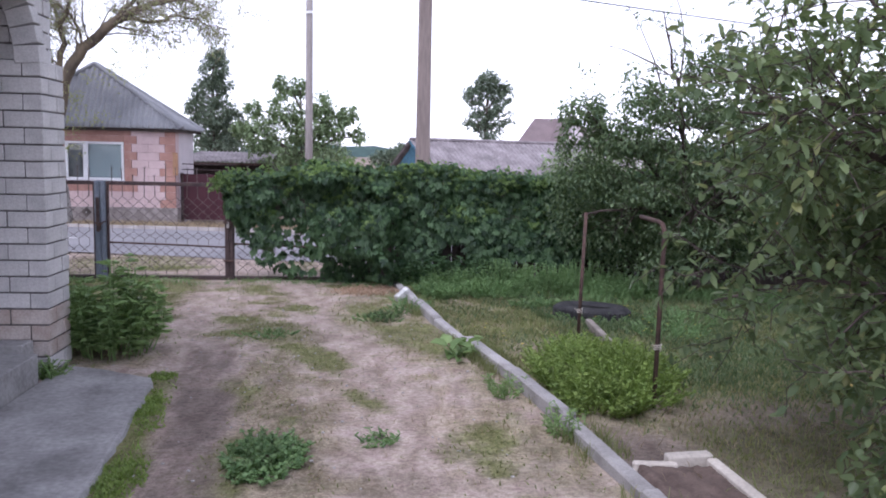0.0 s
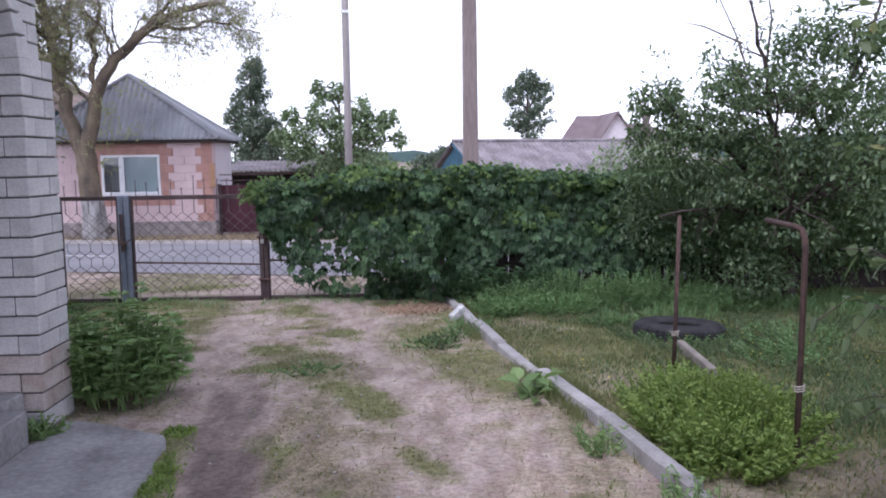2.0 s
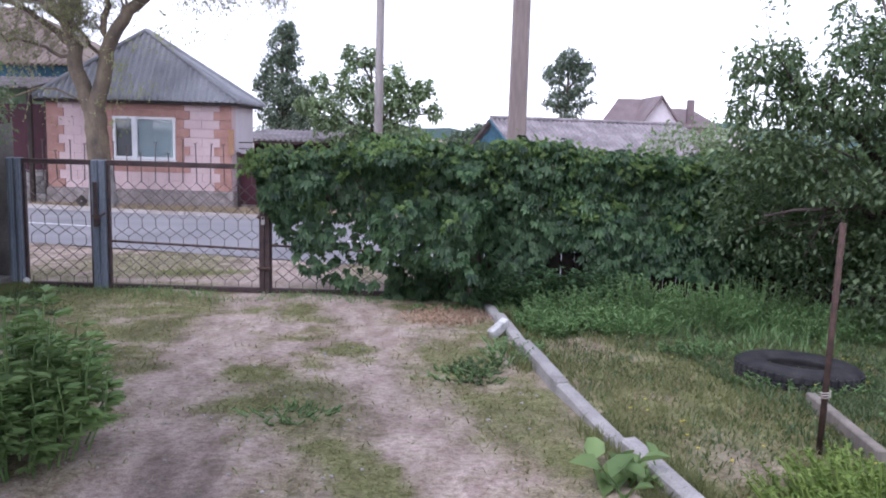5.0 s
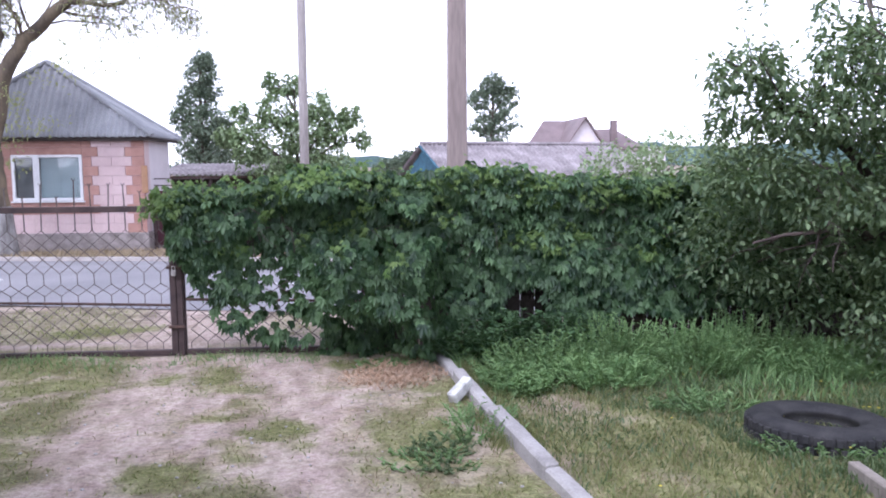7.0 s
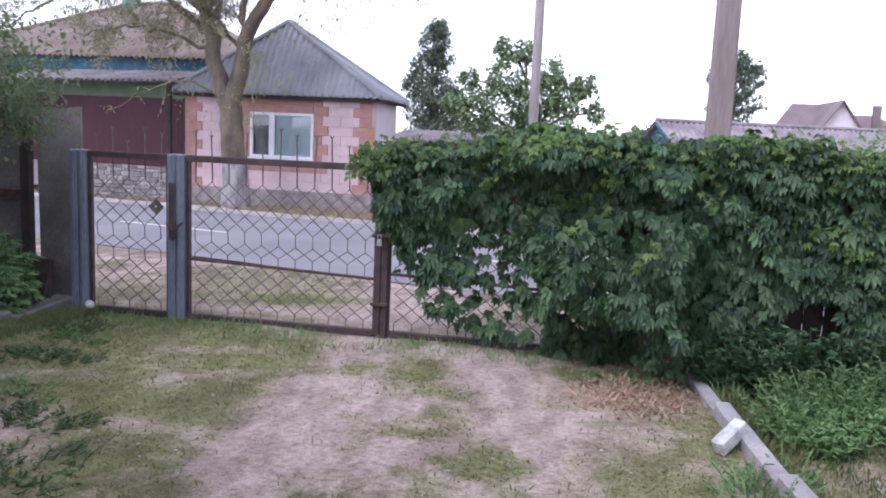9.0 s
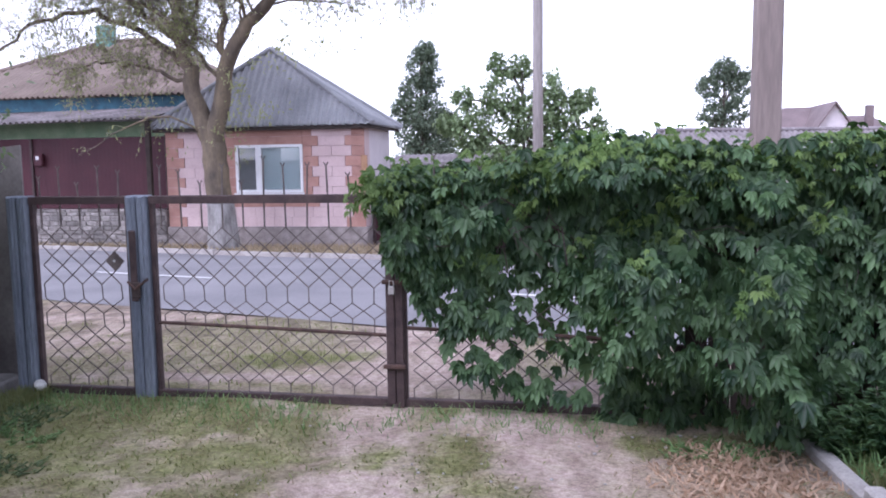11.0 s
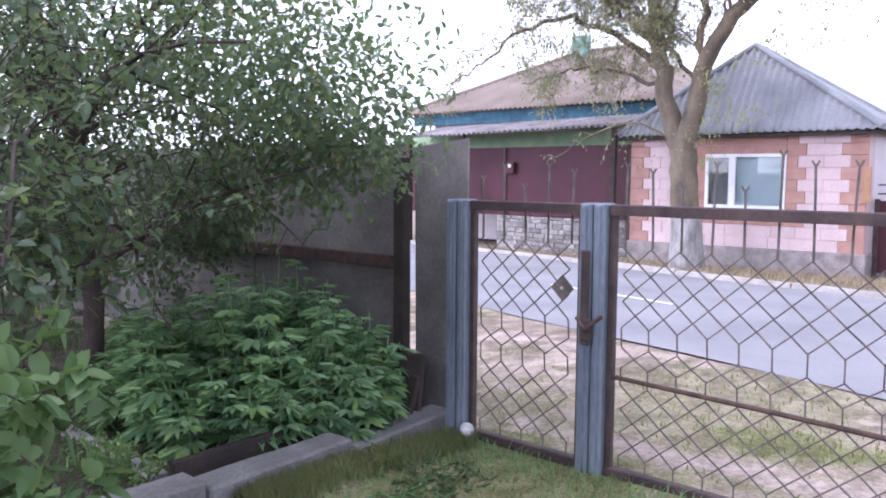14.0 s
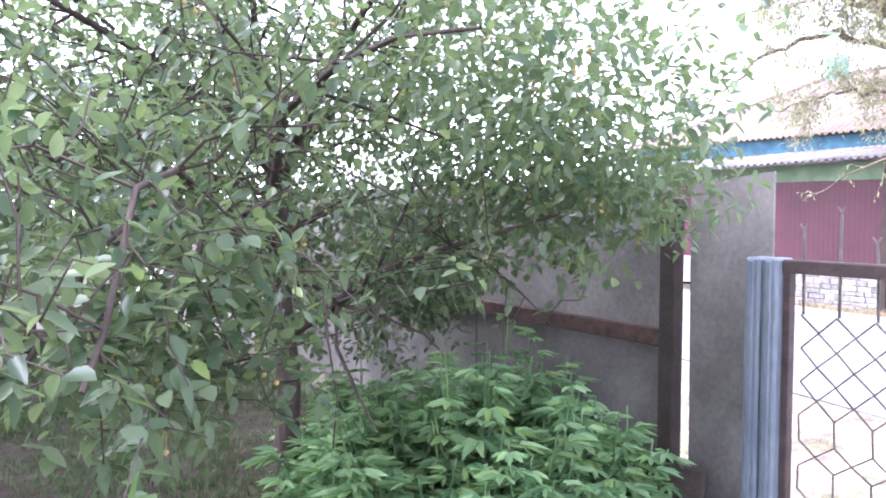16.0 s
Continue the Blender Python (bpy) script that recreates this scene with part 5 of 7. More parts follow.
def gabled_house():
    home = thing("house", "distant pale pink house with a brown metal roof", "house", 20.0, 80.0, -0.6)
    y = 78.0
    gx, gz, low = 20.7, 5.6, 1.6
    bm = bmesh.new()
    for pts in ([(18.9, y, -0.6), (22.6, y, -0.6), (22.6, y, 2.9), (gx, y, gz), (18.9, y, 2.9)],):
        a = [bm.verts.new(p) for p in pts]
        b = [bm.verts.new((p[0], p[1] + 9, p[2])) for p in pts]
        bm.faces.new(a), bm.faces.new(b[::-1])
        for k in range(5):
            bm.faces.new((a[k], b[k], b[(k + 1) % 5], a[(k + 1) % 5]))
    child(home, part("wall", bm, LILAC, None, "pale gable wall"))

    def slab_roof(name, quad, t=0.18):
        bm2 = bmesh.new()
        a = [bm2.verts.new(p) for p in quad]
        b = [bm2.verts.new((p[0], p[1], p[2] - t)) for p in quad]
        bm2.faces.new(a), bm2.faces.new(b[::-1])
        for k in range(4):
            bm2.faces.new((a[k], b[k], b[(k + 1) % 4], a[(k + 1) % 4]))
        child(home, part(name, bm2, BROWN_TILE))

    slab_roof("roof_slope", [(gx, y - 0.5, gz + 0.2), (gx, y + 9.3, gz + 0.2), (22.9, y + 9.3, 2.7), (22.9, y - 0.5, 2.7)])
    slab_roof("roof_slope", [(18.6, y - 0.5, 2.7), (18.6, y + 9.3, 2.7), (gx, y + 9.3, gz + 0.2), (gx, y - 0.5, gz + 0.2)])
    child(home, block("wing", (12.5, y + 4, -0.6), (30, y + 10, 3.0), LILAC, None, "", 0.0))
    slab_roof("roof_slope", [(15.6, y + 2.6, 3.0), (19.4, y + 2.6, 3.0), (20.7, y + 7, 5.75), (18.2, y + 7, 5.75)])
    slab_roof("roof_slope", [(20.7, y + 2.6, 3.0), (27.4, y + 2.6, 3.0), (25.6, y + 7, 4.9), (20.7, y + 7, 4.9)])
    child(home, block("chimney", (24.2, y + 3.2, 3.2), (24.8, y + 3.8, 5.6), BROWN_TILE))


gabled_house()


# ---- poles and cables ----
def pole(x, y, high, r, mat, label):
    p = thing("utility_pole", label, "utility pole", x, y, float(ground_z(x, y)))
    bm = bmesh.new()
    if r > 0.1:
        # square, tapering concrete post with flat faces
        lo, hi = r, r * 0.62
        q = [[bm.verts.new((sx * w, sy * w, z)) for sx, sy in ((-1, -1), (1, -1), (1, 1), (-1, 1))] for w, z in ((lo, -0.5), ((lo + hi) / 2, high / 2), (hi, high))]
        for a, b in zip(q, q[1:]):
            for k in range(4):
                bm.faces.new((a[k], a[(k + 1) % 4], b[(k + 1) % 4], b[k]))
        bm.faces.new(q[-1])
        bmesh.ops.bevel(bm, geom=bm.edges[:], offset=0.02, segments=1, affect="EDGES")
    else:
        tube(bm, [(0, 0, -0.5), (0.01, 0, high / 2), (0, 0, high)], [r, r * 0.9, r * 0.75], 10)
    shaft = part("shaft", bm, mat, p, flat=r > 0.1)
    bm = bmesh.new()
    box(bm, (-0.7, -0.05, high - 0.5), (0.7, 0.05, high - 0.4), 0.01)
    part("crossarm", bm, RUST, p)
    for sx in (-0.6, 0.0, 0.6):
        bm = bmesh.new()
        tube(bm, [(sx, 0, high - 0.42), (sx, 0, high - 0.33), (sx, 0, high - 0.28)], [0.03, 0.045, 0.02], 8)
        part("insulator", bm, WHITE_PLASTIC, p)
    return p


pole(-0.26, 19.6, 9.0, 0.095, POLE, "slim grey weathered utility pole beside the street")
pole(2.17, 13.1, 9.0, 0.128, POLE_BROWN, "stout brown-grey utility pole beside the yard fence")
bm = bmesh.new()
box(bm, (-0.36, 19.5, 4.85), (-0.16, 19.49, 4.91), 0.0)
tagged(part("pole_band", bm, WHITE_PLASTIC), "pale metal band round the utility pole", "band")


def cable(a, b, sag, r=0.012):
    a, b = Vector(a), Vector(b)
    bm = bmesh.new()
    tube(bm, [a.lerp(b, k / 24) - Vector((0, 0, sag * 4 * (k / 24) * (1 - k / 24))) for k in range(25)], r, 5)
    tagged(part("cable", bm, CABLE, flat=False), "thin dark overhead cable", "cable", group="overhead cables")


cable((2.17, 13.1, 4.45), (26.0, 13.6, 2.9), 0.25)
cable((2.17, 13.1, 8.5), (-0.26, 19.6, 8.5), 0.2)


# ---- distance ----
def hills():
    bm = bmesh.new()
    prev = None
    for k in range(121):
        x = -900 + k * 15
        h = 7 + 7 * math.sin(k * 0.09 + 0.8) + 3 * math.sin(k * 0.37) + 1.2 * math.sin(k * 1.9) + 2 * noise.noise(Vector((k * 0.7, 0, 0)))
        cur = (bm.verts.new((x, 700, -3)), bm.verts.new((x, 720, max(h, 1) * 1.4)), bm.verts.new((x, 860, max(h, 1) * 1.1)))
        if prev:
            bm.faces.new((prev[0], cur[0], cur[1], prev[1])), bm.faces.new((prev[1], cur[1], cur[2], prev[2]))
        prev = cur
    tagged(part("backdrop", bm, HILL, flat=False), "low wooded hills far off", "hills", kind="structure")


hills()


# ---- creeper over the gate and fence ----
def creeper():
    h = thing("creeper_hedge", "thick green creeper hanging over the gate leaf and fence", "hedge", 2.5, 9.9, -0.12)
    # front: thin strands over the gate, a full bulge to the ground where it roots, a lower face on the fence
    def crest(x):
        return 1.25 + 0.13 * (vnoise(x, x * 0, 0.7) - 0.3) + 0.06 * smooth(-0.2, 0.8, x)

    def face(x, z):
        bulge = np.interp(x, [-0.55, 0.3, 0.75, 1.1, 1.5, 1.75, 2.0, 7.2], [0.15, 0.22, 0.46, 0.68, 0.62, 0.24, 0.14, 0.16])
        root = smooth(0.5, 0.9, x) * smooth(1.85, 1.6, x)
        tall = np.interp(z, [-0.2, 0.3, 0.8, 1.15, 1.4], [1.0, 1.0, 0.85, 0.62, 0.25]) * root + np.interp(z, [-0.2, 0.5, 1.0, 1.2, 1.4], [0.5, 0.75, 1.0, 0.8, 0.3]) * (1 - root)
        return bulge * tall * (0.12 + 1.5 * smooth(0.28, 0.72, fbm(x, z * 1.25, 0.36, 8)))

    n = 14000
    x = np.where(rng.random(n) < 0.82, rng.uniform(-0.5, 7.2, n), rng.uniform(-0.5, 11.0, n))
    low = np.interp(x, [-0.55, -0.4, -0.14, 0.2, 0.5, 0.72, 1.65, 1.8, 11.0], [0.92, 0.60, 0.16, 0.05, 0.0, -0.14, -0.14, 0.16, 0.2]) + 0.14 * (vnoise(x, x * 0 + 3, 0.3) - 0.4)
    z = low + (crest(x) - low) * rng.random(n)
    thin = (x < 0.72) & (z < 0.64)
    keep = ~(thin & (fbm(x, z, 0.075, 4) < 0.435 + 0.12 * (0.62 - z)))
    keep &= ~((x > 1.85) & (z < 0.42) & (fbm(x, z, 0.4, 6) < 0.42))
    x, z = x[keep], z[keep]
    sunk = np.where(rng.random(len(x)) < 0.42, rng.random(len(x)) * 0.2, 0.0)
    y = np.minimum(9.87 - face(x, z) + rng.normal(0, 0.025, len(x)) + sunk, 9.9)
    p = np.stack([x, y, z], 1)
    tilt = 0.55 + rng.normal(0, 0.25, len(p)) + 0.6 * smooth(1.0, 1.35, z)
    d = 0.06
    slant = (face(x + d, z) - face(x - d, z)) / (2 * d)
    out = np.stack([slant * 0.6 + rng.normal(0, 0.3, len(p)), -np.ones(len(p)), tilt], 1)
    palm_leaves("leaves", p, out, 0.044 + 0.044 * rng.random(len(p)), CREEPER, h, "dark green five-fingered leaves")
    # inner layer
    n = 3600
    x = np.where(rng.random(n) < 0.8, rng.uniform(-0.4, 7.2, n), rng.uniform(7.0, 11.0, n))
    p = np.stack([x, 9.86 + 0.04 * rng.normal(size=n), rng.uniform(0.45, 1.25, n)], 1)
    p = p[(p[:, 2] > 0.68 + 0.15 * vnoise(x, x * 0 + 2, 0.3)) | (x > 0.8)]
    out = np.stack([rng.normal(0, 0.4, len(p)), -np.ones(len(p)), 0.3 + rng.normal(0, 0.3, len(p))], 1)
    palm_leaves("leaves", p, out, 0.06 + 0.04 * rng.random(len(p)), CREEPER, h, "dark green five-fingered leaves", width=0.5)
    # back and top
    n = 3800
    x = rng.uniform(-0.5, 11.0, n)
    p = np.stack([x, 9.9 + rng.uniform(-0.26, 0.45, n), crest(x) - 0.02 + rng.normal(0, 0.04, n)], 1)
    back = rng.random(n) < 0.35
    p[back, 1] = 10.1 + 0.3 * rng.random(back.sum())
    p[back, 2] = 0.2 + 1.0 * rng.random(back.sum())
    out = np.stack([rng.normal(0, 0.4, n), np.where(back, 1.0, rng.normal(-0.3, 0.4, n)), np.where(back, 0.3, 1.0)], 1)
    palm_leaves("leaves", p, out, 0.055 + 0.045 * rng.random(n), CREEPER, h, "dark green five-fingered leaves")
    # pale young shoots: tufts along the crest, fewer down the face
    tufts = 240
    cx = np.where(rng.random(tufts) < 0.07, rng.uniform(-0.62, -0.4, tufts), rng.uniform(-0.5, 7.2, tufts))
    cz = crest(cx) - np.where(rng.random(tufts) < 0.68, rng.uniform(-0.05, 0.10, tufts), rng.uniform(0.1, 0.6, tufts)) - 0.12 * smooth(-0.45, -0.6, cx)
    cz = np.where(cx < -0.3, np.maximum(cz, 1.12), cz)
    cy = 9.86 - face(cx, cz) - 0.02 + np.where(cz > crest(cx) - 0.02, rng.uniform(0, 0.3, tufts), 0)
    x = np.repeat(cx, 16) + rng.normal(0, 0.055, tufts * 16)
    z = np.repeat(cz, 16) + rng.normal(0, 0.04, tufts * 16)
    y = np.repeat(cy, 16) + rng.normal(0, 0.04, tufts * 16)
    p = np.stack([x, y, z], 1)
    out = np.stack([rng.normal(0, 0.5, len(p)), rng.normal(-0.6, 0.3, len(p)), 0.6 + 0.4 * rng.random(len(p))], 1)
    palm_leaves("young_leaves", p, out, 0.026 + 0.034 * rng.random(len(p)), CREEPER_YOUNG, h, "yellow-green young leaves", width=0.36, sway=1.2)
    sk = Skeleton(21)
    for k in range(44):
        x0 = -0.5 + 7.4 * (k + 0.5) / 44
        z0 = -0.12 if x0 > 0.7 else 1.1
        pts = [(max(x0, 0.9) + 0.1 * math.sin(k * 3), 9.9, z0), (x0 + 0.15 * math.sin(k * 5), 9.80, 0.7), (x0 + 0.2 * math.sin(k * 7), 9.84, 1.2), (x0 + 0.3 * math.sin(k), 9.7, 0.85 + 0.2 * math.sin(k * 2))]
        sk.stroke(pts, 0.010, 0.003, 3, 0.3, 0.25, 1)
    tagged(sk.wood("stem", DARK_BARK, h), kind="stuff")


creeper()


# ---- tall grass and herbs under the hedge ----
def scatter(n, x0, x1, y0, y1, accept):
    x, y = rng.uniform(x0, x1, n), rng.uniform(y0, y1, n)
    keep = rng.random(n) < accept(x, y)
    x, y = x[keep], y[keep]
    return np.stack([x, y, ground_z(x, y)], 1)


def lawn():
    g = thing("lawn", "uneven green and straw-coloured grass beside the drive", "grass", 3.5, 5.0, 0.0, kind="stuff")
    p = scatter(110000, 1.6, 6.5, 1.5, 9.9, lambda x, y: cover(x, y)[0] * (x > kerb_x(y) + 0.11) * smooth(0.5, 4.5, y) * (0.35 + 0.65 * fbm(x, y, 0.5, 2)))
    blades("blades", p, 0.015 + 0.035 * rng.random(len(p)) * (0.4 + vnoise(p[:, 0], p[:, 1], 0.4)), 0.008, 1.5, GRASS, g)
    p = scatter(15000, 1.75, 6.2, 7.4, 9.75, lambda x, y: (x > kerb_x(y) + 0.1) * smooth(7.9 + 0.4 * np.sin(x * 3), 9.0, y + 0.12 * (x - 3)) * smooth(0.3, 0.55, fbm(x, y, 0.5, 14)))
    blades("tall_blades", p, 0.05 + 0.12 * rng.random(len(p)), 0.010, 1.3, LUSH, g, "tall lush grass under the hedge")
    # shade beside the bushes is put into the darker green of these blades
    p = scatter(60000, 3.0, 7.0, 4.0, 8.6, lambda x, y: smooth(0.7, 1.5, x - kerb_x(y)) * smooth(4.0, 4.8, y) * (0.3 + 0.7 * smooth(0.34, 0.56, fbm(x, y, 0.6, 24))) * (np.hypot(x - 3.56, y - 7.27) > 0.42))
    blades("tall_blades", p, 0.02 + 0.05 * rng.random(len(p)) * (0.5 + vnoise(p[:, 0], p[:, 1], 0.5)), 0.010, 1.4, DARK_SHADED_GREEN, g, "soft green grass round the tyre")
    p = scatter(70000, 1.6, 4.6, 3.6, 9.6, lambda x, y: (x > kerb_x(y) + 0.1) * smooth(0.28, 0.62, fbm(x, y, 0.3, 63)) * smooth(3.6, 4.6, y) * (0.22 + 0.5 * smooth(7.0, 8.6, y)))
    blades("green_blades", p, 0.012 + 0.035 * rng.random(len(p)), 0.009, 1.6, DARK_SHADED_GREEN, g, "fresh green grass among the straw")
    p = scatter(19000, 1.7, 5.0, 3.0, 9.5, lambda x, y: (x > kerb_x(y) + 0.1) * cover(x, y)[1] * 0.7)
    blades("straw", p, 0.02 + 0.05 * rng.random(len(p)), 0.004, 1.8, STRAW, g, "dry straw-coloured stalks")
    spots = scatter(420, 1.9, 5.2, 5.5, 9.3, lambda x, y: (x > kerb_x(y) + 0.15) * smooth(0.5, 0.7, fbm(x, y, 0.7, 88)) * 0.6)
    petals = np.repeat(spots + np.array([0, 0, 0.07]), 5, axis=0)
    turn = np.tile(np.arange(5) * 1.257, len(spots))
    way = np.stack([np.cos(turn), np.sin(turn), np.full(len(turn), 0.35)], 1)
    leaves("flowers", petals, way, np.tile([0, 0, 1.0], (len(turn), 1)), 0.011, 0.008, PETAL, g, "tiny yellow wild flowers")


def kerb_grass():
    g = thing("kerb_grass", "grass tufts growing along both sides of the kerb", "grass", 2.2, 5.0, 0.0, kind="stuff")
    p = scatter(60000, 1.4, 2.95, 1.5, 9.6, lambda x, y: np.maximum(smooth(0.10, 0.02, np.abs(x - kerb_x(y) + 0.03)), smooth(0.12, 0.02, np.abs(x - kerb_x(y) - 0.14))) * ((x < kerb_x(y) + 0.005) | (x > kerb_x(y) + 0.095)) * smooth(0.42, 0.62, fbm(x, y, 0.5, 77)))
    blades("blades", p, 0.03 + 0.07 * rng.random(len(p)), 0.006, 1.0, GRASS, g)
    p = scatter(30000, -3.2, -2.6, 6.8, 9.9, lambda x, y: smooth(0.2, 0.05, np.abs(x + 2.82)) * (x > -2.9) * smooth(0.4, 0.6, fbm(x, y, 0.4, 79)))
    blades("blades", p, 0.03 + 0.06 * rng.random(len(p)), 0.006, 1.0, GRASS, g)


kerb_grass()


def drive_grass():
    g = thing("drive_grass", "short trodden grass and straw on the drive", "grass", 0.5, 6.0, 0.0, kind="stuff")
    p = scatter(80000, -3.0, 2.6, 1.5, 9.85, lambda x, y: cover(x, y)[0] * (x < kerb_x(y) - 0.02) * (x > np.where(y < 5.1, 0.10, -2.85)) * 0.5)
    blades("blades", p, 0.007 + 0.018 * rng.random(len(p)) * (0.4 + vnoise(p[:, 0], p[:, 1], 0.3)), 0.008, 3.2, GRASS, g)
    p = scatter(34000, -3.0, 2.6, 3.0, 9.85, lambda x, y: cover(x, y)[1] * (x < kerb_x(y) - 0.02) * (x > np.where(y < 5.1, 0.14, -2.9)) * 0.5)
    blades("straw", p, 0.01 + 0.03 * rng.random(len(p)), 0.004, 2.4, STRAW, g, "dry straw")
    p = scatter(5200, 0.4, 1.9, 8.5, 9.5, lambda x, y: smooth(0.55, 0.1, np.hypot((x - 1.3) / 0.9, y - 9.0)))
    blades("leaf_litter", p, 0.01 + 0.03 * rng.random(len(p)), 0.016, 4.0, LITTER, g, "dry fallen leaves beside the hedge")
    p = scatter(9000, -3.0, 2.2, 8.6, 9.85, lambda x, y: smooth(9.2, 9.8, y) * smooth(0.35, 0.6, fbm(x, y, 0.6, 41)) + smooth(-2.3, -2.8, x) * 0.5)
    blades("edge_blades", p, 0.02 + 0.05 * rng.random(len(p)), 0.006, 1.6, LUSH, g, "longer grass along the gate")
    p = scatter(26000, -0.15, 0.45, 1.5, 5.0, lambda x, y: smooth(0.11, 0.03, np.abs(x - np.interp(y, [1.5, 3.0, 3.4, 4.05, 4.75, 4.95], [0.27, 0.22, 0.19, 0.09, 0.02, -0.04])) + (fbm(x, y, 0.2, 5) - 0.5) * 0.16) * smooth(0.25, 0.5, fbm(x, y, 0.45, 8)))
    blades("slab_grass", p, 0.008 + 0.02 * rng.random(len(p)), 0.010, 1.8, MINT, g, "mossy grass along the slab")
    p = scatter(20000, -9, 6, 10.1, 13.0, lambda x, y: cover(x, y)[0] ** 2 * (y < road_near(x) - 0.2))
    blades("verge_grass", p, 0.015 + 0.035 * rng.random(len(p)), 0.009, 1.0, GRASS, g, "short grass on the street verge")
    p = scatter(16000, -14, 0, 17.4, 21.5, lambda x, y: (y > road_near(x) + ROAD_WIDTH + 0.2) * 0.8)
    blades("verge_straw", p, 0.04 + 0.09 * rng.random(len(p)), 0.014, 1.2, STRAW, g, "dry grass before the houses")
    # blades in the shade-darkened green, under the trees
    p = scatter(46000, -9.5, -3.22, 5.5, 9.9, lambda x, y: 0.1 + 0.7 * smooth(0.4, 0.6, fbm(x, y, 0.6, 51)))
    blades("orchard_grass", p, 0.02 + 0.05 * rng.random(len(p)), 0.010, 1.6, DARK_SHADED_GREEN, g, "thin grass under the cherry tree")


lawn()
drive_grass()


def herb(name, label, cx, cy, rx, ry, high, stems, per_stem, leaf, width, mat, seed, fingers=1, category="plant", lean=0.35, spread=0.55, rise=1.0):
    """A clump of leafy stems."""
    r = np.random.default_rng(seed)
    z0 = float(ground_z(cx, cy))
    h = thing(name, label, category, cx, cy, z0)
    bm = bmesh.new()
    pos, out, size = [], [], []
    for _ in range(stems):
        a, d = r.random() * 2 * math.pi, math.sqrt(r.random())
        bx, by = cx + rx * d * math.cos(a), cy + ry * d * math.sin(a)
        bz = float(ground_z(bx, by))
        hh = high * (1 - 0.45 * d * d) * r.uniform(0.65, 1.1)
        tip = np.array([bx + lean * rx * d * math.cos(a) + r.normal(0, 0.04), by + lean * ry * d * math.sin(a) + r.normal(0, 0.04), bz + hh])
        base = np.array([bx, by, bz - 0.02])
        midp = (base + tip) / 2 + np.array([r.normal(0, 0.02), r.normal(0, 0.02), 0])
        tube(bm, [base, midp, tip], [0.006, 0.005, 0.003], 4, cap=False)
        for k in range(per_stem):
            f = 0.25 + 0.75 * (k + r.random()) / per_stem
            p = (1 - f) ** 2 * base + 2 * f * (1 - f) * midp + f * f * tip
            b = r.random() * 2 * math.pi
            w = np.array([math.cos(b), math.sin(b), rise * (0.35 + 0.6 * f - 0.3 * r.random()) - (0.55 * r.random() if rise < 0.5 else 0.0)])
            pos.append(p), out.append(w), size.append(leaf * r.uniform(0.6, 1.15) * (1.15 - 0.35 * f))
    tagged(child(h, part("stalk", bm, mat)), kind="stuff")
    pos, out, size = np.array(pos), unit(np.array(out)), np.array(size)
    if fingers == 1:
        leaves("leaves", pos, out, np.tile([0, 0, 1.0], (len(pos), 1)) + r.normal(size=(len(pos), 3)) * 0.3, size, size * width, mat, h, droop=0.3)
    else:
        side = unit(np.cross(out, np.array([0, 0, 1.0])))
        flat = 0.2 + 0.9 * r.random(len(pos)) * (rise < 0.5)
        ps, ws, us, ls = [], [], [], []
        for k in range(fingers):
            a = (k - (fingers - 1) / 2) * spread
            ps.append(pos + out * size[:, None] * 0.35), ws.append(out * math.cos(a) + side * math.sin(a)), ls.append(size * (1 - 0.13 * abs(k - (fingers - 1) / 2)))
            us.append(np.tile([0, 0, 1.0], (len(pos), 1)) + r.normal(size=(len(pos), 3)) * 0.25 + flat[:, None] * out * np.array([1, 1, 0]))
        leaves("leaves", np.concatenate(ps), np.concatenate(ws), np.concatenate(us), np.concatenate(ls), np.concatenate(ls) * width, mat, h, droop=0.16)
    return h


herb("weed_bush", "tall green feathery weed beside the brick pillar", -0.52, 5.55, 0.24, 0.28, 0.70, 60, 14, 0.10, 0.36, WEED, 3, 5, rise=0.6)
herb("weed_bush", "tall green feathery weed beside the brick pillar", -0.85, 5.7, 0.16, 0.2, 0.52, 34, 12, 0.10, 0.36, WEED, 4, 5, rise=0.6)
for k, (x, y, rx, ry, hh, st) in enumerate(((-3.7, 9.2, 0.45, 0.5, 0.80, 100), (-4.15, 9.0, 0.4, 0.36, 0.62, 56), (-3.55, 8.9, 0.22, 0.25, 0.46, 26), (-4.5, 9.45, 0.4, 0.35, 0.5, 40), (-3.45, 9.6, 0.2, 0.2, 0.72, 34), (-3.22, 9.45, 0.12, 0.25, 0.46, 20), (-4.0, 9.6, 0.4, 0.25, 0.85, 50), (-5.2, 9.5, 0.4, 0.3, 0.5, 30))):
    herb("peony", "leafy green peony clump in the flower bed", x, y, rx, ry, hh, st, 11, 0.135, 0.30, PEONY, 30 + k, 5, spread=0.6, rise=0.45)
herb("herb_patch", "bright green low herb patch with small leaves", 2.95, 4.75, 0.40, 0.66, 0.27, 430, 13, 0.046, 0.42, MINT, 50)
herb("herb_patch", "bright green low herb patch with small leaves", 2.78, 4.3, 0.22, 0.3, 0.20, 120, 12, 0.048, 0.5, MINT, 51)
herb("burdock", "broad-leaved burdock growing over the kerb", 2.05, 5.4, 0.06, 0.08, 0.16, 9, 2, 0.20, 0.5, WEED, 52, lean=2.0)
herb("clover_patch", "low green clover patch on the drive", 0.85, 3.35, 0.15, 0.26, 0.07, 190, 4, 0.03, 0.8, LUSH, 53, 3, spread=1.6)
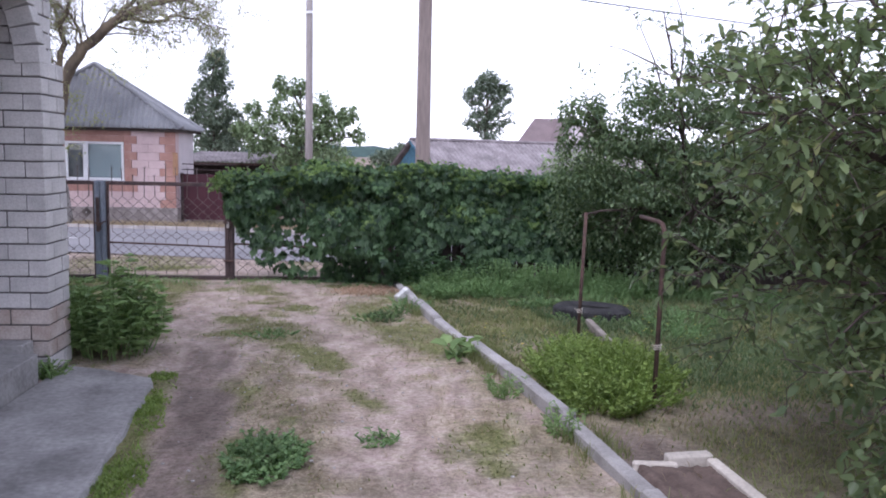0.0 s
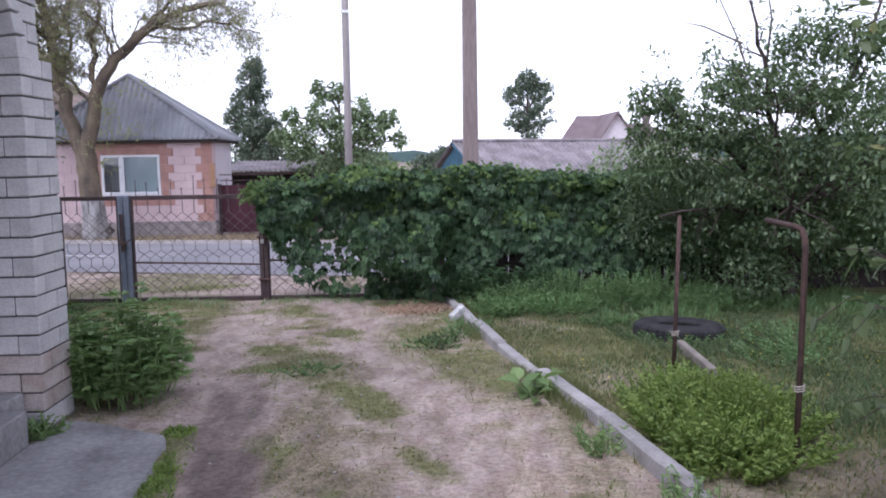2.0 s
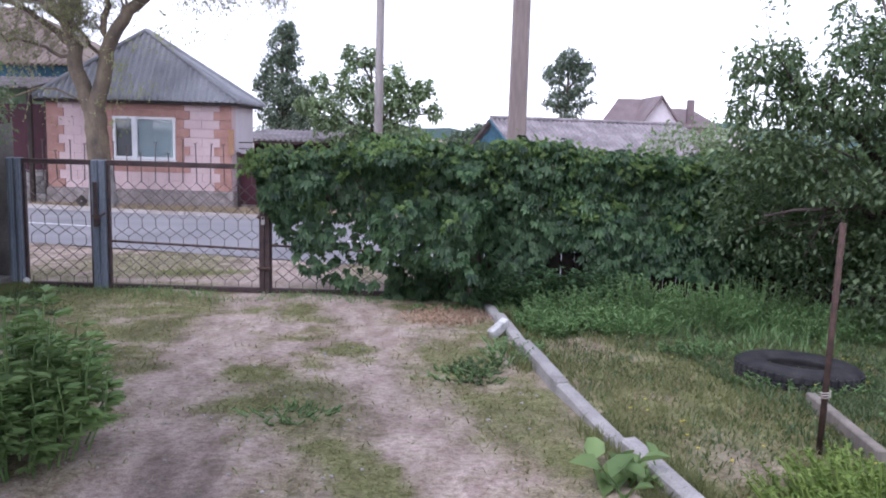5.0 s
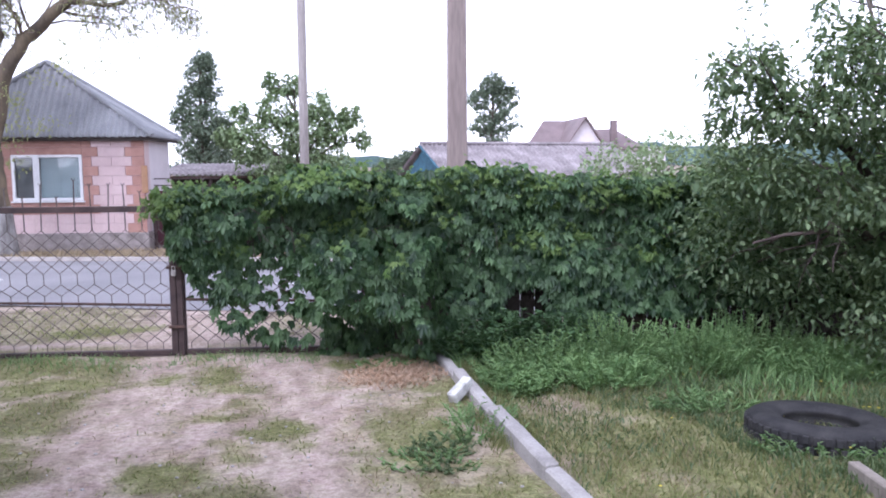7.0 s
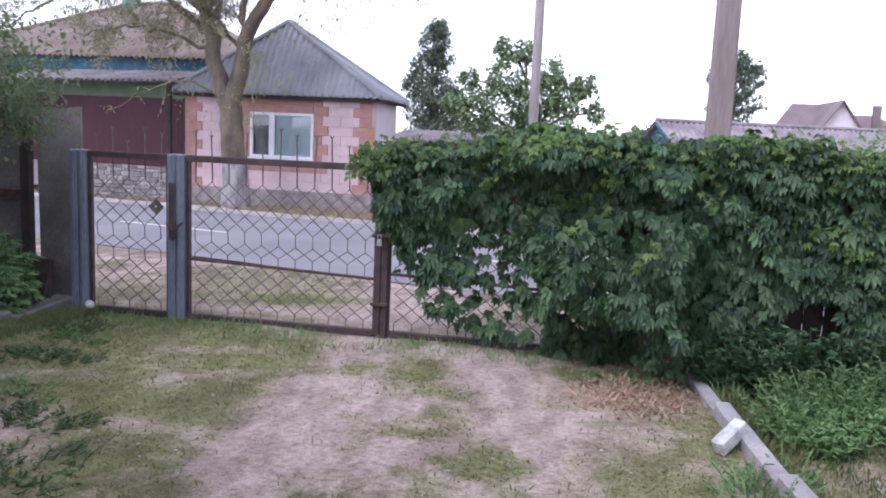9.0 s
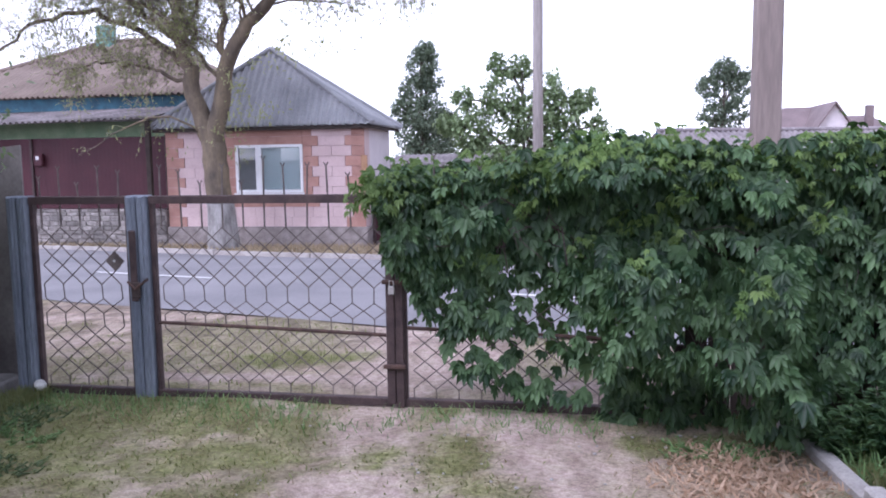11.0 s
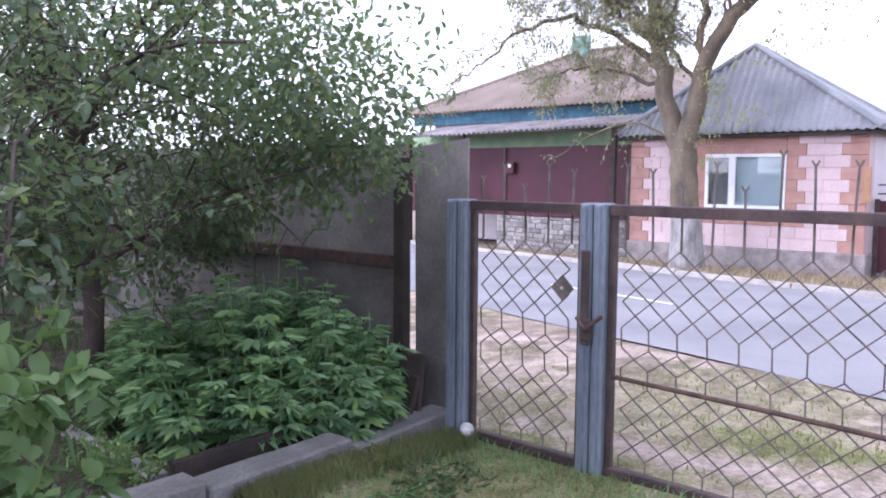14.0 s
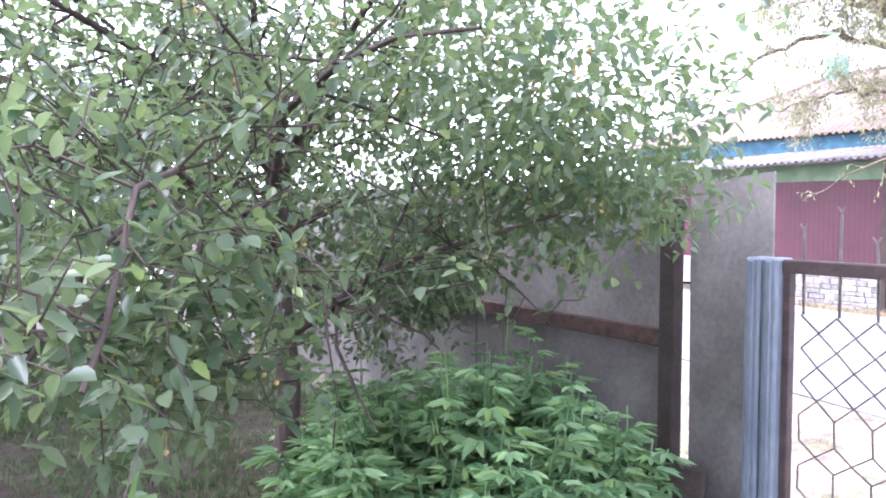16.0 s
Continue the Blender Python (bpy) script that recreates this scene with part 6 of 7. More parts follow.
herb("weed_tuft", "small weed tuft at the kerb", 2.45, 3.75, 0.08, 0.14, 0.16, 24, 8, 0.05, 0.3, WEED, 54)
herb("weed_tuft", "small weed tuft at the kerb", 2.22, 4.45, 0.07, 0.1, 0.16, 18, 8, 0.06, 0.22, WEED, 55)
herb("weed_tuft", "small green weed tuft on the drive", 1.42, 3.65, 0.08, 0.06, 0.06, 16, 6, 0.05, 0.3, LUSH, 56)
herb("weed_tuft", "bluish weed patch beside the kerb", 1.75, 7.6, 0.2, 0.3, 0.12, 60, 9, 0.04, 0.28, LUSH, 57)
herb("nettle_patch", "tall green weeds under the hedge", 2.35, 9.35, 0.6, 0.25, 0.40, 120, 9, 0.075, 0.42, CREEPER, 58, 5, spread=0.7, rise=0.7)
for k, (x, y, rx, ry, hh) in enumerate(((2.35, 8.9, 0.35, 0.3, 0.26), (2.95, 9.05, 0.4, 0.3, 0.36), (3.5, 8.85, 0.35, 0.3, 0.34), (3.95, 9.1, 0.4, 0.3, 0.36), (2.1, 8.45, 0.2, 0.25, 0.16), (2.75, 8.5, 0.3, 0.2, 0.2), (4.4, 8.6, 0.4, 0.3, 0.25))):
    herb("weed_patch", "feathery pale green weeds under the hedge", x, y, rx, ry, hh * 1.1, 150, 15, 0.055, 0.26, LUSH, 90 + k, lean=0.5)
for k, (x, y, rx, ry, hh) in enumerate(((4.4, 7.0, 0.4, 0.35, 0.14), (4.0, 6.3, 0.3, 0.3, 0.13), (3.15, 7.9, 0.25, 0.15, 0.10), (3.5, 7.0, 0.3, 0.12, 0.10))):
    herb("weed_patch", "low green weeds round the old tyre", x, y, rx, ry, hh, 80, 9, 0.045, 0.35, LUSH, 110 + k)
for k, (x, y) in enumerate(((1.45, 7.1), (1.2, 9.3), (-2.3, 9.0), (-1.9, 7.9), (0.5, 6.2), (-2.5, 8.2))):
    herb("weed_tuft", "bluish low weed tuft on the drive", x, y, 0.2, 0.14, 0.05, 40, 6, 0.035, 0.35, LUSH, 120 + k)
for k, (x, y, rx, ry) in enumerate(((-1.15, 6.95, 0.24, 0.3), (-1.5, 7.6, 0.24, 0.14), (-2.15, 8.55, 0.28, 0.12), (1.5, 7.25, 0.14, 0.26), (-2.5, 9.3, 0.2, 0.2))):
    herb("weed_patch", "low dark green weeds on the drive", x, y, rx, ry, 0.04, 90, 6, 0.035, 0.36, DARK_SHADED_GREEN, 140 + k)
herb("weed_tuft", "low weeds inside the flower bed kerb", -3.5, 8.35, 0.3, 0.12, 0.12, 60, 9, 0.045, 0.4, WEED, 61)
herb("weed_tuft", "low weeds beside the porch step", -0.72, 4.82, 0.05, 0.06, 0.16, 18, 8, 0.05, 0.4, WEED, 62)


# ---- trees and shrubs ----
def street_tree():
    t = thing("street_tree", "old forked street tree with a whitewashed foot and thin drooping foliage", "tree", -6.45, 20.2, -0.37)
    bm = bmesh.new()
    foot = [(-6.45, 20.2, -0.6), (-6.46, 20.2, 0.0), (-6.48, 20.2, 0.45), (-6.5, 20.2, 0.62)]
    tube(bm, foot, [0.36, 0.29, 0.265, 0.26], 14, cap=False)
    child(t, part("painted_foot", bm, WHITEWASH, None, "flaking whitewashed foot of the trunk", flat=False))
    sk = Skeleton(11)
    sk.thin, sk.more, sk.finest = 0.24, 0.7, 0.0045
    sk.stroke([(-6.49, 20.2, 0.55), (-6.55, 20.2, 1.2), (-6.6, 20.2, 1.75)], 0.255, 0.24, 0)
    a = [(-6.6, 20.2, 1.7), (-6.85, 20.2, 2.3), (-7.05, 20.15, 3.3), (-7.2, 20.1, 4.4), (-7.3, 20.0, 5.4), (-7.6, 20.0, 6.4)]
    b = [(-6.55, 20.2, 1.7), (-6.3, 20.1, 2.7), (-6.1, 20.0, 3.4), (-5.5, 19.9, 4.05), (-4.8, 19.8, 4.6), (-4.0, 19.7, 5.0), (-3.1, 19.6, 5.1)]
    sk.stroke(a, 0.19, 0.07, 20, 1.5, 0.12, 2, 0.2, 0.4)
    sk.stroke(b, 0.19, 0.05, 22, 1.4, 0.15, 2, 0.2, 0.4)
    for pts, r in (
        ([(-7.05, 20.15, 3.2), (-7.9, 20.0, 3.9), (-8.9, 19.9, 4.3), (-10.0, 19.8, 4.1), (-11.2, 19.8, 3.4), (-11.9, 19.8, 3.0)], 0.07),
        ([(-7.1, 20.1, 3.6), (-8.2, 19.6, 4.6), (-9.6, 19.3, 5.2), (-10.8, 19.2, 5.3)], 0.06),
        ([(-6.95, 20.15, 2.9), (-8.0, 20.4, 3.2), (-9.2, 20.6, 3.4), (-10.4, 20.6, 3.2)], 0.045),
        ([(-6.2, 20.05, 3.1), (-6.1, 19.8, 4.3), (-5.8, 19.7, 5.4), (-5.5, 19.6, 6.3)], 0.08),
        ([(-4.8, 19.8, 4.6), (-4.0, 19.5, 4.5), (-3.1, 19.4, 4.7), (-2.2, 19.4, 4.4)], 0.05),
        ([(-5.2, 19.85, 4.3), (-4.3, 20.2, 5.4), (-3.2, 20.4, 6.0), (-2.2, 20.5, 5.8)], 0.06),
        ([(-7.1, 20.1, 3.8), (-8.0, 19.8, 4.6), (-9.0, 19.6, 5.0), (-10.2, 19.5, 4.8)], 0.05),
        ([(-7.2, 20.1, 4.3), (-8.0, 20.3, 5.6), (-9.0, 20.4, 6.2)], 0.05),
        ([(-6.3, 20.1, 2.9), (-7.2, 19.7, 4.1), (-8.2, 19.4, 4.9), (-9.4, 19.3, 4.6)], 0.045),
        ([(-7.0, 20.1, 3.1), (-6.6, 19.8, 4.2), (-6.7, 19.7, 5.2)], 0.045),
        ([(-7.2, 20.1, 4.4), (-6.5, 19.8, 5.3), (-5.9, 19.5, 6.2)], 0.06),
        ([(-7.3, 20.0, 5.2), (-8.4, 19.8, 6.2), (-9.6, 19.6, 6.6)], 0.06),
    ):
        sk.stroke(pts, r, 0.010, 27, 0.9, 0.1, 2, 0.3, 0.12)
    sk.stroke([(-6.62, 20.15, 1.8), (-7.3, 19.6, 2.3), (-8.1, 19.3, 1.9), (-8.8, 19.2, 1.5)], 0.03, 0.008, 9, 0.6, 0.2, 1, 0.25, 0.3)
    sk.wood("trunk", MOSSY_BARK, t, 10, thick=(0.018, 9.0))
    tagged(sk.wood("twig", TWIG, t, label="pale brown fine twigs", thick=(0.0, 0.018)), kind="stuff")
    pos, way = sk.leaf_spots(8.5)
    foliage("crown", pos, way, 0.07, 0.028, WILLOW, t, "thin grey-green drooping leaves", hang=0.5)
    for cc, rr, n in (((-5.5, 19.6, 2.7), (0.9, 0.4, 0.8), 520), ((-6.1, 19.8, 1.7), (0.45, 0.3, 0.5), 200), ((-7.3, 19.7, 2.1), (0.8, 0.4, 0.7), 90), ((-4.6, 19.6, 3.6), (0.9, 0.5, 0.5), 420)):
        p, d = clump(cc, rr, n, 0.1, 0.45, 0.5)
        foliage("crown", p, d, 0.08, 0.032, WILLOW, t, "thin grey-green drooping leaves", hang=0.5)
    return sk


street_tree()


def cherry_tree():
    t = thing("cherry_tree", "spreading cherry tree with dark bark and unripe fruit", "tree", -4.55, 8.7, -0.1)
    sk = Skeleton(31)
    sk.stroke([(-4.55, 8.7, -0.15), (-4.5, 8.7, 0.3), (-4.6, 8.72, 0.9), (-4.77, 8.76, 1.45)], 0.062, 0.05, 0)
    limbs = (
        ([(-4.77, 8.76, 1.45), (-4.95, 8.75, 1.75), (-5.3, 8.7, 2.3), (-5.6, 8.6, 2.9)], 0.042),
        ([(-4.75, 8.76, 1.4), (-4.3, 8.75, 1.75), (-3.75, 8.72, 2.05), (-3.2, 8.7, 2.25)], 0.03),
        ([(-4.55, 8.72, 0.7), (-4.0, 8.8, 0.95), (-3.5, 8.9, 1.15), (-3.0, 9.0, 1.3)], 0.028),
        ([(-4.6, 8.72, 0.9), (-4.2, 8.5, 1.3), (-3.6, 8.35, 1.62), (-3.0, 8.3, 1.72), (-2.55, 8.35, 1.70)], 0.026),
        ([(-4.77, 8.76, 1.45), (-4.6, 8.3, 1.8), (-4.3, 7.8, 2.05), (-3.9, 7.3, 2.1)], 0.03),
        ([(-4.7, 8.74, 1.2), (-4.5, 8.2, 1.4), (-4.1, 7.6, 1.5), (-3.6, 7.1, 1.35), (-3.2, 6.85, 1.2)], 0.028),
        ([(-4.9, 8.75, 1.7), (-5.2, 8.3, 2.0), (-5.4, 7.7, 2.2), (-5.3, 7.0, 2.3)], 0.03),
        ([(-4.75, 8.75, 1.35), (-5.3, 8.4, 1.5), (-5.7, 7.9, 1.5), (-5.9, 7.3, 1.3)], 0.028),
        ([(-4.8, 8.78, 1.5), (-4.6, 9.2, 2.0), (-4.3, 9.5, 2.4), (-3.8, 9.7, 2.6)], 0.03),
        ([(-4.95, 8.75, 1.75), (-4.6, 8.6, 2.4), (-4.2, 8.4, 2.9)], 0.03),
        ([(-4.85, 8.78, 1.6), (-5.6, 9.1, 2.0), (-6.3, 9.3, 2.2), (-7.0, 9.3, 2.1)], 0.03),
        ([(-4.65, 8.73, 1.0), (-5.2, 9.0, 1.3), (-5.9, 9.2, 1.4), (-6.5, 9.2, 1.3)], 0.026),
        ([(-4.65, 8.73, 1.0), (-4.1, 8.3, 1.25), (-3.5, 8.0, 1.2), (-3.0, 7.8, 0.95), (-2.75, 7.7, 0.65)], 0.02),
        ([(-4.1, 8.3, 1.25), (-3.3, 7.95, 1.38), (-2.8, 7.72, 1.38), (-2.5, 7.6, 1.22), (-2.4, 7.55, 0.98)], 0.013),
        ([(-3.3, 7.95, 1.38), (-2.95, 7.62, 1.25), (-2.8, 7.45, 0.98)], 0.01),
        ([(-4.3, 7.8, 2.05), (-3.7, 7.6, 2.3), (-3.1, 7.6, 2.2), (-2.7, 7.7, 1.95)], 0.016),
    )
    for pts, r in limbs:
        sk.stroke(pts, r, 0.006, 11, 0.62, 0.16, 2, 0.15, 0.22)
    sk.wood("trunk", DARK_BARK, t, 8, least=0.74)
    pos, way = sk.leaf_spots(34)
    pp, dd = [pos], [way]
    for cc, rr, n in (((-4.5, 8.6, 2.2), (1.3, 0.9, 0.7), 2400), ((-2.75, 7.66, 1.05), (0.32, 0.26, 0.28), 300), ((-3.3, 7.9, 1.15), (0.4, 0.35, 0.35), 600), ((-3.3, 8.7, 1.8), (0.8, 0.7, 0.5), 1500), ((-5.6, 8.2, 2.0), (1.2, 0.9, 0.8), 2200), ((-3.8, 7.8, 1.7), (0.8, 0.5, 0.5), 450),
                      ((-3.2, 9.3, 1.75), (0.8, 0.45, 0.45), 1100), ((-3.0, 7.8, 0.85), (0.36, 0.4, 0.42), 650), ((-4.9, 7.7, 1.2), (0.9, 0.6, 0.6), 700), ((-6.6, 8.6, 1.6), (1.2, 0.9, 1.1), 2400),
                      ((-2.75, 8.7, 1.65), (0.45, 0.5, 0.36), 700), ((-4.0, 8.9, 2.7), (1.3, 0.8, 0.4), 700), ((-3.5, 9.5, 1.35), (0.8, 0.3, 0.36), 1500), ((-4.8, 9.4, 1.4), (0.9, 0.4, 0.5), 1400), ((-3.1, 8.9, 2.3), (0.7, 0.7, 0.35), 550), ((-3.2, 9.2, 1.32), (0.6, 0.4, 0.28), 1100), ((-2.85, 9.1, 1.5), (0.4, 0.5, 0.3), 700), ((-3.9, 9.1, 1.1), (0.5, 0.35, 0.25), 900), ((-5.0, 9.5, 0.75), (0.8, 0.25, 0.4), 1700), ((-4.55, 9.6, 1.0), (0.5, 0.2, 0.3), 900), ((-5.4, 8.5, 1.9), (1.2, 0.5, 0.6), 1900), ((-4.4, 9.2, 2.3), (1.0, 0.4, 0.4), 900), ((-6.2, 9.4, 0.8), (0.8, 0.3, 0.5), 1500), ((-5.6, 9.3, 1.3), (0.8, 0.4, 0.5), 1200), ((-4.5, 9.3, 0.95), (0.55, 0.35, 0.4), 1100), ((-5.4, 8.9, 0.85), (0.7, 0.4, 0.5), 1300), ((-6.2, 8.0, 1.2), (0.9, 0.6, 0.6), 1200)):
        p, d = clump(cc, rr, n, 0.25, 0.3, 0.35)
        pp.append(p), dd.append(d)
    for cc, rr, n in (((-4.2, 9.2, 1.75), (1.2, 0.4, 0.45), 2000), ((-4.2, 9.3, 1.2), (0.4, 0.3, 0.3), 600), ((-3.5, 9.2, 1.45), (0.5, 0.4, 0.22), 600), ((-5.6, 9.0, 1.8), (1.2, 0.4, 0.55), 2200), ((-6.9, 8.6, 1.5), (1.0, 0.5, 0.8), 1800)):
        p, d = clump(cc, rr, n, 0.2, 0.12, 0.35)
        pp.append(p), dd.append(d)
    pos, way = np.concatenate(pp), np.concatenate(dd)
    keep = ~((pos[:, 2] < 0.9) & (pos[:, 1] > 8.7) & (pos[:, 0] > -4.4)) & ~((pos[:, 2] < 0.66 + 0.2 * vnoise(pos[:, 0], pos[:, 1], 0.35)) & (pos[:, 1] < 8.75))
    pos, way = pos[keep], way[keep]
    front = pos[:, 1] < 8.05
    foliage("crown", pos[front], way[front], 0.05, 0.03, CHERRY, t, "pointed green leaves", hang=0.12, rounded=True)
    foliage("crown", pos[~front], way[~front], 0.044, 0.026, CHERRY, t, "pointed green leaves", hang=0.15, rounded=True)
    # fruit in small bunches
    pick = rng.choice(len(pos), 260, replace=False)
    bm = bmesh.new()
    for i in pick:
        p = Vector(pos[i])
        for k in range(2):
            q = p + Vector((rng.normal(0, 0.012), rng.normal(0, 0.012), -0.03 - 0.02 * k))
            tube(bm, [p, q], 0.001, 3, cap=False)
            bmesh.ops.create_icosphere(bm, subdivisions=1, radius=0.0065, matrix=Matrix.Translation(q))
    child(t, part("fruit", bm, FRUIT, None, "small yellow-green unripe cherries"))


cherry_tree()


def young_shoot():
    """The near sapling at the foot of the cherry."""
    t = thing("sapling", "young cherry shoots with large fresh leaves", "sapling", -2.08, 7.40, -0.05)
    sk = Skeleton(44)
    for k in range(5):
        a = k * 1.26
        x, y = -2.08 + 0.07 * math.cos(a), 7.40 + 0.07 * math.sin(a)
        sk.stroke([(x, y, -0.1), (x + 0.06 * math.cos(a), y + 0.06 * math.sin(a), 0.62), (x + 0.07 * math.cos(a), y + 0.07 * math.sin(a), 0.84 + 0.06 * (k % 3))], 0.008, 0.003, 9, 0.15, 0.0, 1)
    sk.wood("stem", DARK_BARK, t)
    pos, way = sk.leaf_spots(66)
    foliage("leaves", pos, way, 0.072, 0.043, SHOOT, t, hang=0.0, rounded=True)


young_shoot()


def plum_thicket():
    t = thing("plum_tree", "dense dark green plum tree over the hedge corner", "tree", 5.3, 8.9, -0.1)
    sk = Skeleton(51)
    sk.stroke([(5.3, 8.9, -0.15), (5.25, 8.9, 0.5), (5.1, 8.85, 1.0)], 0.08, 0.07, 0)
    for pts, r in (
        ([(5.1, 8.85, 1.0), (4.6, 8.8, 1.5), (4.1, 8.75, 1.85), (3.6, 8.7, 2.15)], 0.045),
        ([(5.1, 8.85, 1.0), (5.0, 8.8, 1.9), (4.8, 8.7, 2.6), (4.6, 8.6, 3.2)], 0.05),
        ([(5.15, 8.87, 0.9), (5.6, 8.8, 1.8), (5.9, 8.6, 2.7), (6.0, 8.5, 3.4)], 0.05),
        ([(5.2, 8.88, 0.7), (4.6, 8.6, 0.95), (4.2, 8.45, 1.0), (3.7, 8.5, 0.9)], 0.035),
        ([(5.2, 8.88, 0.6), (4.9, 8.2, 0.9), (4.7, 7.7, 1.1)], 0.035),
        ([(5.2, 8.88, 0.8), (5.6, 8.2, 1.3), (5.8, 7.5, 1.7)], 0.04),
        ([(5.1, 8.86, 1.2), (4.8, 8.2, 1.7), (4.6, 7.8, 2.1)], 0.03),
        ([(5.3, 8.88, 0.9), (6.2, 9.0, 1.5), (7.0, 9.0, 2.0)], 0.04),
    ):
        sk.stroke(pts, r, 0.008, 9, 0.6, 0.05, 2, 0.15, 0.25)
    sk.wood("trunk", DARK_BARK, t, 8)
    pos, way = sk.leaf_spots(20)
    foliage("crown", pos, way, 0.06, 0.03, PLUM, t, "small dark green leaves", hang=0.3)
    pp, dd = [], []
    for c, r, n in (((4.6, 8.6, 1.15), (0.7, 0.55, 0.22), 2600), ((3.9, 8.75, 1.35), (0.55, 0.4, 0.22), 1700), ((4.3, 8.7, 1.75), (0.7, 0.5, 0.24), 2600), ((5.2, 8.5, 1.55), (0.8, 0.6, 0.25), 3000),
                    ((4.9, 8.6, 2.15), (0.8, 0.6, 0.25), 2800), ((5.7, 8.5, 2.0), (0.8, 0.6, 0.28), 2800), ((5.6, 8.6, 2.6), (0.7, 0.5, 0.25), 2000), ((3.75, 8.7, 2.05), (0.32, 0.3, 0.2), 650),
                    ((6.4, 8.6, 1.6), (1.0, 1.0, 1.5), 7000), ((5.9, 7.5, 1.4), (0.9, 0.7, 0.9), 4600), ((5.5, 8.9, 0.7), (0.9, 0.5, 0.6), 3000), ((4.5, 9.1, 0.6), (0.6, 0.35, 0.5), 2200),
                    ((3.9, 9.1, 0.9), (0.45, 0.3, 0.5), 1700), ((5.0, 8.4, 0.75), (0.6, 0.4, 0.18), 1500), ((4.75, 8.4, 0.3), (0.4, 0.3, 0.3), 800)):
        p, d = clump(c, r, n, 0.3, 0.22, 0.3)
        pp.append(p), dd.append(d)
    for sx, low_z, high_z in ((4.29, 1.9, 2.66), (3.9, 1.7, 2.3), (4.55, 2.1, 2.5), (5.2, 2.3, 3.0), (5.45, 2.4, 3.1), (3.55, 1.5, 1.95), (5.0, 2.3, 2.75)):
        p, d = clump((sx, 8.65, (low_z + high_z) / 2), (0.11, 0.11, (high_z - low_z) / 1.8), 240, 0.2)
        pp.append(p), dd.append(d)
    for sx, sy, n in ((8.2, 9.0, 4000), (9.6, 9.2, 4000)):
        p, d = clump((sx, sy, 1.3), (1.0, 0.7, 1.4), n, 0.3, 0.2, 0.4)
        pp.append(p), dd.append(d)
    p, d = np.concatenate(pp), np.concatenate(dd)
    keep = p[:, 2] > 0.02
    foliage("crown", p[keep], d[keep], 0.055, 0.029, PLUM, t, "small dark green leaves", hang=0.35)
    sk = Skeleton(52)
    for pts in ([(4.7, 8.7, 2.3), (4.5, 8.65, 2.9), (4.15, 8.6, 3.3)], [(4.9, 8.75, 2.4), (4.95, 8.7, 3.1), (4.7, 8.7, 3.6)], [(4.6, 8.65, 2.6), (4.2, 8.6, 2.75), (3.9, 8.6, 2.85)]):
        sk.stroke(pts, 0.014, 0.003, 3, 0.25, -0.05, 1)
    sk.wood("bare_twig", BARK, t, 5, label="dead grey twigs")


plum_thicket()


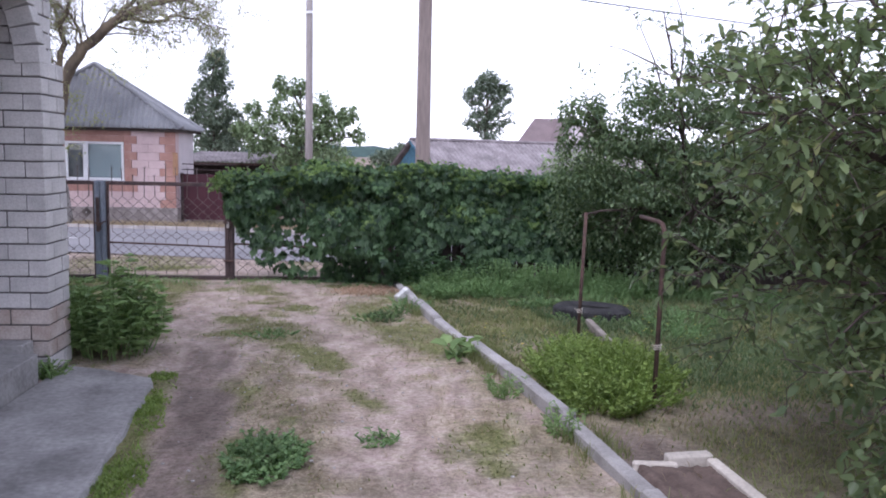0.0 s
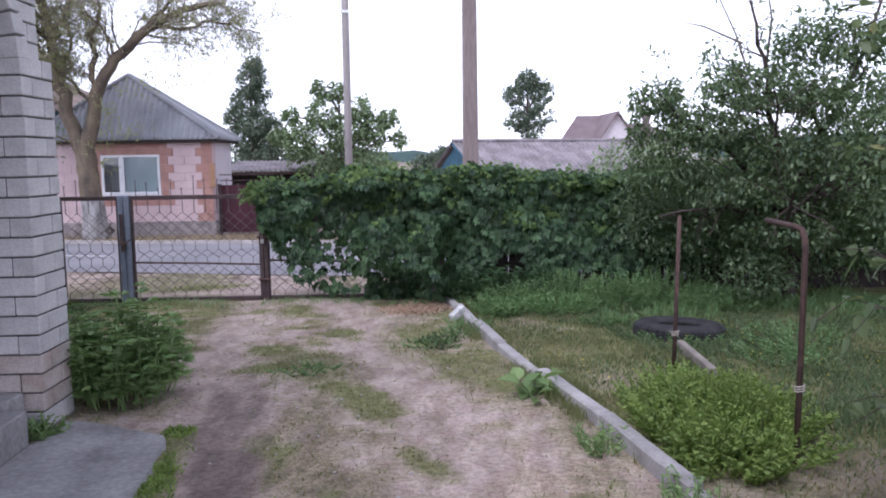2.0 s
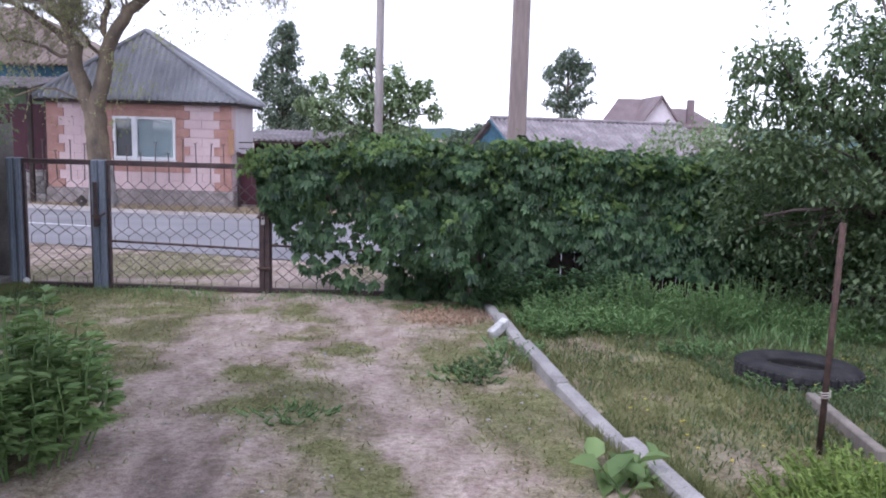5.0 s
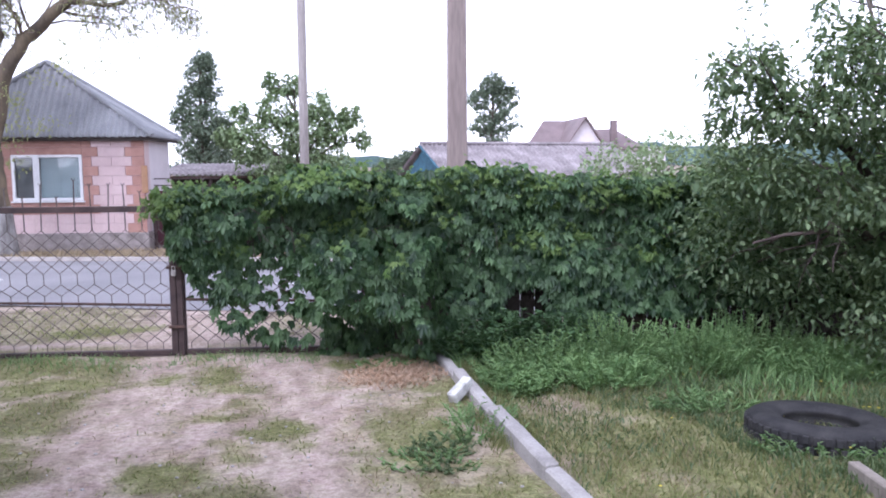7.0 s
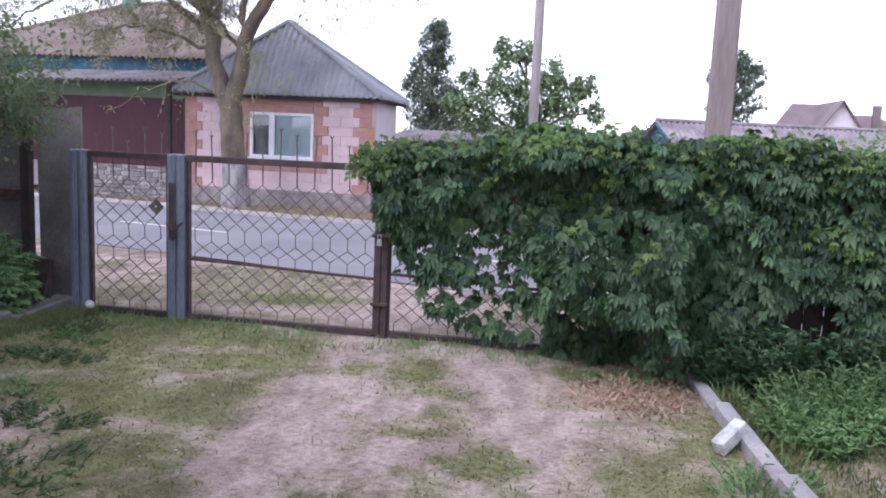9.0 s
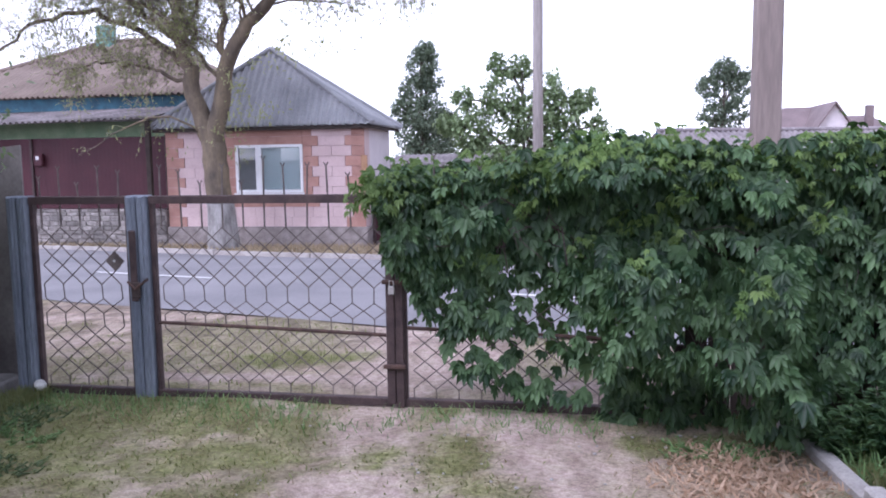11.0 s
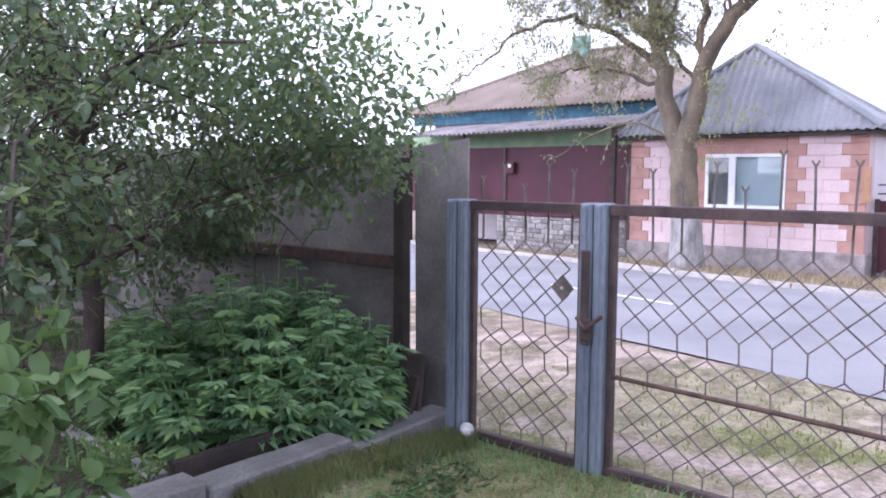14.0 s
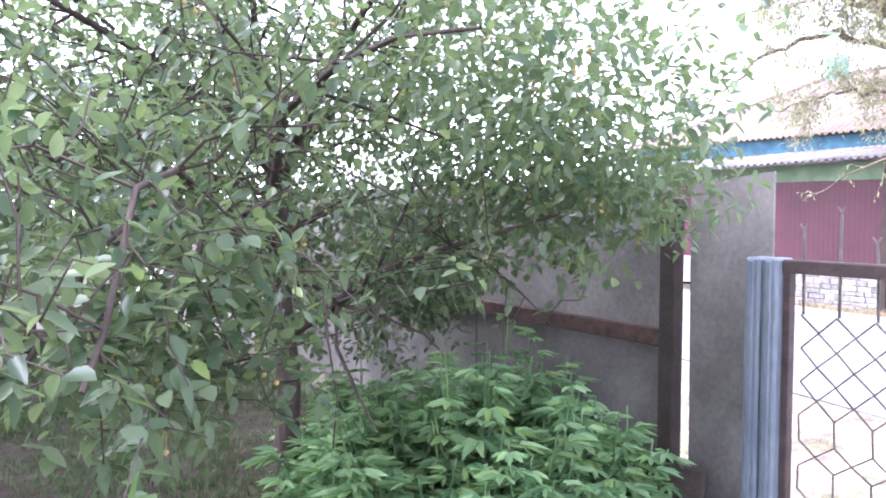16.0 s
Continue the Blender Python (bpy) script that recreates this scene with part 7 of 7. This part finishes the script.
def near_cherry():
    t = thing("cherry_bush", "leafy cherry bush with unripe fruit beside the kerb", "bush", 4.1, 2.7, 0.0)
    sk = Skeleton(61)
    sk.stroke([(4.2, 2.7, -0.05), (4.2, 2.7, 0.5), (4.15, 2.75, 0.9)], 0.05, 0.045, 0)
    for pts, r in (
        ([(4.15, 2.75, 0.9), (3.9, 2.9, 1.4), (3.5, 3.0, 1.7), (3.05, 3.1, 1.75)], 0.03),
        ([(4.15, 2.75, 0.9), (4.0, 2.8, 1.6), (3.7, 2.9, 2.1), (3.4, 3.0, 2.4)], 0.03),
        ([(4.15, 2.75, 0.8), (3.8, 2.9, 1.0), (3.4, 3.1, 1.0), (3.0, 3.2, 0.85)], 0.026),
        ([(4.18, 2.75, 0.7), (3.9, 2.5, 0.9), (3.6, 2.4, 0.8), (3.35, 2.4, 0.55)], 0.024),
        ([(4.15, 2.75, 0.9), (4.2, 3.3, 1.5), (4.1, 3.8, 1.9), (3.8, 4.1, 2.1)], 0.03),
        ([(4.15, 2.75, 0.9), (4.5, 2.9, 1.6), (4.7, 3.1, 2.3)], 0.03),
        ([(4.15, 2.75, 0.85), (4.4, 3.4, 1.1), (4.5, 4.0, 1.2)], 0.026),
        ([(4.15, 2.75, 0.9), (3.95, 2.4, 1.5), (3.7, 2.1, 1.9)], 0.026),
        ([(4.0, 2.8, 1.6), (3.55, 2.68, 1.77), (3.15, 2.66, 1.80), (2.88, 2.66, 1.66)], 0.014),
        ([(3.75, 2.72, 1.7), (3.4, 2.6, 1.68), (3.1, 2.6, 1.6)], 0.011),
    ):
        sk.stroke(pts, r, 0.006, 12, 0.55, 0.18, 2, 0.15, 0.2)
    sk.wood("trunk", DARK_BARK, t, 7)
    pos, way = sk.leaf_spots(26)
    pp, dd = [pos], [way]
    for cc, rr, n in (((3.9, 2.7, 0.55), (0.5, 0.4, 0.5), 1300), ((4.2, 3.2, 1.2), (0.7, 0.5, 0.6), 1800), ((3.9, 2.9, 1.9), (0.7, 0.5, 0.5), 1100), ((3.5, 3.1, 1.35), (0.45, 0.35, 0.35), 600), ((3.75, 2.45, 0.2), (0.4, 0.35, 0.25), 500), ((3.55, 2.95, 0.75), (0.3, 0.3, 0.35), 320), ((4.4, 3.6, 0.75), (0.6, 0.5, 0.7), 1800), ((3.75, 3.3, 1.3), (0.4, 0.35, 0.4), 600), ((3.4, 2.3, 0.25), (0.22, 0.3, 0.24), 260), ((4.6, 4.1, 1.2), (0.7, 0.6, 1.1), 2600), ((3.5, 2.8, 2.0), (0.5, 0.4, 0.4), 260)):
        p, d = clump(cc, rr, n, 0.25, 0.3, 0.35)
        pp.append(p), dd.append(d)
    pos, way = np.concatenate(pp), np.concatenate(dd)
    foliage("crown", pos, way, 0.060, 0.035, BUSH, t, "pointed green leaves", hang=0.2, rounded=True)
    pick = rng.choice(len(pos), 150, replace=False)
    bm = bmesh.new()
    for i in pick:
        p = Vector(pos[i]) + Vector((0, 0, -0.03))
        bmesh.ops.create_icosphere(bm, subdivisions=1, radius=0.0065, matrix=Matrix.Translation(p))
    child(t, part("fruit", bm, FRUIT, None, "small yellow-green unripe cherries"))


near_cherry()


def far_tree(name, label, x, y, clumps, trunk_r, high, leaf, mat, seed, gaps=0.3):
    t = thing(name, label, "tree", x, y, float(ground_z(x, y)))
    sk = Skeleton(seed)
    r = random.Random(seed)
    sk.stroke([(x, y, -0.8), (x, y, high * 0.5), (x, y, high * 0.9)], trunk_r, trunk_r * 0.25, 0)
    pp, dd = [], []
    for cx, cz, rx, rz, n in clumps:
        c = (x + cx, y + r.uniform(-0.3, 0.3) * rx, cz)
        sk.stroke([(x, y, max(cz - rz - 0.6, 0.2)), (x + cx * 0.5, y, cz - rz * 0.5), c], trunk_r * 0.4, 0.02, 5, rx * 0.8, 0.0, 1)
        p, d = clump(c, (rx, rx, rz), n, 0.35, gaps, max(rx * 0.6, 0.4))
        pp.append(p), dd.append(d)
    sk.wood("trunk", BARK, t, 7)
    p, d = np.concatenate(pp), np.concatenate(dd)
    foliage("crown", p, d, leaf, leaf * 0.6, mat, t, hang=0.3)


far_tree("poplar", "tall slim poplar behind the houses", -6.73, 41.0, [(0.1, 5.5, 0.75, 0.9, 1700), (-0.3, 4.3, 0.9, 0.9, 1900), (0.3, 3.4, 1.0, 0.9, 2000), (-0.45, 2.6, 0.9, 0.9, 1900), (0.6, 2.2, 1.0, 0.9, 1700), (0.15, 6.2, 0.5, 0.5, 600), (1.1, 3.0, 0.6, 0.7, 900), (-0.9, 3.6, 0.5, 0.6, 700), (0.0, 1.2, 1.3, 0.8, 1900), (0.55, 4.9, 0.5, 0.6, 700)], 0.2, 6.0, 0.15, POPLAR_LEAF, 71, 0.32)
far_tree("walnut_tree", "broad fresh green tree beyond the street", -0.95, 25.4, [(-1.25, 2.1, 0.62, 0.6, 1300), (-0.5, 2.9, 0.6, 0.6, 1300), (-0.1, 3.5, 0.34, 0.36, 520), (0.55, 3.0, 0.45, 0.45, 800), (1.0, 2.4, 0.55, 0.5, 1000), (0.2, 2.2, 0.8, 0.6, 1500), (-0.6, 1.6, 0.95, 0.6, 1500), (0.7, 1.4, 0.95, 0.6, 1500), (1.45, 2.75, 0.3, 0.34, 420), (-1.55, 2.85, 0.28, 0.3, 360), (-0.65, 3.65, 0.26, 0.26, 300), (1.75, 2.1, 0.3, 0.3, 300), (-1.9, 2.2, 0.3, 0.3, 300)], 0.10, 2.6, 0.12, FAR_LEAF, 72, 0.3)
far_tree("far_tree", "dark round-headed tree in the distance", 13.75, 90.0, [(0.0, 9.8, 1.3, 1.4, 1200), (-1.5, 8.3, 1.4, 1.2, 1200), (1.6, 8.6, 1.5, 1.3, 1200), (0.1, 7.2, 2.0, 1.3, 1500), (-1.2, 5.6, 1.6, 1.0, 1000), (1.4, 5.9, 1.6, 1.0, 1000), (0.2, 4.4, 1.8, 0.9, 900)], 0.4, 9.5, 0.34, POPLAR_LEAF, 73, 0.4)
far_tree("far_tree", "low dark tree behind the barn", 3.6, 62.0, [(0.0, 1.6, 1.3, 0.9, 900), (1.2, 1.9, 1.2, 0.9, 900), (-1.4, 1.2, 1.2, 0.7, 700)], 0.2, 1.8, 0.3, POPLAR_LEAF, 74, 0.2)
far_tree("far_tree", "low dark tree behind the houses", -8.6, 55.0, [(0.0, 1.4, 2.2, 1.4, 1400), (3.0, 1.2, 2.2, 1.2, 1400), (6.0, 1.0, 2.2, 1.1, 1400)], 0.2, 1.8, 0.3, POPLAR_LEAF, 75, 0.2)
far_tree("shrub", "green shrub beyond the street", 7.6, 24.0, [(0.0, 1.2, 1.3, 0.9, 1200), (1.6, 1.4, 1.3, 1.0, 1200), (3.4, 1.2, 1.5, 1.1, 1200)], 0.08, 1.3, 0.14, FAR_LEAF, 76, 0.2)


def orchard_tree(x, y, seed, clumps):
    t = thing("fruit_tree", "leafy green fruit tree, two at the orchard back, one unseen for shade", "tree", x, y, -0.05, group="trees of the orchard")
    sk = Skeleton(seed)
    sk.stroke([(x, y, -0.15), (x, y, 1.0), (x + 0.1, y, 1.8)], 0.08, 0.05, 6, 0.9, 0.05, 2)
    pp, dd = [], []
    for cx, cy, cz, r, rz, n in clumps:
        sk.stroke([(x, y, 0.8), (x + cx * 0.6, y + cy * 0.6, cz * 0.8), (x + cx, y + cy, cz)], 0.04, 0.01, 5, 0.5, 0.05, 1)
        p, d = clump((x + cx, y + cy, cz), (r, r, rz), n, 0.35, 0.25, 0.4)
        pp.append(p), dd.append(d)
    sk.wood("trunk", DARK_BARK, t, 7)
    p, d = np.concatenate(pp), np.concatenate(dd)
    foliage("crown", p, d, 0.085, 0.048, CHERRY, t, hang=0.4)


orchard_tree(-8.4, 8.0, 81, ((0, 0, 1.5, 1.5, 0.9, 4600), (0.4, -1.0, 1.2, 1.2, 1.0, 3600), (-0.6, 1.0, 1.6, 1.2, 1.1, 2600)))
# added tree, out of view, whose crown shades the orchard ground
orchard_tree(-5.4, 5.7, 83, ((0, 0, 1.9, 1.2, 0.6, 4200), (0.5, 0.6, 1.7, 0.9, 0.5, 2200), (-0.9, 0.5, 1.9, 1.1, 0.6, 3000)))
orchard_tree(-7.6, 6.0, 82, ((0, 0, 1.6, 1.5, 0.9, 4600), (0.5, 0.3, 1.0, 1.1, 0.9, 3600), (-0.2, -0.9, 1.5, 1.2, 1.1, 2600)))


# ---- loose things in the yard ----
def tyre():
    """A lorry tyre lying flat: tread blocks, rounded shoulders, open middle."""
    t = thing("tyre", "old black lorry tyre lying flat in the grass", "tyre", 3.56, 7.27, float(ground_z(3.56, 7.27)))
    bm = bmesh.new()
    profile = [(0.225, 0.045), (0.235, 0.03), (0.30, 0.0), (0.385, 0.0), (0.425, 0.02), (0.44, 0.05), (0.44, 0.15), (0.425, 0.18), (0.385, 0.20), (0.30, 0.20), (0.235, 0.17), (0.225, 0.155), (0.25, 0.12), (0.25, 0.08)]
    n = 56
    rings = []
    for k in range(n):
        a = 2 * math.pi * k / n
        rings.append([bm.verts.new((r * math.cos(a), r * math.sin(a), z)) for r, z in profile])
    for k in range(n):
        for j in range(len(profile)):
            bm.faces.new((rings[k][j], rings[(k + 1) % n][j], rings[(k + 1) % n][(j + 1) % len(profile)], rings[k][(j + 1) % len(profile)]))
    body = part("carcass", bm, RUBBER, t, flat=False)
    bm = bmesh.new()
    for k in range(46):
        for z, shift in ((0.055, 0), (0.125, 0.5)):
            a = 2 * math.pi * (k + shift) / 46
            made = box(bm, (0.432, -0.02, z - 0.028), (0.456, 0.02, z + 0.028), 0.004)
            bmesh.ops.rotate(bm, verts=made, cent=(0, 0, 0), matrix=Matrix.Rotation(a, 3, "Z"))
    part("tread", bm, RUBBER, t, "worn tread blocks")
    t.rotation_euler = (radians(-2), radians(3), 0.4)
    t.scale = (0.85, 0.85, 0.76)
    t.location.z -= 0.03


tyre()


def pipe_stand(name, points, label, wire_z):
    p = thing(name, label, "pipe", *points[0])
    base = Vector(points[0])
    bm = bmesh.new()
    tube(bm, [Vector(q) - base for q in points], 0.0145, 10)
    part("tube", bm, RUST, p, flat=False)
    bm = bmesh.new()
    i = min(wire_z, 0.9)
    at = Vector(points[0]).lerp(Vector(points[1]), i / (points[1][2] - points[0][2])) - base
    for k in range(3):
        tube(bm, [at + Vector((0.024 * math.cos(a), 0.024 * math.sin(a), 0.012 * k + 0.004 * a)) for a in (j * math.pi / 4 for j in range(9))], 0.003, 4)
    tube(bm, [at, at + Vector((-0.05, -0.03, 0.05))], 0.003, 4)
    part("tie_wire", bm, PALE_WOOD, p, "twisted pale wire")
    return p


pipe_stand("garden_pipe", [(3.065, 5.88, -0.05), (3.11, 5.95, 1.085)], "straight rusty steel pipe standing in the grass", 0.30)
pipe_stand("garden_pipe", [(3.12, 4.2, -0.1), (3.14, 4.22, 1.06), (3.14, 4.235, 1.105), (3.138, 4.26, 1.135), (3.13, 4.30, 1.145), (3.11, 4.58, 1.155)], "rusty steel pipe bent over at the top", 0.45)

bm = bmesh.new()
box(bm, (-0.028, -0.43, -0.03), (0.028, 0.43, 0.06), 0.006)
plank = part("old_plank", bm, WOOD)
plank.matrix_world = Matrix.Translation((3.33, 6.2, 0.0)) @ Matrix.Rotation(-0.06, 4, "Z")
tagged(plank, "grey weathered plank lying in the grass", "plank")

bm = bmesh.new()
box(bm, (-0.032, -0.105, -0.038), (0.032, 0.105, 0.038), 0.008)
for v in bm.verts:
    v.co += Vector((noise.noise(v.co * 14), noise.noise(v.co * 11 + Vector((4, 0, 0))), 0)) * 0.01
white = part("painted_brick", bm, WHITE_STONE)
white.matrix_world = Matrix.Translation((1.69, 8.22, -0.005)) @ Matrix.Rotation(-0.65, 4, "Z") @ Matrix.Rotation(0.35, 4, "X")
tagged(white, "whitewashed brick leaning on the kerb", "brick")


def garden_bed():
    b = thing("garden_bed", "small dug bed edged with pale boards", "garden bed", 2.9, 2.9, 0.0)
    for pname, lo, hi, turn in (("edging", (2.66, 3.16, 0.0), (2.88, 3.2, 0.05), -0.1), ("edging", (2.84, 3.2, 0.0), (3.08, 3.27, 0.07), 0.12), ("edging", (3.06, 2.2, 0.0), (3.12, 3.2, 0.06), 0.05)):
        child(b, block(pname, lo, hi, PALE_WOOD, None, "pale weathered board", 0.008, turn=turn))
    bm = bmesh.new()
    bmesh.ops.create_grid(bm, x_segments=16, y_segments=30, size=0.5)
    for v in bm.verts:
        e = max(abs(v.co.x), abs(v.co.y))
        v.co = Vector((2.87 + v.co.x * 0.42, 2.6 + v.co.y * 1.2, (0.035 + 0.03 * noise.noise(v.co * 9)) if e < 0.49 else -0.03))
    child(b, part("soil", bm, EARTH, None, "bare brown soil", flat=False))


garden_bed()


def clods():
    """Small stones and crumbs of earth on the drive."""
    g = thing("gravel", "small stones and crumbs scattered on the sandy drive", "gravel", 0.8, 6.0, 0.0, kind="stuff")
    bm = bmesh.new()
    r = random.Random(8)
    for _ in range(420):
        x, y = r.uniform(-1.2, 2.1), r.uniform(2.4, 9.7)
        if x > float(kerb_x(y)) - 0.05 or (y < 5.1 and x < 0.2):
            continue
        s = r.uniform(0.003, 0.012)
        bmesh.ops.create_icosphere(bm, subdivisions=1, radius=s, matrix=Matrix.Translation((x, y, float(ground_z(x, y)) + s * 0.2)) @ Matrix.Diagonal((1, r.uniform(0.6, 1.3), 0.6, 1)))
    child(g, part("stones", bm, KERB))


clods()
